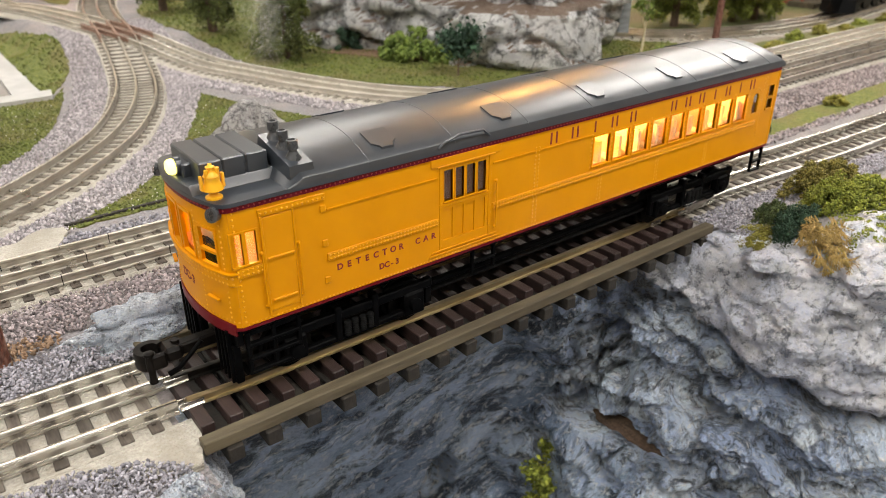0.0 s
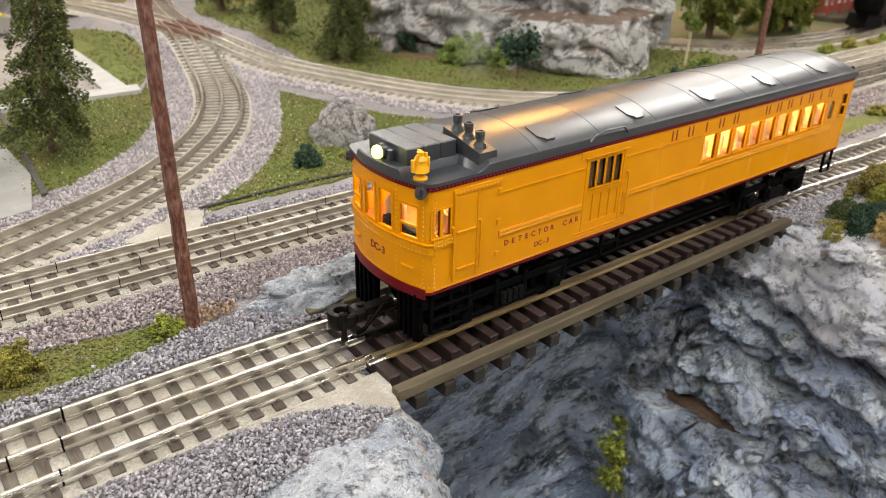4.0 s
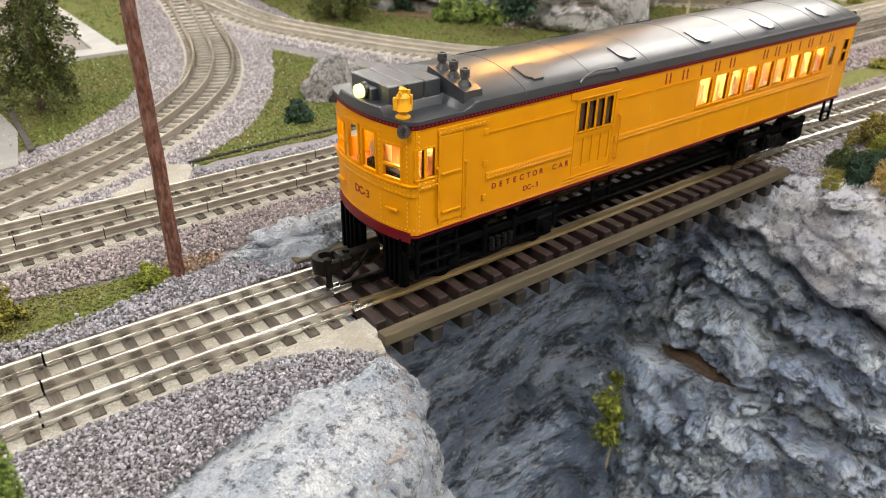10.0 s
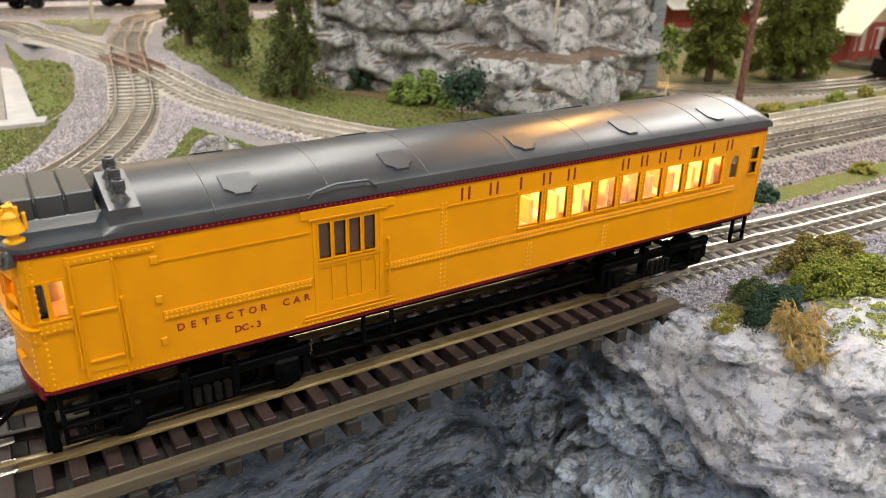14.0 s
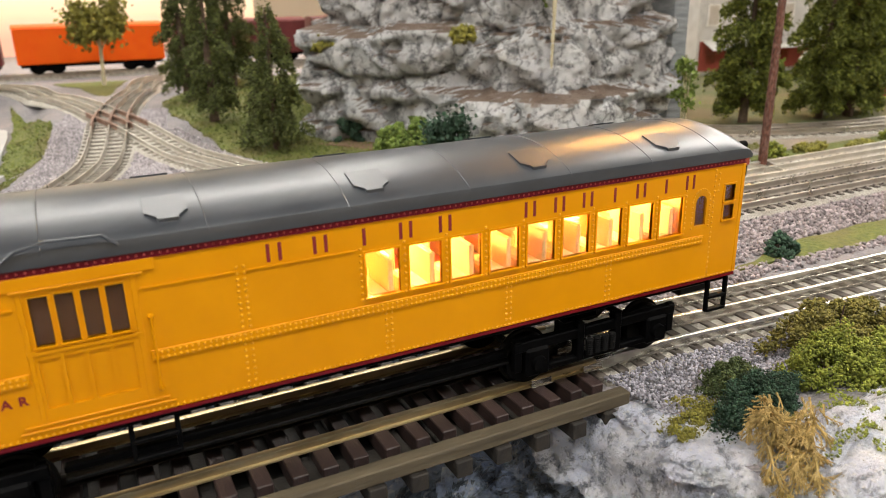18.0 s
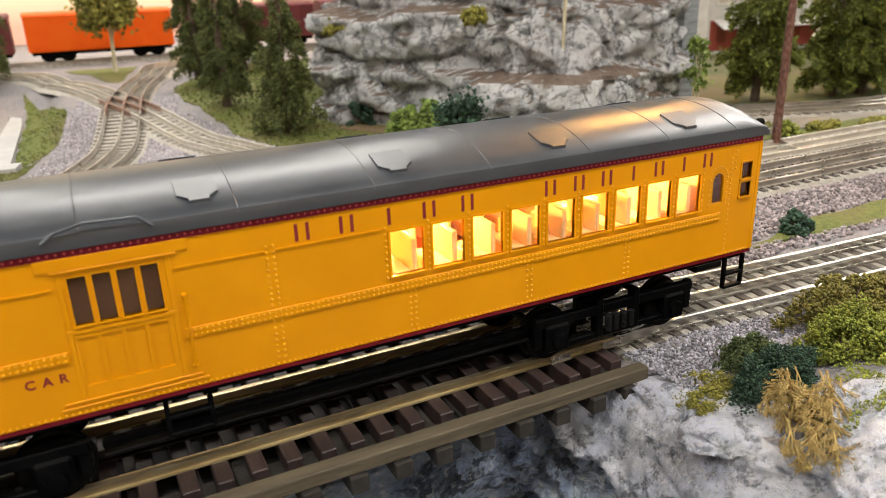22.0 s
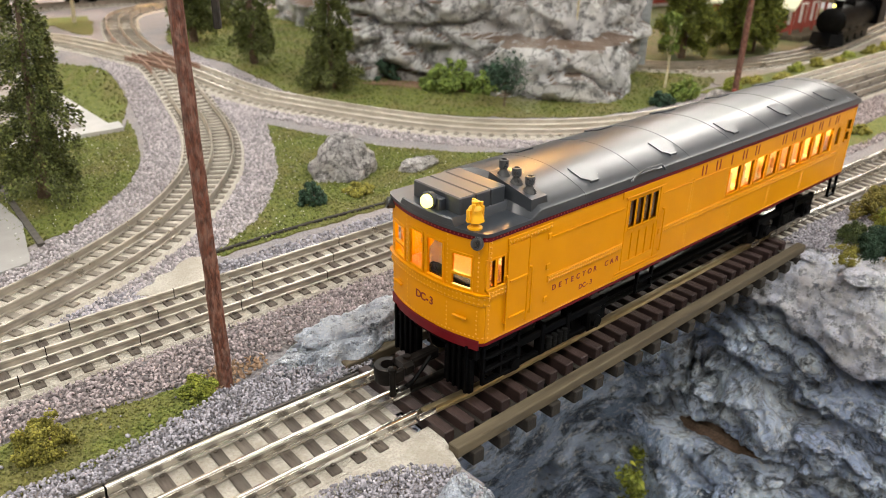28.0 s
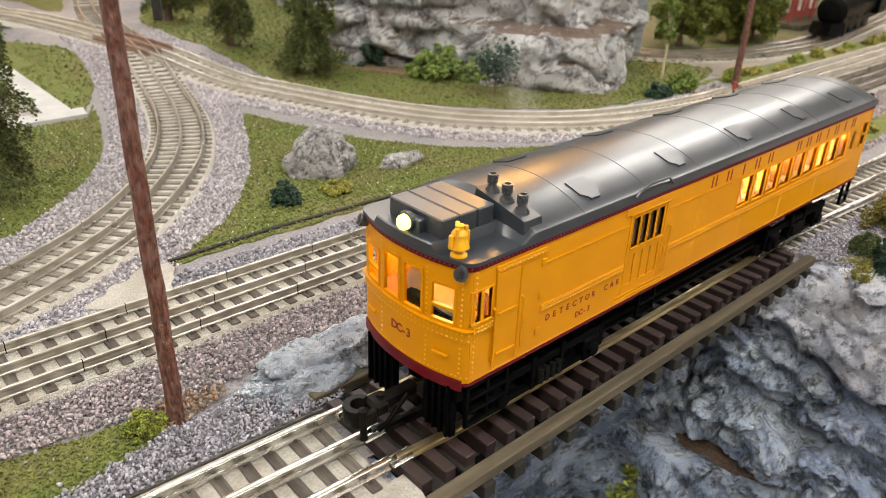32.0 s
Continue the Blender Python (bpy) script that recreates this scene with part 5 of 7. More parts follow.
dk.add([(x, y, z) for z in (75.2, 76.6) for x, y in deck_line], [tuple(range(nd)), tuple(range(2 * nd - 1, nd - 1, -1))] + [(i, i + nd, (i + 1) % nd + nd, (i + 1) % nd) for i in range(nd)])
part("cab_deck", dk, ROOF, car, "flat grey roof deck over the cab")
ctr = [(float(front_x(y)) - 0.9, float(y)) for y in np.linspace(-14.6, 14.6, 17)]
low = [(float(front_x(y)) - 1.0, float(y)) for y in np.linspace(-16.4, 16.4, 17)]
cd = Shape()
rings = [[(44, -16.4, 76.4)] + [(x, y, 76.4) for x, y in low] + [(44, 16.4, 76.4)], [(44, -14.9, 79.2)] + [(x, y, 79.2) for x, y in ctr] + [(44, 14.9, 79.2)],
         [(44, -14.4, 79.7)] + [(x + 0.5, y * 0.97, 79.7) for x, y in ctr] + [(44, 14.4, 79.7)]]
nr = len(rings[0])
cd.add([p for ring in rings for p in ring], [(a * nr + i, a * nr + (i + 1) % nr, (a + 1) * nr + (i + 1) % nr, (a + 1) * nr + i) for a in (0, 1) for i in range(nr)] + [tuple(2 * nr + i for i in range(nr))])
part("centre_deck", cd, ROOF, car, "raised grey middle of the cab roof", smooth=18)
hood = part("roof_hood", Shape().box(14.8, 38.5, -13.8, 12.2, 76.0, 84.6, 0.5), ROOF, car, "square grey radiator hood")
for i in range(3):
    part("hood_panel", Shape().box(14.3 + 8.2 * i, 22.1 + 8.2 * i, -14.4, 12.8, 79.0, 86.4, 0.45), ROOF, hood)
part("lamp_box", Shape().box(11.6, 17.0, -6.2, 4.2, 79.0, 84.4, 0.5), ROOF, car, "grey housing behind the headlamp")
lamp = part("headlamp", Shape().turned([(0.2, -1.2), (2.0, -1.0), (2.4, 0.2), (2.4, 1.4), (1.9, 2.2), (0.2, 2.8)], 16, pose(10.4, -1.0, 82.6, 0, -90, 0) @ Matrix.Diagonal((1.12, 1.12, 1.12, 1))), LAMP_GLASS, car,
            "glowing yellow headlamp")
part("lamp_rim", Shape().turned([(2.6, -1.6), (2.9, -1.4), (2.9, 0.3), (2.5, 0.5)], 16, pose(10.9, -1.0, 82.6, 0, -90, 0) @ Matrix.Diagonal((1.12, 1.12, 1.12, 1))), ROOF, lamp)
bell = part("bell", Shape().turned([(2.0, 0), (2.0, 0.6), (1.2, 1.0), (1.0, 1.8), (1.7, 2.3), (2.5, 2.8), (2.4, 3.4), (1.9, 4.8), (1.7, 6.2), (1.9, 6.8), (1.6, 7.6), (1.0, 8.2), (0.9, 9.0), (1.1, 9.5), (0.3, 10.0)], 14, pose(15.5, -21.5, 76.5) @ Matrix.Diagonal((1.42, 1.42, 1.14, 1))), BELL,
            car, "yellow cast bell group")
for dx, dy, h in ((1.7, -1.2, 10.6), (-1.8, -0.9, 10.2), (0.5, 1.6, 11.2)):
    part("bell_pipe", Shape().tube((15.5 + dx, -21.5 + dy, 83.0), (15.5 + dx, -21.5 + dy, 76.5 + h), 0.6, 0.75, 8), BELL, bell)
for e in (-1, 1):
    part("bell_bracket", Shape().box(15.5 + e * 3.6 - 0.5, 15.5 + e * 3.6 + 0.5, -22.3, -20.7, 79.8, 84.8, 0.25), BELL, bell)
for sy in (-1, 1):
    m = pose(13.6, sy * 25.8, 72.6, 0, -78, sy * -28)
    hb = part("marker_lamp", Shape().turned([(0.8, -2.6), (1.8, -2.2), (2.1, 0), (2.5, 1.6), (2.5, 2.4), (1.7, 2.6)], 14, m), STACK, car, "gunmetal marker lamp")
    part("lamp_lens", Shape().turned([(1.6, 2.5), (1.5, 3.0), (0.3, 3.3)], 12, m), DARK_GLASS, hb)
    part("lamp_cap", Shape().turned([(1.6, 0), (1.6, 1.0), (0.6, 1.7)], 10, pose(13.8, sy * 25.8, 74.2)), STACK, hb)
sb = part("stack_base", Shape().add([(40, -27, 77), (50, -27, 77), (50, -2.5, 83), (40, -2.5, 83), (40.6, -26.4, 83.0), (49.4, -26.4, 83.0), (49.4, -3.0, 88.2), (40.6, -3.0, 88.2)],
          [(0, 1, 2, 3), (4, 7, 6, 5), (0, 4, 5, 1), (1, 5, 6, 2), (2, 6, 7, 3), (3, 7, 4, 0)]), ROOF, car, "sloped grey base of the exhaust stacks")
for i in range(3):
    y = -21.0 + 7.2 * i
    z = 83.6 + 1.55 * i
    st = part("exhaust_pipe", Shape().turned([(3.2, -0.6), (2.9, 0.4), (1.6, 2.4), (1.45, 3.0), (1.5, 3.4), (2.0, 3.5), (2.0, 6.6), (1.7, 6.8), (1.2, 6.8), (1.1, 5.8)], 14,
                                              pose(45, y, z)), STACK, sb, "small dark exhaust stack")
for x in (70.5, 109.5, 148.5, 187.5, 226.5, 264.5, 299, 331):
    seams = Shape()
    sec = roof_section(1.0)[2:23]
    v = [(x + dx, y, z + dz) for y, z in sec for dx, dz in ((-0.25, -0.1), (0, 0.17), (0.25, -0.1))]
    seams.add(v, [(i * 3 + j, i * 3 + j + 1, i * 3 + j + 4, i * 3 + j + 3) for i in range(20) for j in range(2)])
    part("roof_seam", seams, ROOF, car)


def roof_z(y):
    sec = roof_section(1.0)[1:24]
    for (a, za), (b, zb) in zip(sec, sec[1:]):
        if a <= y <= b:
            return za + (zb - za) * (y - a) / (b - a + 1e-9)
    return 86.6


for x in (81, 139.5, 197, 254.5, 312):
    for s in (-1, 1):
        y0, y1 = 14.4, 25.4
        rise0, rise1 = roof_z(-y0) + 0.55, roof_z(-y1) + 0.95
        tilt = Shape()
        rows = [(y0, 5.2), (y0 + 0.3, 5.4), (y0 + 4, 5.4), (y1 - 3.2, 5.4), (y1 - 2.8, 4.6), (y1 - 1.9, 3.8), (y1 - 1.2, 2.8), (y1, 2.6)]
        hv = []
        for py, hw in rows:
            zt = rise0 + (rise1 - rise0) * (py - y0) / (y1 - y0)
            zb = roof_z(-py) - 0.6
            hv += [(x - hw, s * py, zb), (x - hw, s * py, zt), (x + hw, s * py, zt), (x + hw, s * py, zb)]
        fl = []
        for i in range(len(rows) - 1):
            a, b = 4 * i, 4 * i + 4
            fl += [(a, a + 1, b + 1, b), (a + 1, a + 2, b + 2, b + 1), (a + 2, a + 3, b + 3, b + 2)]
        fl += [(0, 3, 2, 1), (b, b + 1, b + 2, b + 3)]
        tilt.add(hv, fl if s > 0 else [f_[::-1] for f_ in fl])
        part("roof_vent", tilt, ROOF, car, "low grey roof hatch", smooth=25)
gut = Shape()
gp = [(101, 77.6), (104, 79.8), (111, 81.4), (123, 81.0), (126.5, 78.0)]
for (xa, za), (xb, zb) in zip(gp, gp[1:]):
    ya, yb = [next(y for y in np.arange(-30, 0, 0.1) if roof_z(y) >= z - 0.05) for z in (za, zb)]
    gut.tube((xa, ya, za + 0.1), (xb, yb, zb + 0.1), 0.5, n=6)
part("rain_gutter", gut, ROOF, car, "curved rain gutter above the baggage door")
part("rear_lamp", Shape().turned([(1.2, 0), (1.6, 0.6), (1.6, 2.4), (0.8, 3.0)], 12, pose(347, -24, 79, 0, 90, 0)), SPRING, car, "small silver rear marker lamp")

for y0, y1 in ((-28.75, -25.5), (25.5, 28.75)):
    part("corner_post", Shape().box(344.2, 346.6, y0, y1, 29.3, 73.3, 0.5), YELLOW, car)

# inside of the car
part("partition", Shape().box(187, 188.5, -27, 27, 29, 74.3), SEAT, car)
part("partition", Shape().box(320, 321, -27, 27, 29, 74.3), SEAT, car)
part("partition", Shape().box(44, 45, -27, 27, 29, 74.3), SEAT, car)
part("baggage_partition", Shape().box(103, 129, -27.3, -26.9, 40, 74), material("brown_inside_board", (0.20, 0.11, 0.06), (0.30, 0.18, 0.10), 60, 0.7, stretch=(1, 1, 0.1)), car)
part("inside_wall", Shape().box(189, 319, 26.2, 26.9, 29, 74), YELLOW_IN, car)
part("cabin_floor", Shape().box(188.6, 319.9, -26.8, 26.0, 40.5, 42), CABIN_FLOOR, car)
seatm = Shape().box(-3.2, 3.2, -9, 9, 42, 49, 0.8).mesh("seat_bench", SEAT)
backm = Shape().box(-0.9, 0.9, -9, 9, 42, 59.5, 0.6).mesh("seat_back", SEAT)
for i in range(9):
    for y in (-16.5, 16):
        sx = WINX[i] + 5.5
        a = part("seat_bench", seatm, SEAT, car)
        a.matrix_basis = pose(sx * MM, y * MM, 0)
        b = part("seat_back", backm, SEAT, car)
        b.matrix_basis = pose((sx + 3.8) * MM, y * MM, 0)
for x in (207, 288):
    li = bpy.data.lights.new("saloon_light", "POINT")
    li.energy, li.color, li.shadow_soft_size = 0.34, (1.0, 0.57, 0.17), 0.003
    new("saloon_light", li).matrix_world = pose(x * MM, 0.004, 0.068)
li = bpy.data.lights.new("cab_light", "POINT")
li.energy, li.color, li.shadow_soft_size = 0.065, (1.0, 0.72, 0.35), 0.003
new("cab_light", li).matrix_world = pose(0.034, 0.004, 0.070)
part("cab_floor", Shape().box(16.5, 44, -26.8, 26.8, 43.5, 45.0), CABIN_FLOOR, car, "orange-brown cab floor")
part("cab_bench", Shape().box(34, 43, -24, -6, 45, 55, 0.8), SEAT, car, "cream cab bench")
part("control_desk", Shape().box(15.5, 20, -20, 6, 42, 52.0, 0.6), BLACK, car, "dark control desk")
part("driver_figurine", Shape().turned([(0.5, 40), (4.2, 41), (4.4, 50), (4.8, 56), (3.0, 59), (1.6, 60), (2.6, 61.5), (2.8, 64), (1.8, 66.5), (0.3, 67)], 14, pose(23, 6.0, 0)),
     material("figurine_paint", (0.55, 0.50, 0.40), (0.62, 0.56, 0.46), 100, 0.6), car, "plain painted figurine")

# running gear
def truck(cx, fx):
    t = part("truck", Shape().box(cx - 8, cx + 8, -14, 14, 16, 24, 1.0), BLACK, car, "black four-wheel truck")
    for s in (-1, 1):
        y = s * 23.5
        sf = Shape()
        sf.box(cx - 37, cx + 37, y - 1.6, y + 1.6, 15.5, 19.5, 0.5)
        sf.box(cx - 10, cx - 7, y - 2.2, y + 2.2, 6.5, 22, 0.5).box(cx + 7, cx + 10, y - 2.2, y + 2.2, 6.5, 22, 0.5).box(cx - 24, cx + 24, y - 1.4, y + 1.4, 6.0, 8.4, 0.4)
        for dx in (-27.5, 27.5):
            sf.box(cx + dx - 5, cx + dx + 5, y - 2.6, y + 2.6, 5.5, 16.5, 0.9)
            sf.tube((cx + dx, y + s * 2.4, 10.5), (cx + dx, y + s * 4.2, 10.5), 3.2, 2.8, 14)
            sf.box(cx + dx * 1.28 - 1.6, cx + dx * 1.28 + 1.6, y - 1.2, y + 1.2, 8, 20, 0.3)
        part("side_frame", sf, BLACK, t, "black cast side frame")
        for dx in (-5.2, -1.8, 1.8, 5.2):
            sp = Shape().turned([(1.2 + 0.35 * (k % 2), 8.6 + 0.4 * k) for k in range(17)], 8, pose(cx + dx, y + s * 2.6, 0))
            part("spring", sp, SPRING, t)
    for dx in (-27.5, 27.5):
        w = Shape()
        for s in (-1, 1):
            w.turned([(8.0, 0), (10.4, 0.2), (10.8, 1.0), (10.5, 1.8), (9.6, 2.2), (9.4, 5.2), (8.4, 5.4), (3.0, 4.6), (2.0, 5.6), (0.2, 5.6)], 26,
                     pose(cx + dx, s * 14.3, 9.5, 90 * -s, 0, 0))
        w.tube((cx + dx, -15, 9.5), (cx + dx, 15, 9.5), 1.6, n=10)
        part("wheelset", w, BLACK_METAL, t, "blackened metal wheels on an axle")
    part("pickup_roller", Shape().tube((cx, -3, 2.6), (cx, 3, 2.6), 2.4, n=12).box(cx - 1.5, cx + 10, -1.5, 1.5, 3, 14, 0.3), BLACK_METAL, t)
    return t


truck(64, 0), truck(283, 0)
part("centre_tank", Shape().box(112, 236, -13, 13, 21.5, 27.5, 1.2), BLACK, car, "long black equipment box under the floor")
part("truss_beam", Shape().box(104, 246, -20.5, -17.5, 12.6, 15.0, 0.4), BLACK, car, "black lengthwise frame with catwalk")
part("catwalk", Shape().box(104, 246, -21.5, -16.6, 10.4, 11.6, 0.3), BLACK_METAL, car)
for x0, x1, yy in ((122, 134, -26.0), (333.0, 342.5, -28.0)):
    s = Shape()
    for x in (x0, x1):
        s.box(x - 0.7, x + 0.7, yy - 0.8, yy + 0.8, 14.5, 28.0, 0.2)
    for z in (15.0, 20.6):
        s.box(x0, x1, yy - 1.2, yy + 1.2, z - 0.6, z + 0.6, 0.2)
    part("step_ladder", s, BLACK, car, "small black hanging step")
steps = part("step_frame", Shape().box(18, 39, -26.6, -25.2, 24, 27.5, 0.3), BLACK, car, "black frame of the cab steps")
for x in (18, 28, 38):
    part("step_post", Shape().box(x - 0.8, x + 0.8, -27.2, -25.6, 8, 26, 0.2), BLACK, steps)
for z in (9, 14.6, 20.4):
    part("step_tread", Shape().box(18, 38, -27.6, -25.2, z - 0.7, z + 0.7, 0.2), BLACK, steps)
pilot = part("pilot", Shape().box(14, 17, -26, 26, 20.5, 28.2, 0.5).box(13, 16, -24, -8.5, 4.0, 21, 0.4).box(13, 16, 8.5, 24, 4.0, 21, 0.4), BLACK, car, "black ribbed pilot under the front")
for y in (-22.5, -19, -15.5, -12, 12, 15.5, 19, 22.5):
    part("pilot_rib", Shape().box(11.6, 13.4, y - 0.7, y + 0.7, 4.5, 27, 0.3), BLACK, pilot)
COUPLER = material("bronzed_coupler_metal", (0.004, 0.0035, 0.003), (0.011, 0.009, 0.008), 200, 0.38, spec=0.10, bump=0.0001, bscale=700)
cp = part("coupler", Shape().box(-3, 16, -2.6, 2.6, 10.0, 15.0, 0.8).box(-5.5, 1.5, -4.6, 4.2, 9.4, 15.6, 1.4).tube((0, 0, 15), (0, 0, 16.6), 1.6, n=12), COUPLER, car, "dark bronzed knuckle coupler")
jaw = Shape()
arc = [(math.cos(math.radians(a)), math.sin(math.radians(a))) for a in range(20, 300, 20)]
jaw.sweep([(-1.2, 9.0), (1.2, 9.0), (1.5, 9.8), (1.5, 15.2), (1.2, 16.0), (-1.2, 16.0)], [(-9.2 + 4.3 * c, 0.8 + 4.3 * n, 0) for c, n in arc])
part("knuckle", jaw, COUPLER, cp)
part("knuckle_pin", Shape().turned([(1.6, 4.5), (1.7, 5.2), (1.3, 6.0), (1.3, 16.0), (1.9, 16.4), (1.9, 17.4), (0.8, 18.0)], 12, pose(-11.0, -4.6, 0)), COUPLER, cp)
part("guard_arm", Shape().box(-12.5, -5, -5.6, -3.4, 9.2, 15.8, 0.8), COUPLER, cp)
part("air_hose", Shape().tube((8, -6, 16), (-2, -6.5, 8), 0.9, n=8).tube((-2, -6.5, 8), (-6, -6.5, 7), 1.1, n=8), BLACK, cp)
part("rear_coupler", Shape().box(344, 360, -3, 3, 9.5, 15.5, 0.8), BLACK_METAL, car, "black rear coupler")
# ---------------------------------------------------------------- ground cover
def slab(name, poly, top, mat, label, depth=0.004, category="", kind="structure", climb=False):
    """A flat piece of ground with the outline of a plan; one that climbs follows the relief."""
    if climb:
        bm = bmesh.new()
        bm.faces.new([bm.verts.new((x, y, 0)) for x, y in poly])
        bmesh.ops.triangulate(bm, faces=bm.faces[:])
        for _ in range(6):
            long = [e for e in bm.edges if e.calc_length() > 0.022]
            if not long:
                break
            bmesh.ops.subdivide_edges(bm, edges=long, cuts=1)
            bmesh.ops.triangulate(bm, faces=bm.faces[:])
        bmesh.ops.recalc_face_normals(bm, faces=bm.faces[:])
        if sum(q.normal.z for q in bm.faces) < 0:
            bmesh.ops.reverse_faces(bm, faces=bm.faces[:])
        for v in bm.verts:
            v.co.z = top + float(rise(v.co.x, v.co.y))
        rim_edges = [e for e in bm.edges if e.is_boundary]
        low = bmesh.ops.extrude_edge_only(bm, edges=rim_edges)["geom"]
        for v in low:
            if isinstance(v, bmesh.types.BMVert):
                v.co.z -= depth
        me = bpy.data.meshes.new(name)
        bm.to_mesh(me)
        bm.free()
        me.materials.append(mat)
        return setting(name, me, mat, label, 1.0, 30, category, kind)
    n = len(poly)
    s = Shape().add([(x, y, z) for z in (top - depth, top) for x, y in poly], [tuple(range(n - 1, -1, -1)), tuple(range(n, 2 * n))] +
                    [(i, (i + 1) % n, (i + 1) % n + n, i + n) for i in range(n)])
    return setting(name, s, mat, label, 1.0, 30, category, kind)


def wavy(poly, step=0.006, amp=0.003, seed=1):
    """The polygon with an uneven outline."""
    out = []
    n = len(poly)
    for i in range(n):
        a, b = Vector((*poly[i], 0)), Vector((*poly[(i + 1) % n], 0))
        k = max(1, int((b - a).length / step))
        for j in range(k):
            p = a.lerp(b, j / k)
            d = noise.noise_vector(p * 90 + Vector((seed, 0, 0)))
            out.append((p.x + amp * d.x, p.y + amp * d.y))
    return out


MEADOW = wavy([(0.000, 0.186), (0.055, 0.226), (0.080, 0.256), (0.108, 0.297), (0.136, 0.350), (0.172, 0.427), (0.190, 0.372), (0.213, 0.308), (0.250, 0.254), (0.285, 0.222),
               (0.33, 0.195), (0.36, 0.183), (0.27, 0.184), (0.15, 0.187)], seed=2)
LAWN = wavy([(-0.084, 0.270), (-0.079, 0.480), (0.058, 0.490), (0.075, 0.53), (0.062, 0.470), (0.033, 0.385), (0.002, 0.334), (-0.026, 0.305), (-0.050, 0.283)], seed=3)
LAWN_BACK = wavy([(0.064, 0.512), (0.0555, 0.53), (0.057, 0.74), (0.054, 0.92), (0.084, 0.82), (0.105, 0.66), (0.095, 0.58)], seed=4)
FOOT = wavy([(0.359, 0.98), (0.270, 0.90), (0.228, 0.79), (0.226, 0.67), (0.255, 0.53), (0.288, 0.425), (0.330, 0.350), (0.386, 0.292), (0.456, 0.248), (0.55, 0.236), (0.64, 0.245),
              (0.72, 0.27), (0.70, 0.42), (0.62, 0.55), (0.5, 0.98)], 0.012, 0.006, seed=5)
ISLAND = wavy([(0.105, 1.07), (0.212, 1.06), (0.198, 0.99), (0.175, 0.925), (0.155, 0.94), (0.130, 1.00)], 0.02, 0.006, seed=6)
VERGE = wavy([(-0.30, 0.085), (-0.158, 0.079), (-0.124, 0.080), (-0.075, 0.074), (-0.056, 0.071), (-0.060, 0.056), (-0.091, 0.048), (-0.121, 0.046), (-0.16, 0.049), (-0.30, 0.049)], seed=7)
DEPOT_YARD = wavy([(0.70, 0.36), (0.80, 0.325), (1.0, 0.315), (1.6, 0.31), (1.6, 0.9), (0.75, 0.9)], 0.02, 0.008, seed=8)
SHRUB_BELT = wavy([(0.62, 0.245), (0.70, 0.212), (0.80, 0.215), (1.1, 0.218), (1.6, 0.222), (1.6, 0.238), (1.1, 0.242), (0.8, 0.244)], 0.012, 0.005, seed=9)
SIDE_STRIP = wavy([(0.42, 0.040), (0.52, 0.036), (0.72, 0.036), (1.4, 0.04), (1.4, 0.062), (0.72, 0.062), (0.5, 0.058)], 0.012, 0.005, seed=10)
slab("yard_gravel", [(0.69, 0.247), (1.1, 0.244), (1.6, 0.24), (1.6, 0.305), (1.0, 0.31), (0.80, 0.322), (0.73, 0.35), (0.70, 0.30)], -0.0078, YARD_GRAVEL, "brown gravel bank before the depot track", 0.004, "gravel")
GREENS = [("meadow", MEADOW, "green meadow turf between the curving tracks"), ("lawn", LAWN, "short green lawn beside the car park"), ("lawn_back", LAWN_BACK, "narrow green lawn by the car park"),
          ("cliff_foot", FOOT, "green turf at the foot of the cliff"), ("grass_island", ISLAND, "small grass island between far tracks"), ("verge", VERGE, "narrow mossy verge between gravel banks"),
          ("depot_yard", DEPOT_YARD, "grassy yard before the depot"), ("shrub_belt", SHRUB_BELT, "grass strip with low shrubs along the track"),
          ("side_strip", SIDE_STRIP, "thin grass strip between two tracks")]
rng = np.random.default_rng(11)
for nm, poly, label in GREENS:
    slab(nm, poly, -0.0076, YARD_TURF if nm == "depot_yard" else GRASS, label, category="grass", climb=True)
for nm, poly, pitch, size in (("turf_fibres", MEADOW, 0.0022, 0.0011), ("turf_fibres", LAWN, 0.0024, 0.0011), ("turf_fibres", VERGE, 0.0013, 0.0007), ("turf_fibres", FOOT, 0.0055, 0.0019),
                              ("turf_fibres", LAWN_BACK, 0.005, 0.0018)):
    pts = points_in(poly, pitch, rng, -0.0073, 0.0004)
    pts[:, 2] += rise(pts[:, 0], pts[:, 1])
    tagged(new(nm, scattered(nm, pts, size, TUFT, rng, "octa", 0.5, 0.35)), "short tufted turf fibres", "grass", "", "stuff")

for poly in (MEADOW, LAWN):
    pts = points_in(poly, 0.006, rng, -0.0066, 0.0004)
    pts = pts[rng.uniform(size=len(pts)) < 0.35]
    tagged(new("turf_specks", scattered("turf_specks", pts, 0.00042, WHITE_PAINT, rng, "octa")), "tiny pale specks scattered in the turf", "grass", "", "stuff")

NEAR_W = [(-0.34, -0.0215), (-0.134, -0.0205), (-0.078, -0.0205), (-0.045, -0.0235), (-0.024, -0.032), (-0.013, -0.0440), (-0.012, -0.060), (-0.030, -0.066), (-0.045, -0.056), (-0.058, -0.052), (-0.080, -0.056), (-0.105, -0.066), (-0.16, -0.082), (-0.34, -0.12)]
BAND_W = [(-0.34, 0.0315), (-0.10, 0.0322), (-0.05, 0.0315), (0.004, 0.030), (0.016, 0.044), (-0.012, 0.050), (-0.03, 0.057), (-0.055, 0.056), (-0.09, 0.048), (-0.12, 0.046), (-0.16, 0.049), (-0.34, 0.049)]
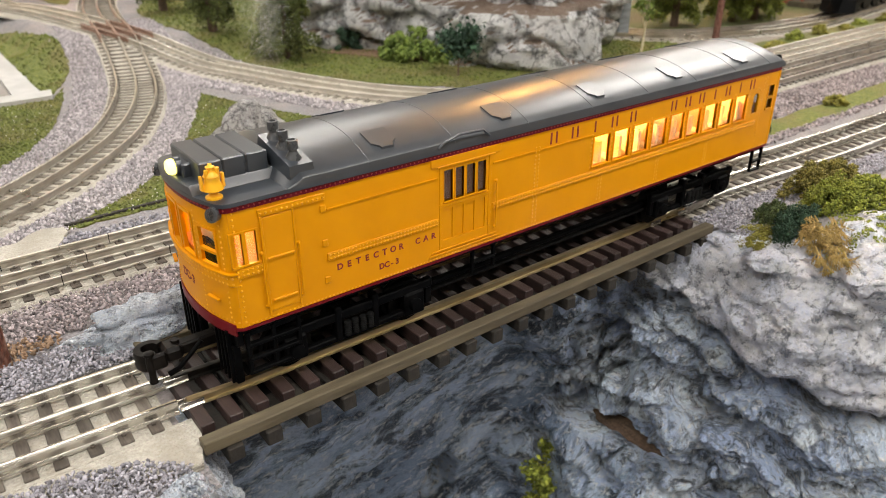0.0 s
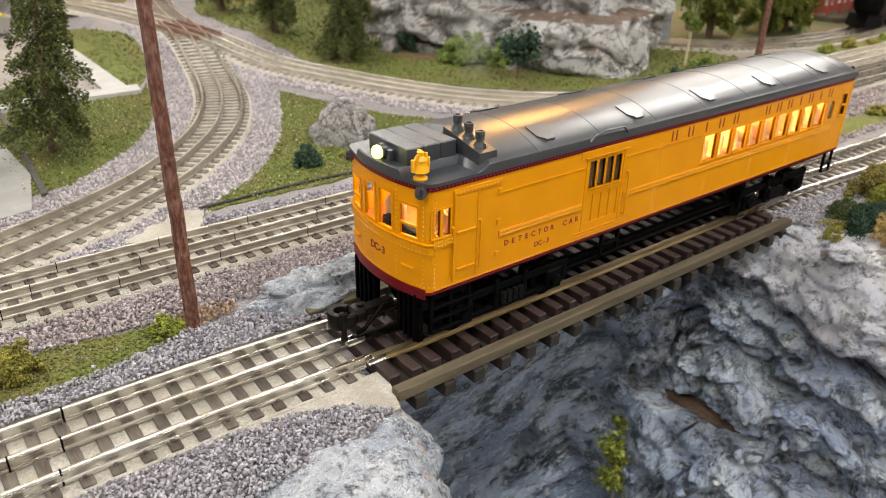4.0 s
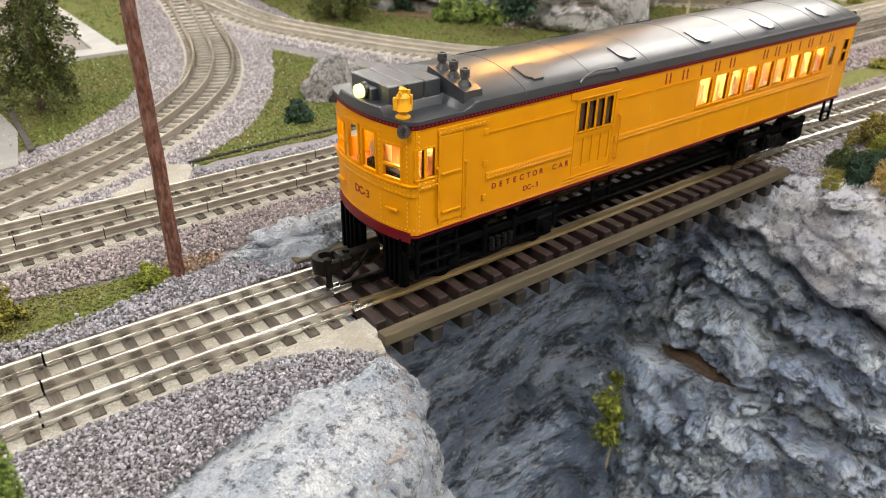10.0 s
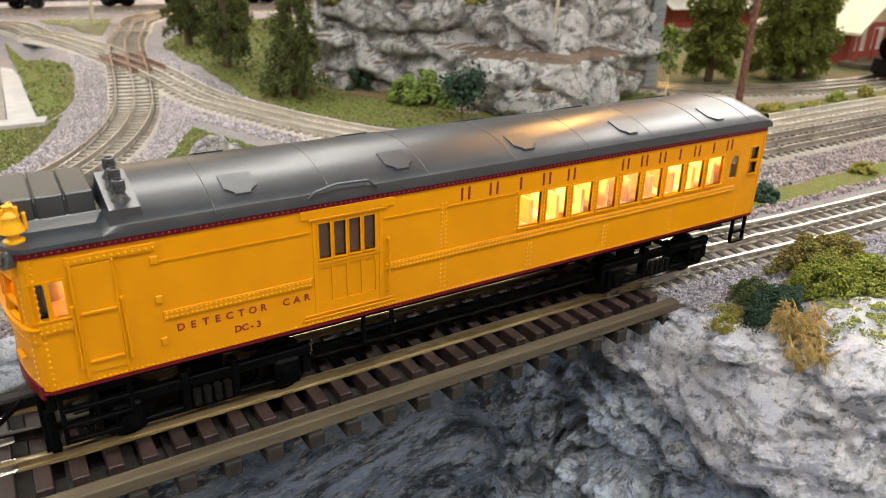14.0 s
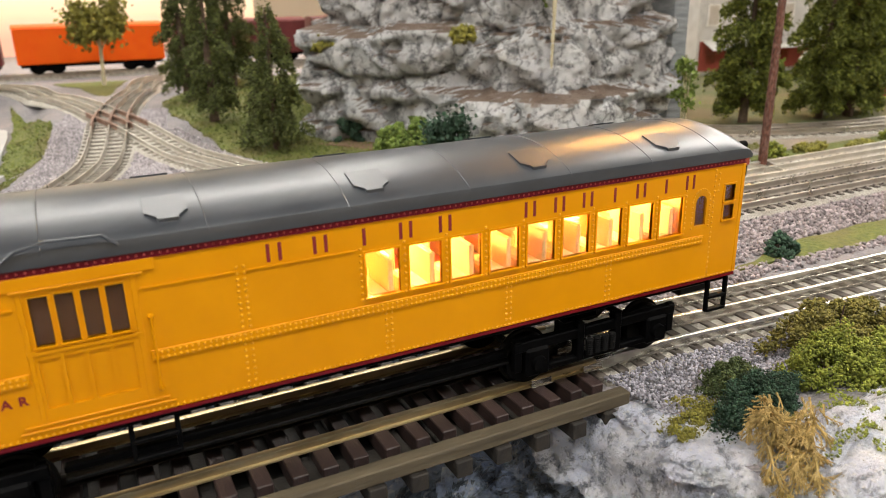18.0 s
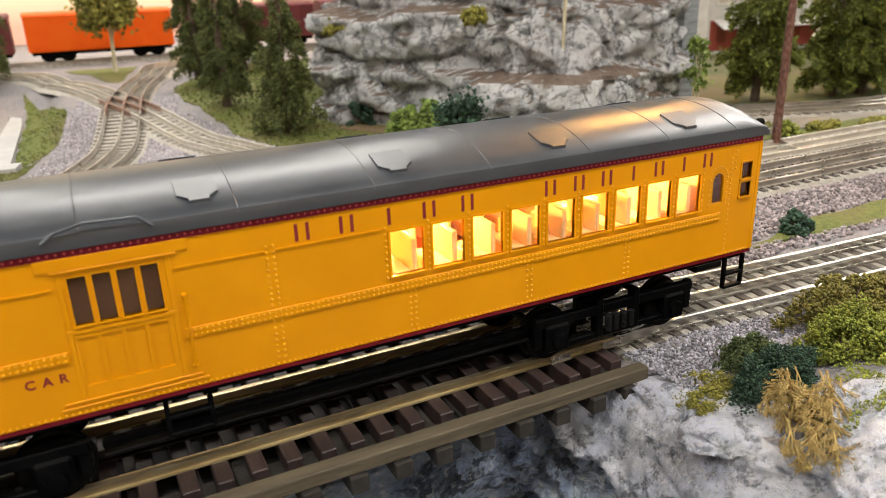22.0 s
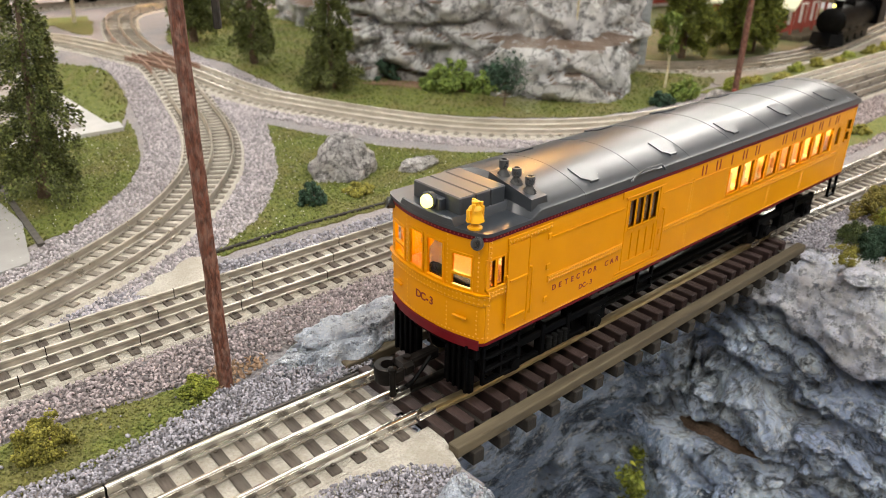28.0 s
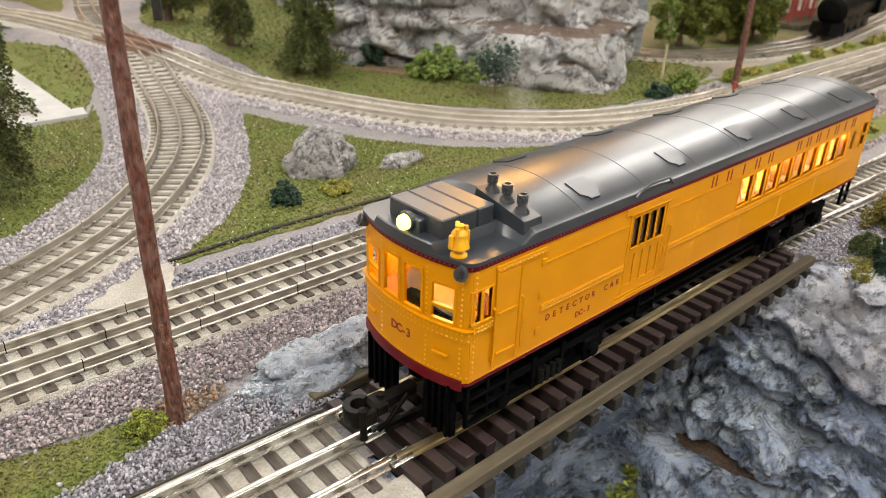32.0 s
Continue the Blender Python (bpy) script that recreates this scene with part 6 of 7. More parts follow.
BANK_W = [(-0.34, 0.104), (0.30, 0.104), (0.30, 0.056), (0.05, 0.060), (0.0, 0.072), (-0.045, 0.070), (-0.075, 0.075), (-0.124, 0.081), (-0.34, 0.086)]
BANK_E = [(0.287, -0.0235), (0.33, -0.0242), (0.38, -0.028), (0.44, -0.0325), (0.60, -0.041), (0.60, -0.052), (0.36, -0.056), (0.315, -0.066), (0.289, -0.056)]
SHOULDER = [(0.29, 0.027), (0.9, 0.027), (0.9, 0.036), (0.52, 0.036), (0.42, 0.042), (0.5, 0.06), (0.9, 0.063), (0.9, 0.103), (0.29, 0.103)]


def beside(pts, w0, w1):
    """The strip beside a track, from w0 to w1 off its middle."""
    line = curve_points(pts, 0.015)
    a, b = [], []
    for i, p in enumerate(line):
        d = (line[min(i + 1, len(line) - 1)] - line[max(i - 1, 0)]).normalized()
        n = Vector((-d.y, d.x, 0))
        a.append((p.x + n.x * w0, p.y + n.y * w0)), b.append((p.x + n.x * w1, p.y + n.y * w1))
    return a + b[::-1]


CURVE_NEAR = [p for p in T_CURVE if -0.2 < p[0] < 0.18]
BACK_NEAR = [p for p in T_BACK if 0.18 < p[0] < 0.7 and p[1] < 0.8]
WEDGE = wavy([(-0.052, 0.168), (-0.032, 0.181), (-0.010, 0.192), (-0.001, 0.189), (-0.006, 0.168), (-0.016, 0.1575), (-0.042, 0.1575)], 0.003, 0.004, 13)
slab("sand_wedge", WEDGE, -0.0068, SAND, "bare cream sand between two tracks", 0.004, "sand")
for poly, pitch, size, mat, label in (
        (NEAR_W, 0.00112, 0.00076, STONE_GREY, "loose lilac-grey gravel beside the rails"), (BAND_W, 0.00112, 0.00076, STONE_GREY, "loose lilac-grey gravel band beside the rails"),
        (BANK_W, 0.00135, 0.00086, STONE_PINK, "loose pinkish-grey ballast stones"), (BANK_E, 0.00112, 0.00074, STONE_GREY, "loose grey gravel beyond the bridge"),
        (SHOULDER, 0.0024, 0.0013, STONE_PINK, "loose grey gravel between the tracks"),
        (beside(T_MAIN[:1] + [(-0.3, 0.131), (0.4, 0.131)], 0.026, 0.046), 0.0019, 0.00105, STONE_GREY, "grey gravel shoulder of the track"),
        (beside(CURVE_NEAR, -0.056, -0.026), 0.0020, 0.00108, STONE_PALE, "dusty grey gravel shoulder of the curve"), (beside(CURVE_NEAR, 0.026, 0.056), 0.0020, 0.00108, STONE_PALE, "dusty grey gravel shoulder of the curve"),
        (beside(BACK_NEAR, -0.05, -0.026), 0.0030, 0.0015, STONE_PALE, "dusty grey gravel shoulder of the far curve"), (beside(BACK_NEAR, 0.026, 0.04), 0.0032, 0.0015, STONE_PALE, "dusty grey gravel shoulder of the far curve")):
    pts = points_in(poly, pitch, rng)
    for other in (MEADOW, LAWN):
        if mat in (STONE_GREY, STONE_PALE) and len(poly) > 12:
            pts = pts[~inside(pts[:, 0], pts[:, 1], other)]
    pts = pts[~inside(pts[:, 0], pts[:, 1], rim_poly) & ~inside(pts[:, 0], pts[:, 1], WEDGE)]
    pts[:, 2] = ground_height(pts[:, 0], pts[:, 1]) + 0.0004 + 0.0006 * rng.uniform(0, 1, len(pts))
    if poly in (NEAR_W, BAND_W, BANK_E):
        pts[:, 2] += 0.0030 + 0.0012 * np.array([noise.noise(Vector((a * 60, b * 60, 0))) for a, b in pts[:, :2]])
    if poly is BANK_W:
        pts[:, 2] += 0.0015 * np.clip((pts[:, 1] - 0.06) / 0.02, 0, 1)
    tagged(new("gravel", scattered("gravel", pts, size, mat, rng, "ico", 0.62, 0.42)), label, "gravel", "", "stuff")
pts = points_in(VERGE, 0.006, rng, -0.0068, 0.0003)
tagged(new("pebbles", scattered("pebbles", pts[rng.uniform(size=len(pts)) < 0.3], 0.0009, STONE_GREY, rng)), "pale pebbles spilled on the verge", "pebbles", "", "stuff")
CHIPS = [(-0.068, 0.070), (-0.05, 0.077), (-0.028, 0.071), (-0.030, 0.064), (-0.052, 0.058), (-0.062, 0.060)]
pts = points_in(CHIPS, 0.0016, rng, -0.0063, 0.0005)
tagged(new("wood_chips", scattered("wood_chips", pts, 0.0011, CHIP, rng, "ico", 0.3)), "tan bark chips round the pole's foot", "wood chips", "", "stuff")

# sandy apron at the bridge end
apron = [(x * MM, y * MM) for x, y in [(-75, -18), (-4, -19), (-3.5, -26), (-9, -43.5), (-17, -44.5), (-28, -37), (-46, -30)]]
slab("roadbed_apron", wavy(apron, 0.003, 0.0008, 3), -0.0062, SAND, "cream sandy apron at the bridge end", 0.005, "roadbed")
# solid dark strip that stands in for the shadow along the roadbed's edge
setting("roadbed_gap", Shape().sweep([(-0.6, -9.0), (0.6, -9.0), (0.6, -5.2), (-0.6, -5.2)], [(-150, 32.0, 0), (-95, 32.2, 0), (-50, 31.2, 0), (-6, 29.6, 0)]), KERB, "dark strip painted as the shadow line along the roadbed edge", MM, 30, "gap")
kerb_pts = curve_points([(0.0, 0.190), (0.07, 0.193), (0.15, 0.190), (0.27, 0.187), (0.36, 0.184)], 0.01)
setting("garden_edging", Shape().sweep([(-1.4, -8.2), (1.4, -8.2), (1.2, -6.2), (-1.2, -6.2)], [p * 1000 for p in kerb_pts]), TIMBER_DARK, "low dark brown timber edging along the meadow", MM, 30, "edging")

# ---------------------------------------------------------------- car park
slab("pavement", [(-0.7, 0.20), (-0.125, 0.235), (-0.084, 0.245), (-0.072, 0.31), (-0.080, 0.482), (-0.7, 0.482)], -0.0065, LOT_GREY, "grey concrete pavement by the lawn", 0.004, "pavement")
slab("car_park", [(-0.7, 0.515), (-0.078, 0.515), (0.0285, 0.515), (0.0385, 0.76), (0.036, 0.835), (-0.7, 0.835)], -0.0068, ASPHALT, "brown-grey asphalt car park", 0.004, "car park")
slab("kerbstone", [(-0.7, 0.487), (-0.082, 0.487), (0.058, 0.489), (0.062, 0.512), (-0.7, 0.513)], -0.004, PAVING, "raised pale concrete kerb", 0.006, "kerb")
slab("footway", [(0.030, 0.5135), (0.053, 0.5135), (0.0545, 0.74), (0.052, 0.80), (0.040, 0.82)], -0.005, PAVING, "pale concrete footway", 0.005, "footway")
for nm, a, b in (("drain", (-0.062, 0.478), (-0.072, 0.267)), ("drain", (-0.070, 0.74), (-0.064, 0.52))):
    setting(nm, Shape().sweep([(-2.2, -8.0), (2.2, -8.0), (2.0, -5.9), (-2.0, -5.9)], [(a[0] * 1000, a[1] * 1000, 0), (b[0] * 1000, b[1] * 1000, 0)]), KERB, "dark narrow drain channel", MM, 30, "drain")
bin_ = thing("rubbish_skip", "small green metal rubbish skip on the pavement", "skip", at=(-0.1125, 0.331, -0.0065), turn=8)
bin_.matrix_basis = bin_.matrix_basis @ Matrix.Diagonal((0.9, 0.9, 0.82, 1))
part("skip_body", Shape().add([(-20, -13, 0), (14, -13, 0), (14, 13, 0), (-20, 13, 0), (-22, -15, 26), (17, -15, 26), (17, 15, 26), (-22, 15, 26)],
                              [(3, 2, 1, 0), (0, 1, 5, 4), (1, 2, 6, 5), (2, 3, 7, 6), (3, 0, 4, 7)]), GREEN_BIN, bin_)
part("skip_rim", Shape().box(-23.5, 18.5, -16.5, -14.2, 24.5, 27.5, 0.4).box(-23.5, 18.5, 14.2, 16.5, 24.5, 27.5, 0.4).box(16.2, 18.5, -14.2, 14.2, 24.5, 27.5, 0.4), GREEN_BIN, bin_)
part("skip_lid", Shape().box(-22, 16, -14.2, 14.2, 26.2, 27.4, 0.4), BLACK, bin_, "dark lid")
for x in (-14, -4, 6):
    part("skip_rib", Shape().box(x - 1, x + 1, -16.0, -13.4, 3, 24.5, 0.3), GREEN_BIN, bin_)
planter = thing("planter", "round pale stone planter with yellow flowers", "planter", at=(-0.002, 0.872, float(ground_height(-0.002, 0.872))))
planter.matrix_basis = planter.matrix_basis @ Matrix.Diagonal((0.72, 0.72, 0.85, 1))
part("tub", Shape().turned([(18, 0), (23, 2), (25, 22), (26, 24), (23, 24), (22, 20), (1, 20)], 20), PAVING, planter)
fl = np.column_stack([rng.normal(0, 0.009, (160, 2)), rng.uniform(0.020, 0.028, 160)])
part("flowers", scattered("flowers", fl, 0.003, varied(material("yellow_petals", (0.75, 0.50, 0.04), (0.80, 0.62, 0.10), 200, 0.8)), rng, "octa"), STRAW, planter)["kind"] = "stuff"


# ---------------------------------------------------------------- rocks
def boulder(name, x, y, z, rx, ry, rz, mat, label, seed=0, sub=4, rough=0.28):
    bm = bmesh.new()
    bmesh.ops.create_icosphere(bm, subdivisions=sub, radius=1.0)
    off = Vector((seed * 3.7, seed, 0))
    for v in bm.verts:
        p = v.co.copy()
        f1 = noise.voronoi(p * 1.4 + off)[0]
        e = 1 + rough * (0.9 * noise.noise(p * 1.3 + off) + 0.7 * min(1, 2.2 * (f1[1] - f1[0])) - 0.35 + 0.35 * noise.noise(p * 4 + off) + 0.15 * noise.noise(p * 11 + off) + 0.10 * abs(noise.noise(p * 26 + off)))
        q = p * e
        v.co = (q.x * rx, q.y * ry, max(q.z, -0.35) * rz)
    me = bpy.data.meshes.new(name)
    bm.to_mesh(me)
    bm.free()
    me.shade_smooth()
    me.materials.append(mat)
    ob = tagged(new(name, me), label, "rock")
    ob.matrix_basis = pose(x, y, z)
    return ob


boulder("boulder", 0.148, 0.264, -0.005, 0.026, 0.021, 0.027, BOULDER, "large pale grey boulder on the meadow", 1)
boulder("flat_stone", 0.203, 0.238, -0.006, 0.019, 0.009, 0.0075, BOULDER, "low flat grey stone in the grass", 2)
boulder("rock_outcrop", 0.015, 0.057, -0.010, 0.040, 0.020, 0.0145, ROCK_LIGHT, "white-washed rock outcrop behind the bridge end", 3, 6, 0.42)
boulder("rock_hump", 0.345, -0.104, -0.024, 0.064, 0.044, 0.031, ROCK_BROW, "pale rounded rock beneath the bushes", 5, 6, 0.22)
boulder("small_stone", 0.62, 0.215, -0.006, 0.016, 0.008, 0.008, BOULDER, "small grey stone by the far track", 6, 3)

boulder("rock_lump", 0.287, -0.0745, -0.0105, 0.013, 0.012, 0.0050, ROCK_BROW, "small pale rock lump on the bank", 9, 4, 0.3)
boulder("rock_lump", 0.2875, -0.0455, -0.0105, 0.011, 0.008, 0.0042, ROCK_BROW, "small pale rock lump beside the bridge end", 11, 4, 0.3)
LEDGE_SOIL = material("damp_ledge_soil", (0.085, 0.055, 0.035), (0.16, 0.105, 0.07), 500, 0.95, bump=0.0012, bscale=900)
ledge = boulder("soil_ledge", 0.264, -0.026, -0.1515, 0.0072, 0.030, 0.0042, LEDGE_SOIL, "narrow ledge of brown soil on the rock", 7, 4, 0.3)
ledge.matrix_basis = pose(0.2635, -0.018, -0.1515, 0, -14, 4)

SLOPE = wavy([(0.335, 0.76), (0.322, 0.66), (0.325, 0.585), (0.350, 0.515), (0.40, 0.445), (0.43, 0.39), (0.47, 0.36), (0.47, 0.48), (0.41, 0.62), (0.41, 0.76)], 0.012, 0.006, seed=12)
slab("soil_slope", SLOPE, -0.0066, DIRT, "bare reddish-brown soil along the cliff foot", 0.004, "soil")

# the tall cliff
CLIFF = [(0.50, 0.98), (0.455, 0.83), (0.405, 0.69), (0.362, 0.595), (0.352, 0.555), (0.385, 0.50), (0.425, 0.455), (0.442, 0.405), (0.447, 0.350), (0.468, 0.312), (0.515, 0.288), (0.560, 0.290),
         (0.598, 0.312), (0.622, 0.340), (0.660, 0.352), (0.686, 0.370)]
cl = curve_points(CLIFF, 0.003)
NC, KC = len(cl), 150
CV = np.zeros((NC, KC, 3))
for i, p in enumerate(cl):
    d = (cl[min(i + 1, NC - 1)] - cl[max(i - 1, 0)]).normalized()
    out = Vector((d.y, -d.x, 0))
    front = min(1.0, max(0.0, (p.x - 0.43) / 0.02)) * min(1.0, max(0.0, (0.625 - p.x) / 0.02))
    w = noise.noise(Vector((p.x * 14, p.y * 14, 0)))
    for j in range(KC):
        h = -0.012 + 0.40 * (j / (KC - 1))
        z1 = 0.048 + 0.006 * w
        z2 = 0.105 + 0.012 * w
        back = 0.0
        back += (0.006 + 0.034 * front) * min(1, max(0, (h - z1) / 0.006))
        back += (0.028 - 0.008 * front) * min(1, max(0, (h - z2) / 0.007))
        back += 0.012 * min(1, max(0, (h - 0.19 - 0.02 * w) / 0.01)) + 0.08 * max(0, h) * 0.3
        if front < 0.5:
            back -= 0.012 * min(1, max(0, (h - 0.03) / 0.01)) * (0.5 + w)
        q = p - out * back
        q.z = h
        e = 0.017
        big = fractal(q, 3, 9.0)
        r = Vector((q.x * 14, q.y * 14, q.z * 30 + 0.6 * big)) + 0.25 * noise.noise_vector(q * 25)
        dist, cells = noise.voronoi(r)
        plate = noise.noise(cells[0] * 6.7)
        plate2 = noise.noise(noise.voronoi(r * 2.4)[1][0] * 4.9)
        m = e * (0.6 * big + 1.15 * plate + 0.35 * plate2 + 0.6 * min(1.0, 4.0 * (dist[1] - dist[0])) + 0.14 * fractal(q, 3, 60.0, True) - 0.6)
        CV[i, j] = q + out * m
g = np.arange(NC * KC).reshape(NC, KC)
cf = np.stack([g[:-1, :-1], g[1:, :-1], g[1:, 1:], g[:-1, 1:]], axis=-1).reshape(-1, 4)
setting("rock_cliff", array_mesh("rock_cliff", CV.reshape(-1, 3), cf, ROCK_FAR), ROCK_FAR, "tall grey layered plaster cliff with soil ledges", category="rock face")
setting("retaining_wall", Shape().add([(0.684, 0.368, -0.01), (0.70, 0.365, -0.01), (0.735, 0.62, -0.01), (0.715, 0.62, -0.01), (0.684, 0.368, 0.4), (0.70, 0.365, 0.4), (0.735, 0.62, 0.4), (0.715, 0.62, 0.4)],
                                      [(0, 1, 5, 4), (1, 2, 6, 5), (2, 3, 7, 6), (3, 0, 4, 7), (4, 5, 6, 7), (3, 2, 1, 0)]),
        material("grey_stone_courses", (0.17, 0.185, 0.20), (0.25, 0.27, 0.285), 120, 0.85, bump=0.002, bscale=160, stretch=(0.4, 0.4, 2.5)), "grey coursed retaining wall at the cliff's end", 1.0, 0, "wall")


# ---------------------------------------------------------------- plants
def foliage_points(n, rng, rx, ry, rz, hollow=0.45):
    """Points of a bush: many small clumps about a rounded form."""
    k = max(46, n // 90)
    d = rng.normal(size=(k, 3))
    d /= np.linalg.norm(d, axis=1)[:, None]
    lump = np.array([1 + 0.45 * noise.noise(Vector(q) * 2.6 + Vector((rx * 900, ry * 700, 0))) for q in d])[:, None]
    heart = d * lump * (hollow + (0.92 - hollow) * rng.uniform(0, 1, (k, 1)) ** 0.4)
    own = rng.integers(0, k, n)
    e = rng.normal(size=(n, 3))
    e /= np.linalg.norm(e, axis=1)[:, None]
    p = heart[own] + e * (0.21 * rng.uniform(0.25, 1, (n, 1)) ** 0.6) * rng.uniform(0.6, 1.3, (k, 1))[own]
    p[:, 2] = np.abs(p[:, 2]) * 0.9 + 0.05
    return p * np.array([rx, ry, rz])


def bush(name, x, y, z, rx, ry, rz, n, leaf, mat, label, seed):
    rr = np.random.default_rng(seed)
    t = thing(name, label, "bush", at=(x, y, z))
    part("foliage", scattered("foliage", foliage_points(n, rr, rx, ry, rz), leaf, mat, rr, "octa", 0.55, 0.45, 0.5), mat, t)
    st = Shape()
    for k in range(4):
        a = rr.uniform(0, 6.28)
        st.tube((0, 0, -1), (rx * 500 * math.cos(a), ry * 500 * math.sin(a), rz * 600), 0.7, 0.3, 5)
    part("stem", st, BARK, t)
    return t


def leaf_cards(name, centres, dirs, size, mat, rng, width=0.45):
    """Small bent leaves at the centres, pointing along dirs."""
    n = len(centres)
    d = np.asarray(dirs) + rng.normal(0, 0.35, (n, 3))
    d /= np.linalg.norm(d, axis=1)[:, None]
    s = np.cross(d, rng.normal(size=(n, 3)))
    s /= np.linalg.norm(s, axis=1)[:, None]
    u = np.cross(s, d)
    L = size * rng.uniform(0.6, 1.35, (n, 1))
    c = np.asarray(centres)
    v = np.stack([c, c + d * L * 0.5 + s * L * width * 0.5 + u * L * 0.12, c + d * L, c + d * L * 0.5 - s * L * width * 0.5 + u * L * 0.12], axis=1)
    f = (np.arange(n) * 4)[:, None] + np.array([[0, 1, 2, 3]])
    return array_mesh(name, v.reshape(-1, 3), f, mat, False)


def conifer_meshes(h, r, n, seed, leaf, mat=CONIFER, full=1.0):
    rr = np.random.default_rng(seed)
    trunk = Shape().tube((0, 0, -2), (0, 0, h * 980), h * 28, h * 4, 8)
    cs, ds = [], []
    layers = 15
    for k in range(layers):
        zt = 0.10 + 0.88 * k / layers
        rad = r * (1 - zt) ** (0.6 / full) * rr.uniform(0.62, 1.18) + 0.004
        for b in range(int(11 - 5 * zt)):
            a = rr.uniform(0, 6.283)
            reach = rad * rr.uniform(0.55, 1.15)
            m = max(8, int(n * reach / (r * layers * 5.5)))
            t = rr.uniform(0.15, 1, m) ** 0.7
            side = rr.normal(0, 0.13, m) * reach * (1.1 - t * 0.5)
            x = np.cos(a) * t * reach - np.sin(a) * side
            y = np.sin(a) * t * reach + np.cos(a) * side
            z = h * zt + h * 0.05 * (1 - t) - 0.16 * reach * t * t + rr.normal(0, 0.004, m)
            cs.append(np.stack([x, y, z], 1))
            ds.append(np.stack([np.cos(a) * np.ones(m), np.sin(a) * np.ones(m), rr.uniform(-0.7, 0.25, m)], 1))
    crown = leaf_cards("crown", np.concatenate(cs), np.concatenate(ds), leaf, mat, rr, 0.6)
    return trunk.mesh("trunk", BARK), crown


def conifer(x, y, h, meshes, label, turn=0.0, scale=1.0, lean=0.0):
    t = thing("conifer", label, "tree", "conifers on the layout")
    t.matrix_basis = pose(x, y, float(ground_height(x, y)), 0, lean, turn) @ Matrix.Diagonal((scale, scale, scale, 1))
    part("trunk", meshes[0], BARK, t)
    part("crown", meshes[1], None, t)
    return t


CON_A = conifer_meshes(0.20, 0.040, 34000, 21, 0.0029)
CON_B = conifer_meshes(0.26, 0.040, 30000, 22, 0.0036)
YEW = varied(material("olive_green_foliage", (0.085, 0.105, 0.014), (0.20, 0.225, 0.034), 300, 0.85), 0.4, 1.6)
CON_D = conifer_meshes(0.22, 0.046, 32000, 24, 0.0042, YEW, 1.7)
CON_C = conifer_meshes(0.16, 0.040, 26000, 23, 0.0032)
conifer(-0.047, 0.354, 0.19, CON_A, "slender ragged conifer on the lawn", 0, 0.81, 4)
conifer(0.304, 0.515, 0.14, CON_C, "dark conifer at the foot of the cliff", 40, 0.88)
conifer(0.264, 0.622, 0.2, CON_B, "tall dark conifer beside the far track", 80, 0.74)
conifer(0.262, 0.785, 0.2, CON_B, "tall dark conifer behind the crossing", 150, 0.82)
conifer(0.350, 0.93, 0.2, CON_A, "dark conifer behind the crossing", 210, 1.1)
conifer(0.810, 0.378, 0.2, CON_D, "tall dark conifer beside the depot", 20, 0.92)
conifer(0.905, 0.352, 0.2, CON_D, "tall dark conifer beside the depot", 100, 0.85)
conifer(0.948, 0.345, 0.2, CON_D, "bushy conifer beside the depot", 200, 1.0)
conifer(0.985, 0.375, 0.2, CON_D, "bushy conifer beside the depot", 300, 0.85)
conifer(1.42, 0.60, 0.2, CON_D, "tall conifer behind the depot", 300, 1.1)
conifer(0.008, 0.965, 0.2, CON_A, "dark conifer at the far car park", 10, 1.1)
conifer(-0.055, 0.93, 0.2, CON_A, "dark conifer at the far car park", 60, 1.05)
conifer(-0.16, 0.86, 0.2, CON_C, "dark conifer at the far car park", 120, 1.2)


def broadleaf(name, x, y, z, h, r, n, leaf, mat, label, seed, bark=BARK, thin=1.0):
    rr = np.random.default_rng(seed)
    t = thing(name, label, "tree", at=(x, y, z))
    tr = Shape().tube((0, 0, -2), (h * 30, 0, h * 560), h * 24 * thin, h * 15 * thin, 8)
    part("trunk", tr, bark, t)
    cs = []
    for k in range(9):
        a = rr.uniform(0, 6.28)
        tip = np.array([math.cos(a) * r * rr.uniform(0.3, 0.8), math.sin(a) * r * rr.uniform(0.3, 0.8), h * rr.uniform(0.55, 0.98)])
        part("limb", Shape().tube((h * 20, 0, h * (350 + 25 * k)), tuple(tip * 1000), h * 9 * thin, h * 3 * thin, 6), bark, t)
        cs.append(tip + rr.normal(0, r * 0.30, (n // 9, 3)) * np.array([1, 1, 0.8]))
    c = np.concatenate(cs)
    part("crown", leaf_cards("crown", c, rr.normal(size=c.shape), leaf, mat, rr, 0.8), mat, t)
    return t


broadleaf("young_tree", 0.404, 0.337, -0.008, 0.045, 0.020, 1300, 0.0042, DEEP, "small round dark green tree at the cliff foot", 31)
broadleaf("birch_tree", 0.510, 0.336, 0.044, 0.17, 0.020, 230, 0.0065, LEAF, "thin pale birch growing from a rock ledge", 32, BIRCH, 0.5)
broadleaf("sapling", 0.622, 0.282, -0.008, 0.086, 0.012, 420, 0.0044, LEAF, "light green sapling beside the cliff", 33, BIRCH, 0.8)
broadleaf("yellow_green_tree", 0.175, 1.00, 0.020, 0.135, 0.034, 2600, 0.0075, OLIVE, "yellow-green tree on the grass island", 34, BIRCH)
bush("round_bush", 0.392, 0.525, -0.008, 0.026, 0.024, 0.036, 2600, 0.0021, DEEP, "round blue-green bush below the cliff", 41)
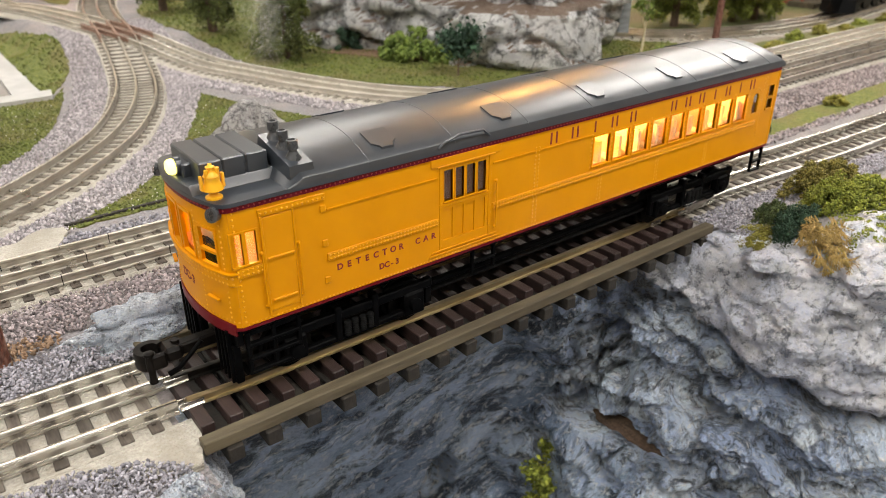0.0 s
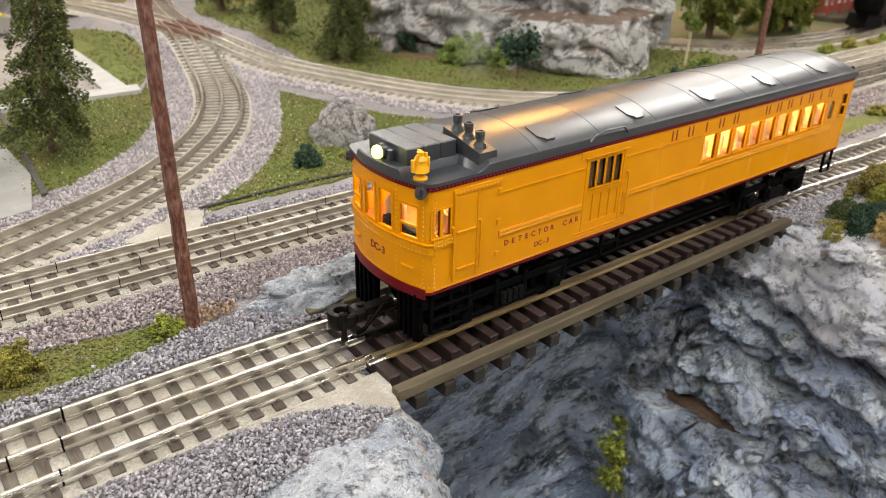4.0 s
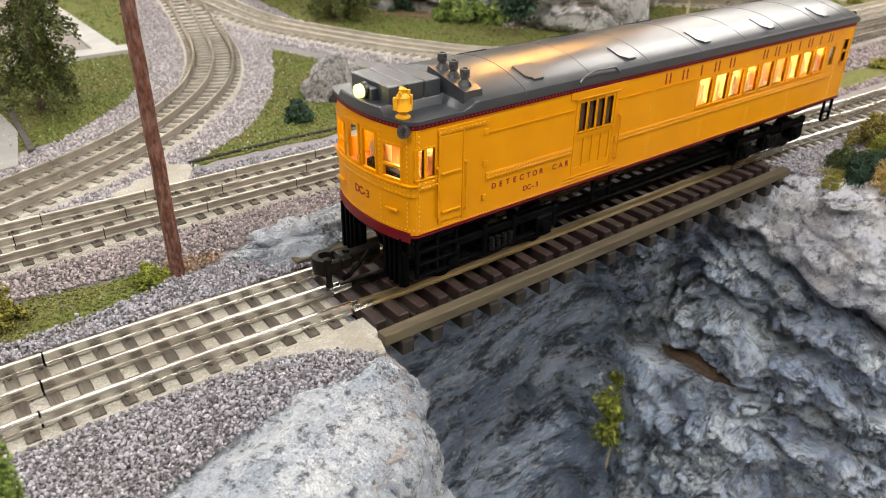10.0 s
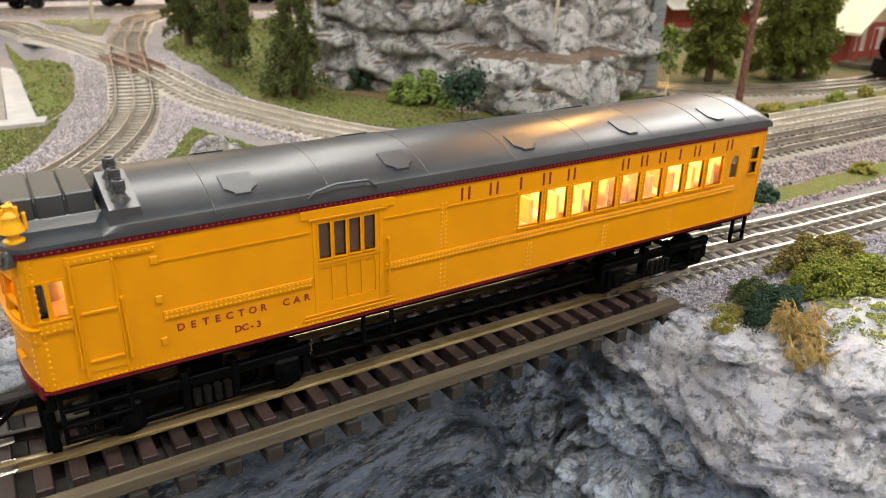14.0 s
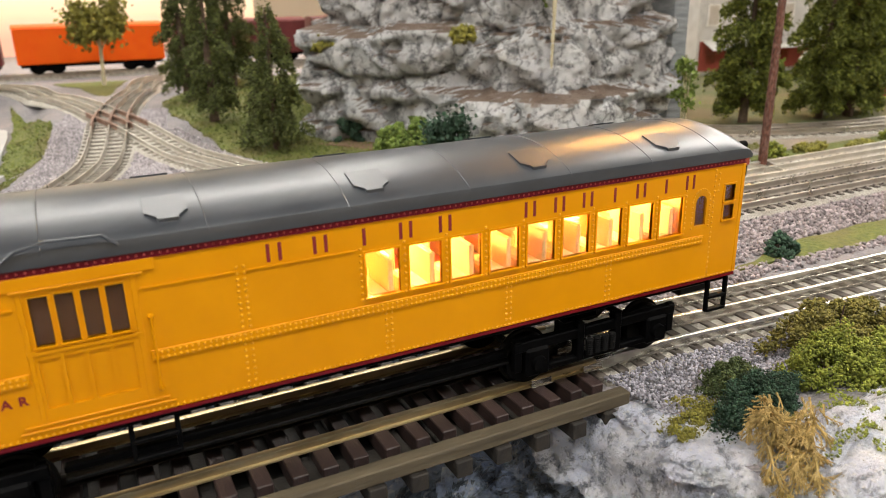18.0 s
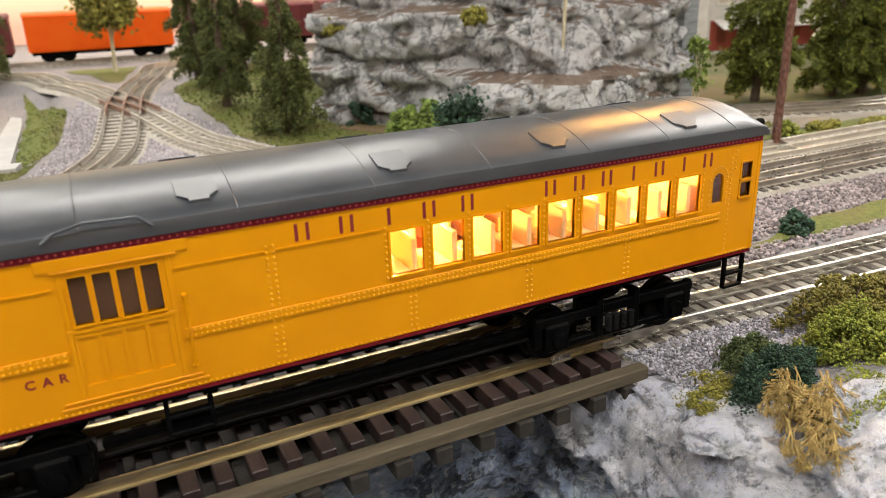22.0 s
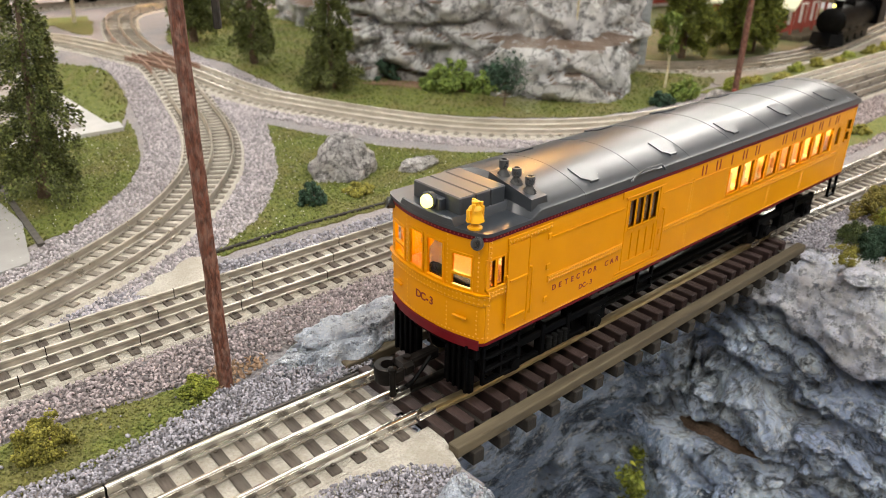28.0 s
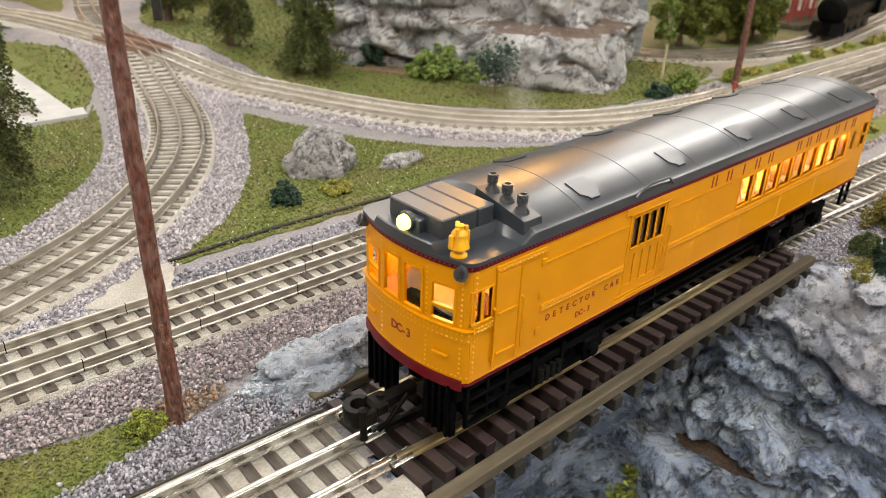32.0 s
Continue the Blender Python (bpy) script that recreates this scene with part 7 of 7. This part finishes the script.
bush("hedge_bush", 0.412, 0.432, -0.008, 0.032, 0.030, 0.034, 2600, 0.0022, LEAF, "loose light green bush below the cliff", 42)
bush("hedge_bush", 0.432, 0.395, -0.008, 0.016, 0.016, 0.024, 1300, 0.0022, LEAF, "loose light green bush below the cliff", 43)
bush("round_bush", 0.094, 0.222, -0.0076, 0.0100, 0.0090, 0.0140, 3600, 0.0009, DEEP, "small round dark green bush on the meadow", 44)
bush("low_shrub", 0.131, 0.219, -0.0076, 0.011, 0.009, 0.0075, 1200, 0.0011, OLIVE, "low yellow-green shrub on the meadow", 45)
bush("moss_bush", -0.064, 0.0625, -0.0076, 0.0085, 0.007, 0.0095, 4200, 0.00052, MOSS, "bright mossy shrub at the pole's foot", 46)
bush("moss_bush", -0.125, 0.0655, -0.0076, 0.0110, 0.0095, 0.0145, 5600, 0.0006, OLIVE, "yellow-green mossy bush on the verge", 47)
bush("moss_bush", -0.163, 0.062, -0.0076, 0.012, 0.012, 0.017, 2600, 0.0010, DEEP, "dark green bush on the verge", 48)
bush("moss_bush", -0.1415, -0.080, -0.006, 0.0078, 0.0078, 0.054, 8000, 0.0008, LEAF, "tall slender bright green bush on the near bank", 49)
bush("low_shrub", 0.545, 0.237, -0.0076, 0.014, 0.012, 0.014, 700, 0.0018, DEEP, "low dark shrub below the cliff", 50)
bush("low_shrub", 0.585, 0.235, -0.0076, 0.020, 0.015, 0.022, 900, 0.002, LEAF, "low green shrub below the cliff", 51)
bush("low_shrub", 0.470, 0.046, -0.0076, 0.010, 0.009, 0.011, 900, 0.0014, DEEP, "small dark green shrub between the tracks", 52)
bush("low_shrub", 0.60, 0.050, -0.0076, 0.012, 0.009, 0.008, 600, 0.0015, OLIVE, "small olive shrub between the tracks", 53)
for k in range(15):
    bush("low_shrub", 0.68 + 0.058 * k, 0.228 + 0.006 * math.sin(k * 2.3), -0.0076, 0.015 + 0.006 * math.sin(k), 0.008, 0.009 + 0.004 * math.cos(k * 1.7), 420, 0.0021, OLIVE if k % 3 else MOSS,
         "low green shrub in the trackside strip", 60 + k)
# bushes on the near east bank
bush("lichen_bush", 0.317, -0.070, -0.007, 0.0190, 0.0125, 0.0165, 14000, 0.00052, DEEP, "dark green lichen bush on the rock bank", 81)
bush("lichen_bush", 0.322, -0.054, -0.007, 0.0140, 0.0100, 0.0130, 8000, 0.00052, BROWN_GREEN, "mottled green lichen bush on the rock bank", 90)
bush("lichen_bush", 0.302, -0.061, -0.0085, 0.019, 0.013, 0.007, 9000, 0.00046, OLIVE, "thin olive moss on the rock bank", 82)
bush("lichen_bush", 0.356, -0.069, -0.002, 0.0165, 0.0150, 0.0190, 10000, 0.00062, MOSS, "bright yellow-green lichen bush on the bank", 83)
bush("lichen_bush", 0.388, -0.048, -0.004, 0.034, 0.015, 0.021, 9000, 0.0008, BROWN_MOSS, "brownish green lichen on the bank", 84)
bush("lichen_bush", 0.378, -0.082, 0.000, 0.020, 0.018, 0.018, 5000, 0.0009, MOSS, "green lichen bush on the bank", 85)
mr = np.random.default_rng(95)
mp_ = np.column_stack([mr.normal(0.338, 0.020, 4200), mr.normal(-0.108, 0.016, 4200), np.zeros(4200)])
ex, ey = (mp_[:, 0] - 0.345) / 0.064, (mp_[:, 1] + 0.104) / 0.044
keep = (ex ** 2 + ey ** 2 < 0.85) & np.array([noise.noise(Vector((a * 160, b * 160, 3.0))) > 0.02 for a, b in mp_[:, :2]])
mp_[:, 2] = -0.024 + 0.0325 * np.sqrt(np.clip(1 - ex ** 2 - ey ** 2, 0, 1))
tagged(new("moss_patches", scattered("moss_patches", mp_[keep], 0.00055, MOSS, mr, "octa", 0.5)), "thin green moss specks over the pale rock", "moss", "", "stuff")
weed = thing("cliff_weed", "leafy green weed on a pale stem in the canyon rock", "plant", at=(0.220, 0.010, -0.240))
part("stem", Shape().tube((0, 0, -8), (5, 2, 26), 1.0, 0.8, 6).tube((5, 2, 26), (10, 8, 70), 0.8, 0.4, 6), BIRCH, weed, "thin pale stem")
for px, py, pz, pr in ((11, 7, 68, 8), (-4, 4, 54, 10), (-6, 0, 30, 10), (0, 0, 42, 6), (15, -2, 12, 8)):
    c = np.array((px, py, pz)) * MM + rng.normal(0, pr * 0.40 * MM, (440, 3))
    part("leaf_clump", leaf_cards("leaf_clump", c, rng.normal(size=c.shape), 0.0036, MOSS, rng, 0.6), MOSS, weed)
bush("ledge_bush", 0.455, 0.395, 0.095, 0.014, 0.012, 0.016, 500, 0.0022, OLIVE, "small olive bush on a cliff ledge", 88)
bush("ledge_bush", 0.37, 0.535, 0.085, 0.016, 0.012, 0.016, 500, 0.0022, OLIVE, "small olive bush on a cliff ledge", 89)


def branching(name, x, y, z, size, n, mat, label, seed):
    """A clump of branching lichen that hangs over the rock."""
    rr = random.Random(seed)
    t = thing(name, label, "bush", at=(x, y, z))

    def grow(s, p, d, r, length, depth):
        q = p + d * length
        s.tube(p, q, r, r * 0.75, 5, False)
        if depth:
            for _ in range(rr.choice((2, 3))):
                e = (d + Vector((rr.uniform(-0.6, 0.6), rr.uniform(-0.6, 0.6), rr.uniform(-0.75, 0.3)))).normalized()
                grow(s, q, e, r * 0.72, length * rr.uniform(0.6, 0.9), depth - 1)

    for k in range(n):
        s = Shape()
        d = Vector((rr.uniform(-1.0, 0.2), rr.uniform(-1.1, 0.0), rr.uniform(-0.8, 0.35))).normalized()
        a = rr.uniform(0, 1)
        w = rr.uniform(-1, 1) * size * (1.05 - 0.55 * a)
        grow(s, Vector((6 - 16 * a + 0.78 * w, 8 - 18 * a - 0.62 * w, 6 - 12 * a + rr.uniform(-2, 3))), d, rr.uniform(0.32, 0.6),
             size * rr.uniform(0.22, 0.36), 5)
        part("branch", s, mat, t)
    return t


branching("straw_lichen", 0.3075, -0.0905, 0.0035, 11.5, 78, STRAW, "straw-coloured branching lichen hanging over the rock", 5)

# ---------------------------------------------------------------- poles
def telegraph_pole(x, y, h, arms, label, r=3.3, lean=0.0):
    t = thing("telegraph_pole", label, "pole", "telegraph poles", (x, y, -0.008))
    s = Shape()
    k = 26
    rr = random.Random(int(h * 1000))
    prof = [(0, 0, -4, r)] + [(rr.uniform(-0.12, 0.12), rr.uniform(-0.12, 0.12), h * 1000 * i / k, r * (1 - 0.22 * i / k)) for i in range(k + 1)]
    v, n = [], 14
    for ox, oy, z, rad in prof:
        v += [(ox + lean * z + rad * (1 + 0.05 * math.sin(3 * a + z)) * math.cos(a), oy + rad * (1 + 0.05 * math.cos(2 * a + z * 0.6)) * math.sin(a), z) for a in (2 * math.pi * i / n for i in range(n))]
    f = [(j * n + i, j * n + (i + 1) % n, (j + 1) * n + (i + 1) % n, (j + 1) * n + i) for j in range(len(prof) - 1) for i in range(n)]
    s.add(v, f + [tuple((len(prof) - 1) * n + i for i in range(n))])
    part("shaft", s, POLE, t)
    if arms:
        z = h * 1000 - arms
        arm = part("crossarm", Shape().box(-24, 24, -4.2, -1.8, z - 1.8, z + 1.8, 0.3), BEAM, t)
        for xx in (-20, -14, -8, 8, 14, 20):
            part("insulator", Shape().turned([(0.5, 0), (0.6, 1.5), (1.4, 1.8), (1.2, 3.6), (0.4, 4.0)], 8, pose(xx, -3, z + 1.8)), WHITE_PAINT, arm)
        for s2 in (-1, 1):
            part("brace", Shape().tube((s2 * 13, -3.4, z - 1.5), (s2 * 1.5, -3.2, z - 15), 0.9, n=6), BEAM, arm)
    return t


near_pole = telegraph_pole(-0.0525, 0.0615, 0.195, 0, "reddish-brown wooden telegraph pole standing in gravel")
part("side_arm", Shape().box(2, 18, -1.6, 1.6, 172, 175.5, 0.4, pose(0, 0, 0, 0, 0, -38)), BEAM, near_pole, "short weathered side arm")
part("lamp_bracket", Shape().box(12.5, 15.0, -1.4, 1.4, 152, 172, 0.4, pose(0, 0, 0, 0, 0, -38)), TIMBER_DARK, near_pole)
telegraph_pole(0.633, 0.199, 0.17, 14, "reddish-brown telegraph pole with a crossarm", 3.6)
for x, y in ((0.588, 0.205), (0.957, 0.180)):
    sg = thing("track_signal", "small dark ground signal beside the track", "signal", "ground signals", (x, y - 0.028, -0.008))
    part("post", Shape().tube((0, 0, 0), (0, 0, 16), 1.0, n=8), BLACK, sg)
    part("signal_head", Shape().box(-2, 2, -1.6, 1.6, 14, 22, 0.5), RED_WALL, sg, "dull red signal head")


# ---------------------------------------------------------------- distant trains and buildings
def freight_car(x, y, turn, length, mat, label):
    t = thing("freight_car", label, "freight car", "parked freight cars", (x, y, 0.030), turn)
    t.matrix_basis = t.matrix_basis @ Matrix.Diagonal((1, 0.85, 0.74, 1))
    part("body", Shape().box(-length / 2, length / 2, -32, 32, 22, 98, 1.5), mat, t)
    part("roof", Shape().sweep([(-33, 97), (33, 97), (30, 101), (0, 106), (-30, 101)], [(-length / 2 - 1, 0, 0), (length / 2 + 1, 0, 0)]), mat, t)
    part("door", Shape().box(-24, 24, -34, -31, 25, 94, 0.6), mat, t)
    part("underframe", Shape().box(-length / 2 + 4, length / 2 - 4, -24, 24, 15, 23, 0.8), BLACK, t)
    for k in range(-4, 5):
        if k:
            part("panel_rib", Shape().box(k * length / 10 - 0.8, k * length / 10 + 0.8, -33, -31.4, 24, 97), mat, t)
    for s in (-1, 1):
        for d in (-14, 14):
            w = Shape()
            for e in (-1, 1):
                w.tube((s * (length / 2 - 42) + d, e * 14.5, 9.5), (s * (length / 2 - 42) + d, e * 19.5, 9.5), 10, n=16)
            w.tube((s * (length / 2 - 42) + d, -16, 9.5), (s * (length / 2 - 42) + d, 16, 9.5), 2, n=8)
            part("wheelset", w, BLACK_METAL, t)
        part("side_frame", Shape().box(s * (length / 2 - 42) - 26, s * (length / 2 - 42) + 26, -25, -22, 7, 17, 1), BLACK, t)
    return t


freight_car(0.173, 1.185, 0, 224, ORANGE, "bright orange freight car on the far track")
freight_car(0.422, 1.185, 0, 230, MAROON, "dark maroon freight car on the far track")
freight_car(0.665, 1.185, 0, 226, MAROON, "dark maroon freight car on the far track")
freight_car(-0.072, 1.185, 0, 226, MAROON, "rust-red freight car on the far track")

depot = thing("depot", "red depot building with a pale green gabled roof and a porch", "building", at=(1.195, 0.385, -0.008), turn=2)
dep = Shape().box(-74, 74, 0, 130, 0, 60, 1)
part("wall", dep, RED_WALL, depot)
part("gable", Shape().add([(-74, 0.5, 60), (74, 0.5, 60), (0, 0.5, 112), (-74, 129, 60), (74, 129, 60), (0, 129, 112)], [(0, 1, 2), (3, 5, 4), (0, 2, 5, 3), (2, 1, 4, 5), (1, 0, 3, 4)]),
     TAN_WALL, depot, "tan boarded gable")
for s_ in (-1, 1):
    rf = Shape().add([(s_ * 96, -24, 50), (s_ * 96, 152, 50), (0, 152, 116), (0, -24, 116), (s_ * 96, -24, 46), (s_ * 96, 152, 46), (0, 152, 111), (0, -24, 111)],
                     [(0, 1, 2, 3), (7, 6, 5, 4), (0, 3, 7, 4), (1, 0, 4, 5), (2, 1, 5, 6)])
    part("roof", rf, CREAM_ROOF, depot, "pale green shingle roof", smooth=0)
part("platform", Shape().box(-96, 96, -44, -1, 0, 9, 1), BEAM, depot, "weathered timber platform")
for x in (-88, -44, 0, 44, 88):
    part("porch_post", Shape().box(x - 2, x + 2, -22, -18, 9, 54, 0.5), RED_WALL, depot)
for x in (-48, 0, 48):
    w = part("window", Shape().box(x - 12, x + 12, -2.4, 1, 20, 52), WHITE_PAINT, depot, "white-framed window")
    part("pane", Shape().box(x - 9.5, x + 9.5, -3.2, -2.3, 23, 49), DARK_GLASS, w)
for y in (35, 95):
    w = part("window", Shape().box(-76.4, -73, y - 12, y + 12, 20, 50), WHITE_PAINT, depot, "white-framed window")
    part("pane", Shape().box(-77.2, -76.3, y - 9.5, y + 9.5, 23, 47), DARK_GLASS, w)
loco = thing("steam_locomotive", "black steam locomotive standing before the depot", "locomotive", at=(1.045, 0.275, 0), turn=7)
loco.matrix_basis = loco.matrix_basis @ Matrix.Diagonal((0.9, 0.82, 0.78, 1))
part("boiler", Shape().tube((0, 0, 46), (190, 0, 46), 25, n=24), BLACK, loco)
part("smokebox_front", Shape().turned([(25, 0), (26, 2), (24, 4), (14, 6), (3, 8)], 24, pose(0, 0, 46, 0, -90, 0)), BLACK_METAL, loco)
part("chimney", Shape().turned([(8, 66), (7, 72), (9, 84), (6, 84)], 14, pose(24, 0, 0)), BLACK, loco)
part("steam_dome", Shape().turned([(11, 66), (11, 76), (7, 82), (1, 84)], 14, pose(90, 0, 0)), BLACK, loco)
part("cab", Shape().box(190, 245, -32, 32, 24, 96, 2), BLACK, loco)
part("pilot", Shape().add([(-30, -12, 4), (-30, 12, 4), (-6, 30, 4), (-6, -30, 4), (-12, -8, 24), (-12, 8, 24), (-4, 28, 26), (-4, -28, 26)], [(0, 1, 5, 4), (1, 2, 6, 5), (3, 0, 4, 7), (4, 5, 6, 7), (3, 2, 1, 0), (2, 3, 7, 6)]), BLACK, loco)
part("frame", Shape().box(-6, 240, -20, 20, 16, 26, 1), BLACK, loco)
part("headlamp", Shape().turned([(2.5, 0), (3, 3), (2, 4)], 12, pose(-1, 0, 76, 0, -90, 0)), LAMP_GLASS, loco, "glowing yellow headlamp")
for x in (30, 75, 120, 165):
    w = Shape()
    for e in (-1, 1):
        w.tube((x, e * 14.5, 20), (x, e * 19.5, 20), 20, n=22)
    w.tube((x, -16, 20), (x, 16, 20), 3, n=8)
    part("driving_wheel", w, BLACK_METAL, loco)


def shop(x, y, w, d, h, mat, label, turn=0.0):
    t = thing("town_building", label, "building", "town buildings", (x, y, -0.008), turn)
    part("wall", Shape().box(-w / 2, w / 2, -d / 2, d / 2, 0, h, 2), mat, t)
    part("cornice", Shape().box(-w / 2 - 6, w / 2 + 6, -d / 2 - 6, d / 2 + 6, h, h + 12, 2), WHITE_PAINT, t)
    part("shopfront", Shape().box(-w / 2 + 4, w / 2 - 4, -d / 2 - 3, -d / 2 + 1, 8, 60, 0.6), RED_WALL, t, "brick-red ground floor front")
    part("awning", Shape().add([(-w / 2 + 8, -d / 2, 62), (w / 2 - 8, -d / 2, 62), (w / 2 - 8, -d / 2 - 34, 46), (-w / 2 + 8, -d / 2 - 34, 46)], [(0, 1, 2, 3), (3, 2, 1, 0)]), WHITE_PAINT, t)
    for zz in (18, 86, 150, 214):
        if zz + 40 < h:
            n = int(w // 50)
            for k in range(n):
                cxw = -w / 2 + w * (k + 0.5) / n
                wi = part("window", Shape().box(cxw - 13, cxw + 13, -d / 2 - 2.5, -d / 2 + 1, zz, zz + 38), WHITE_PAINT, t)
                part("pane", Shape().box(cxw - 10, cxw + 10, -d / 2 - 3.2, -d / 2 - 2.4, zz + 3, zz + 35), DARK_GLASS, wi)
    return t


shop(1.32, 0.86, 330, 200, 260, material("pale_grey_plaster", (0.50, 0.48, 0.45), (0.58, 0.56, 0.53), 60, 0.8), "pale grey town building with white window frames", -8)
shop(1.72, 0.82, 330, 200, 300, RED_WALL, "brick-red town building with white cornice", -8)
shop(2.2, 1.0, 360, 200, 240, TAN_WALL, "tan town building behind the depot", -8)


# ---------------------------------------------------------------- smoke from the exhaust pipes
SMOKE = material("white_smoke_droplets", (0.80, 0.80, 0.78), (0.84, 0.84, 0.82), 50, 0.9)
PUFFS = []
rng = np.random.default_rng(90)
for k in range(4):
    n = 11000 + 1500 * k
    drops = rng.normal(0, 1, (n, 3)) * np.array([0.0035 + 0.0018 * k, 0.0035 + 0.0018 * k, 0.011])
    puff = tagged(new("smoke_puff", scattered("smoke_puff", drops, 0.00005, SMOKE, rng, "octa", 0.9, 0.1)), "faint white wisp of smoke above the exhaust pipes", "smoke", "smoke puffs", "stuff")
    PUFFS.append(puff)


def motions():
    """The smoke wisps sway and drift slowly above the roof."""
    for k, puff in enumerate(PUFFS):
        base = 0.132 + 0.022 * k
        rows = []
        for i in range(17):
            t = 2.0 * i
            rows.append((t, pose(0.045 - 0.004 * k + 0.004 * math.sin(0.7 * t + k), -0.014 + 0.006 * k + 0.004 * math.cos(0.5 * t + 2 * k), base + 0.006 * math.sin(0.9 * t + 1.3 * k),
                                 6 * math.sin(0.4 * t + k), 6 * math.cos(0.5 * t), 20 * math.sin(0.2 * t + k))))
        walk(puff, rows)


motions()
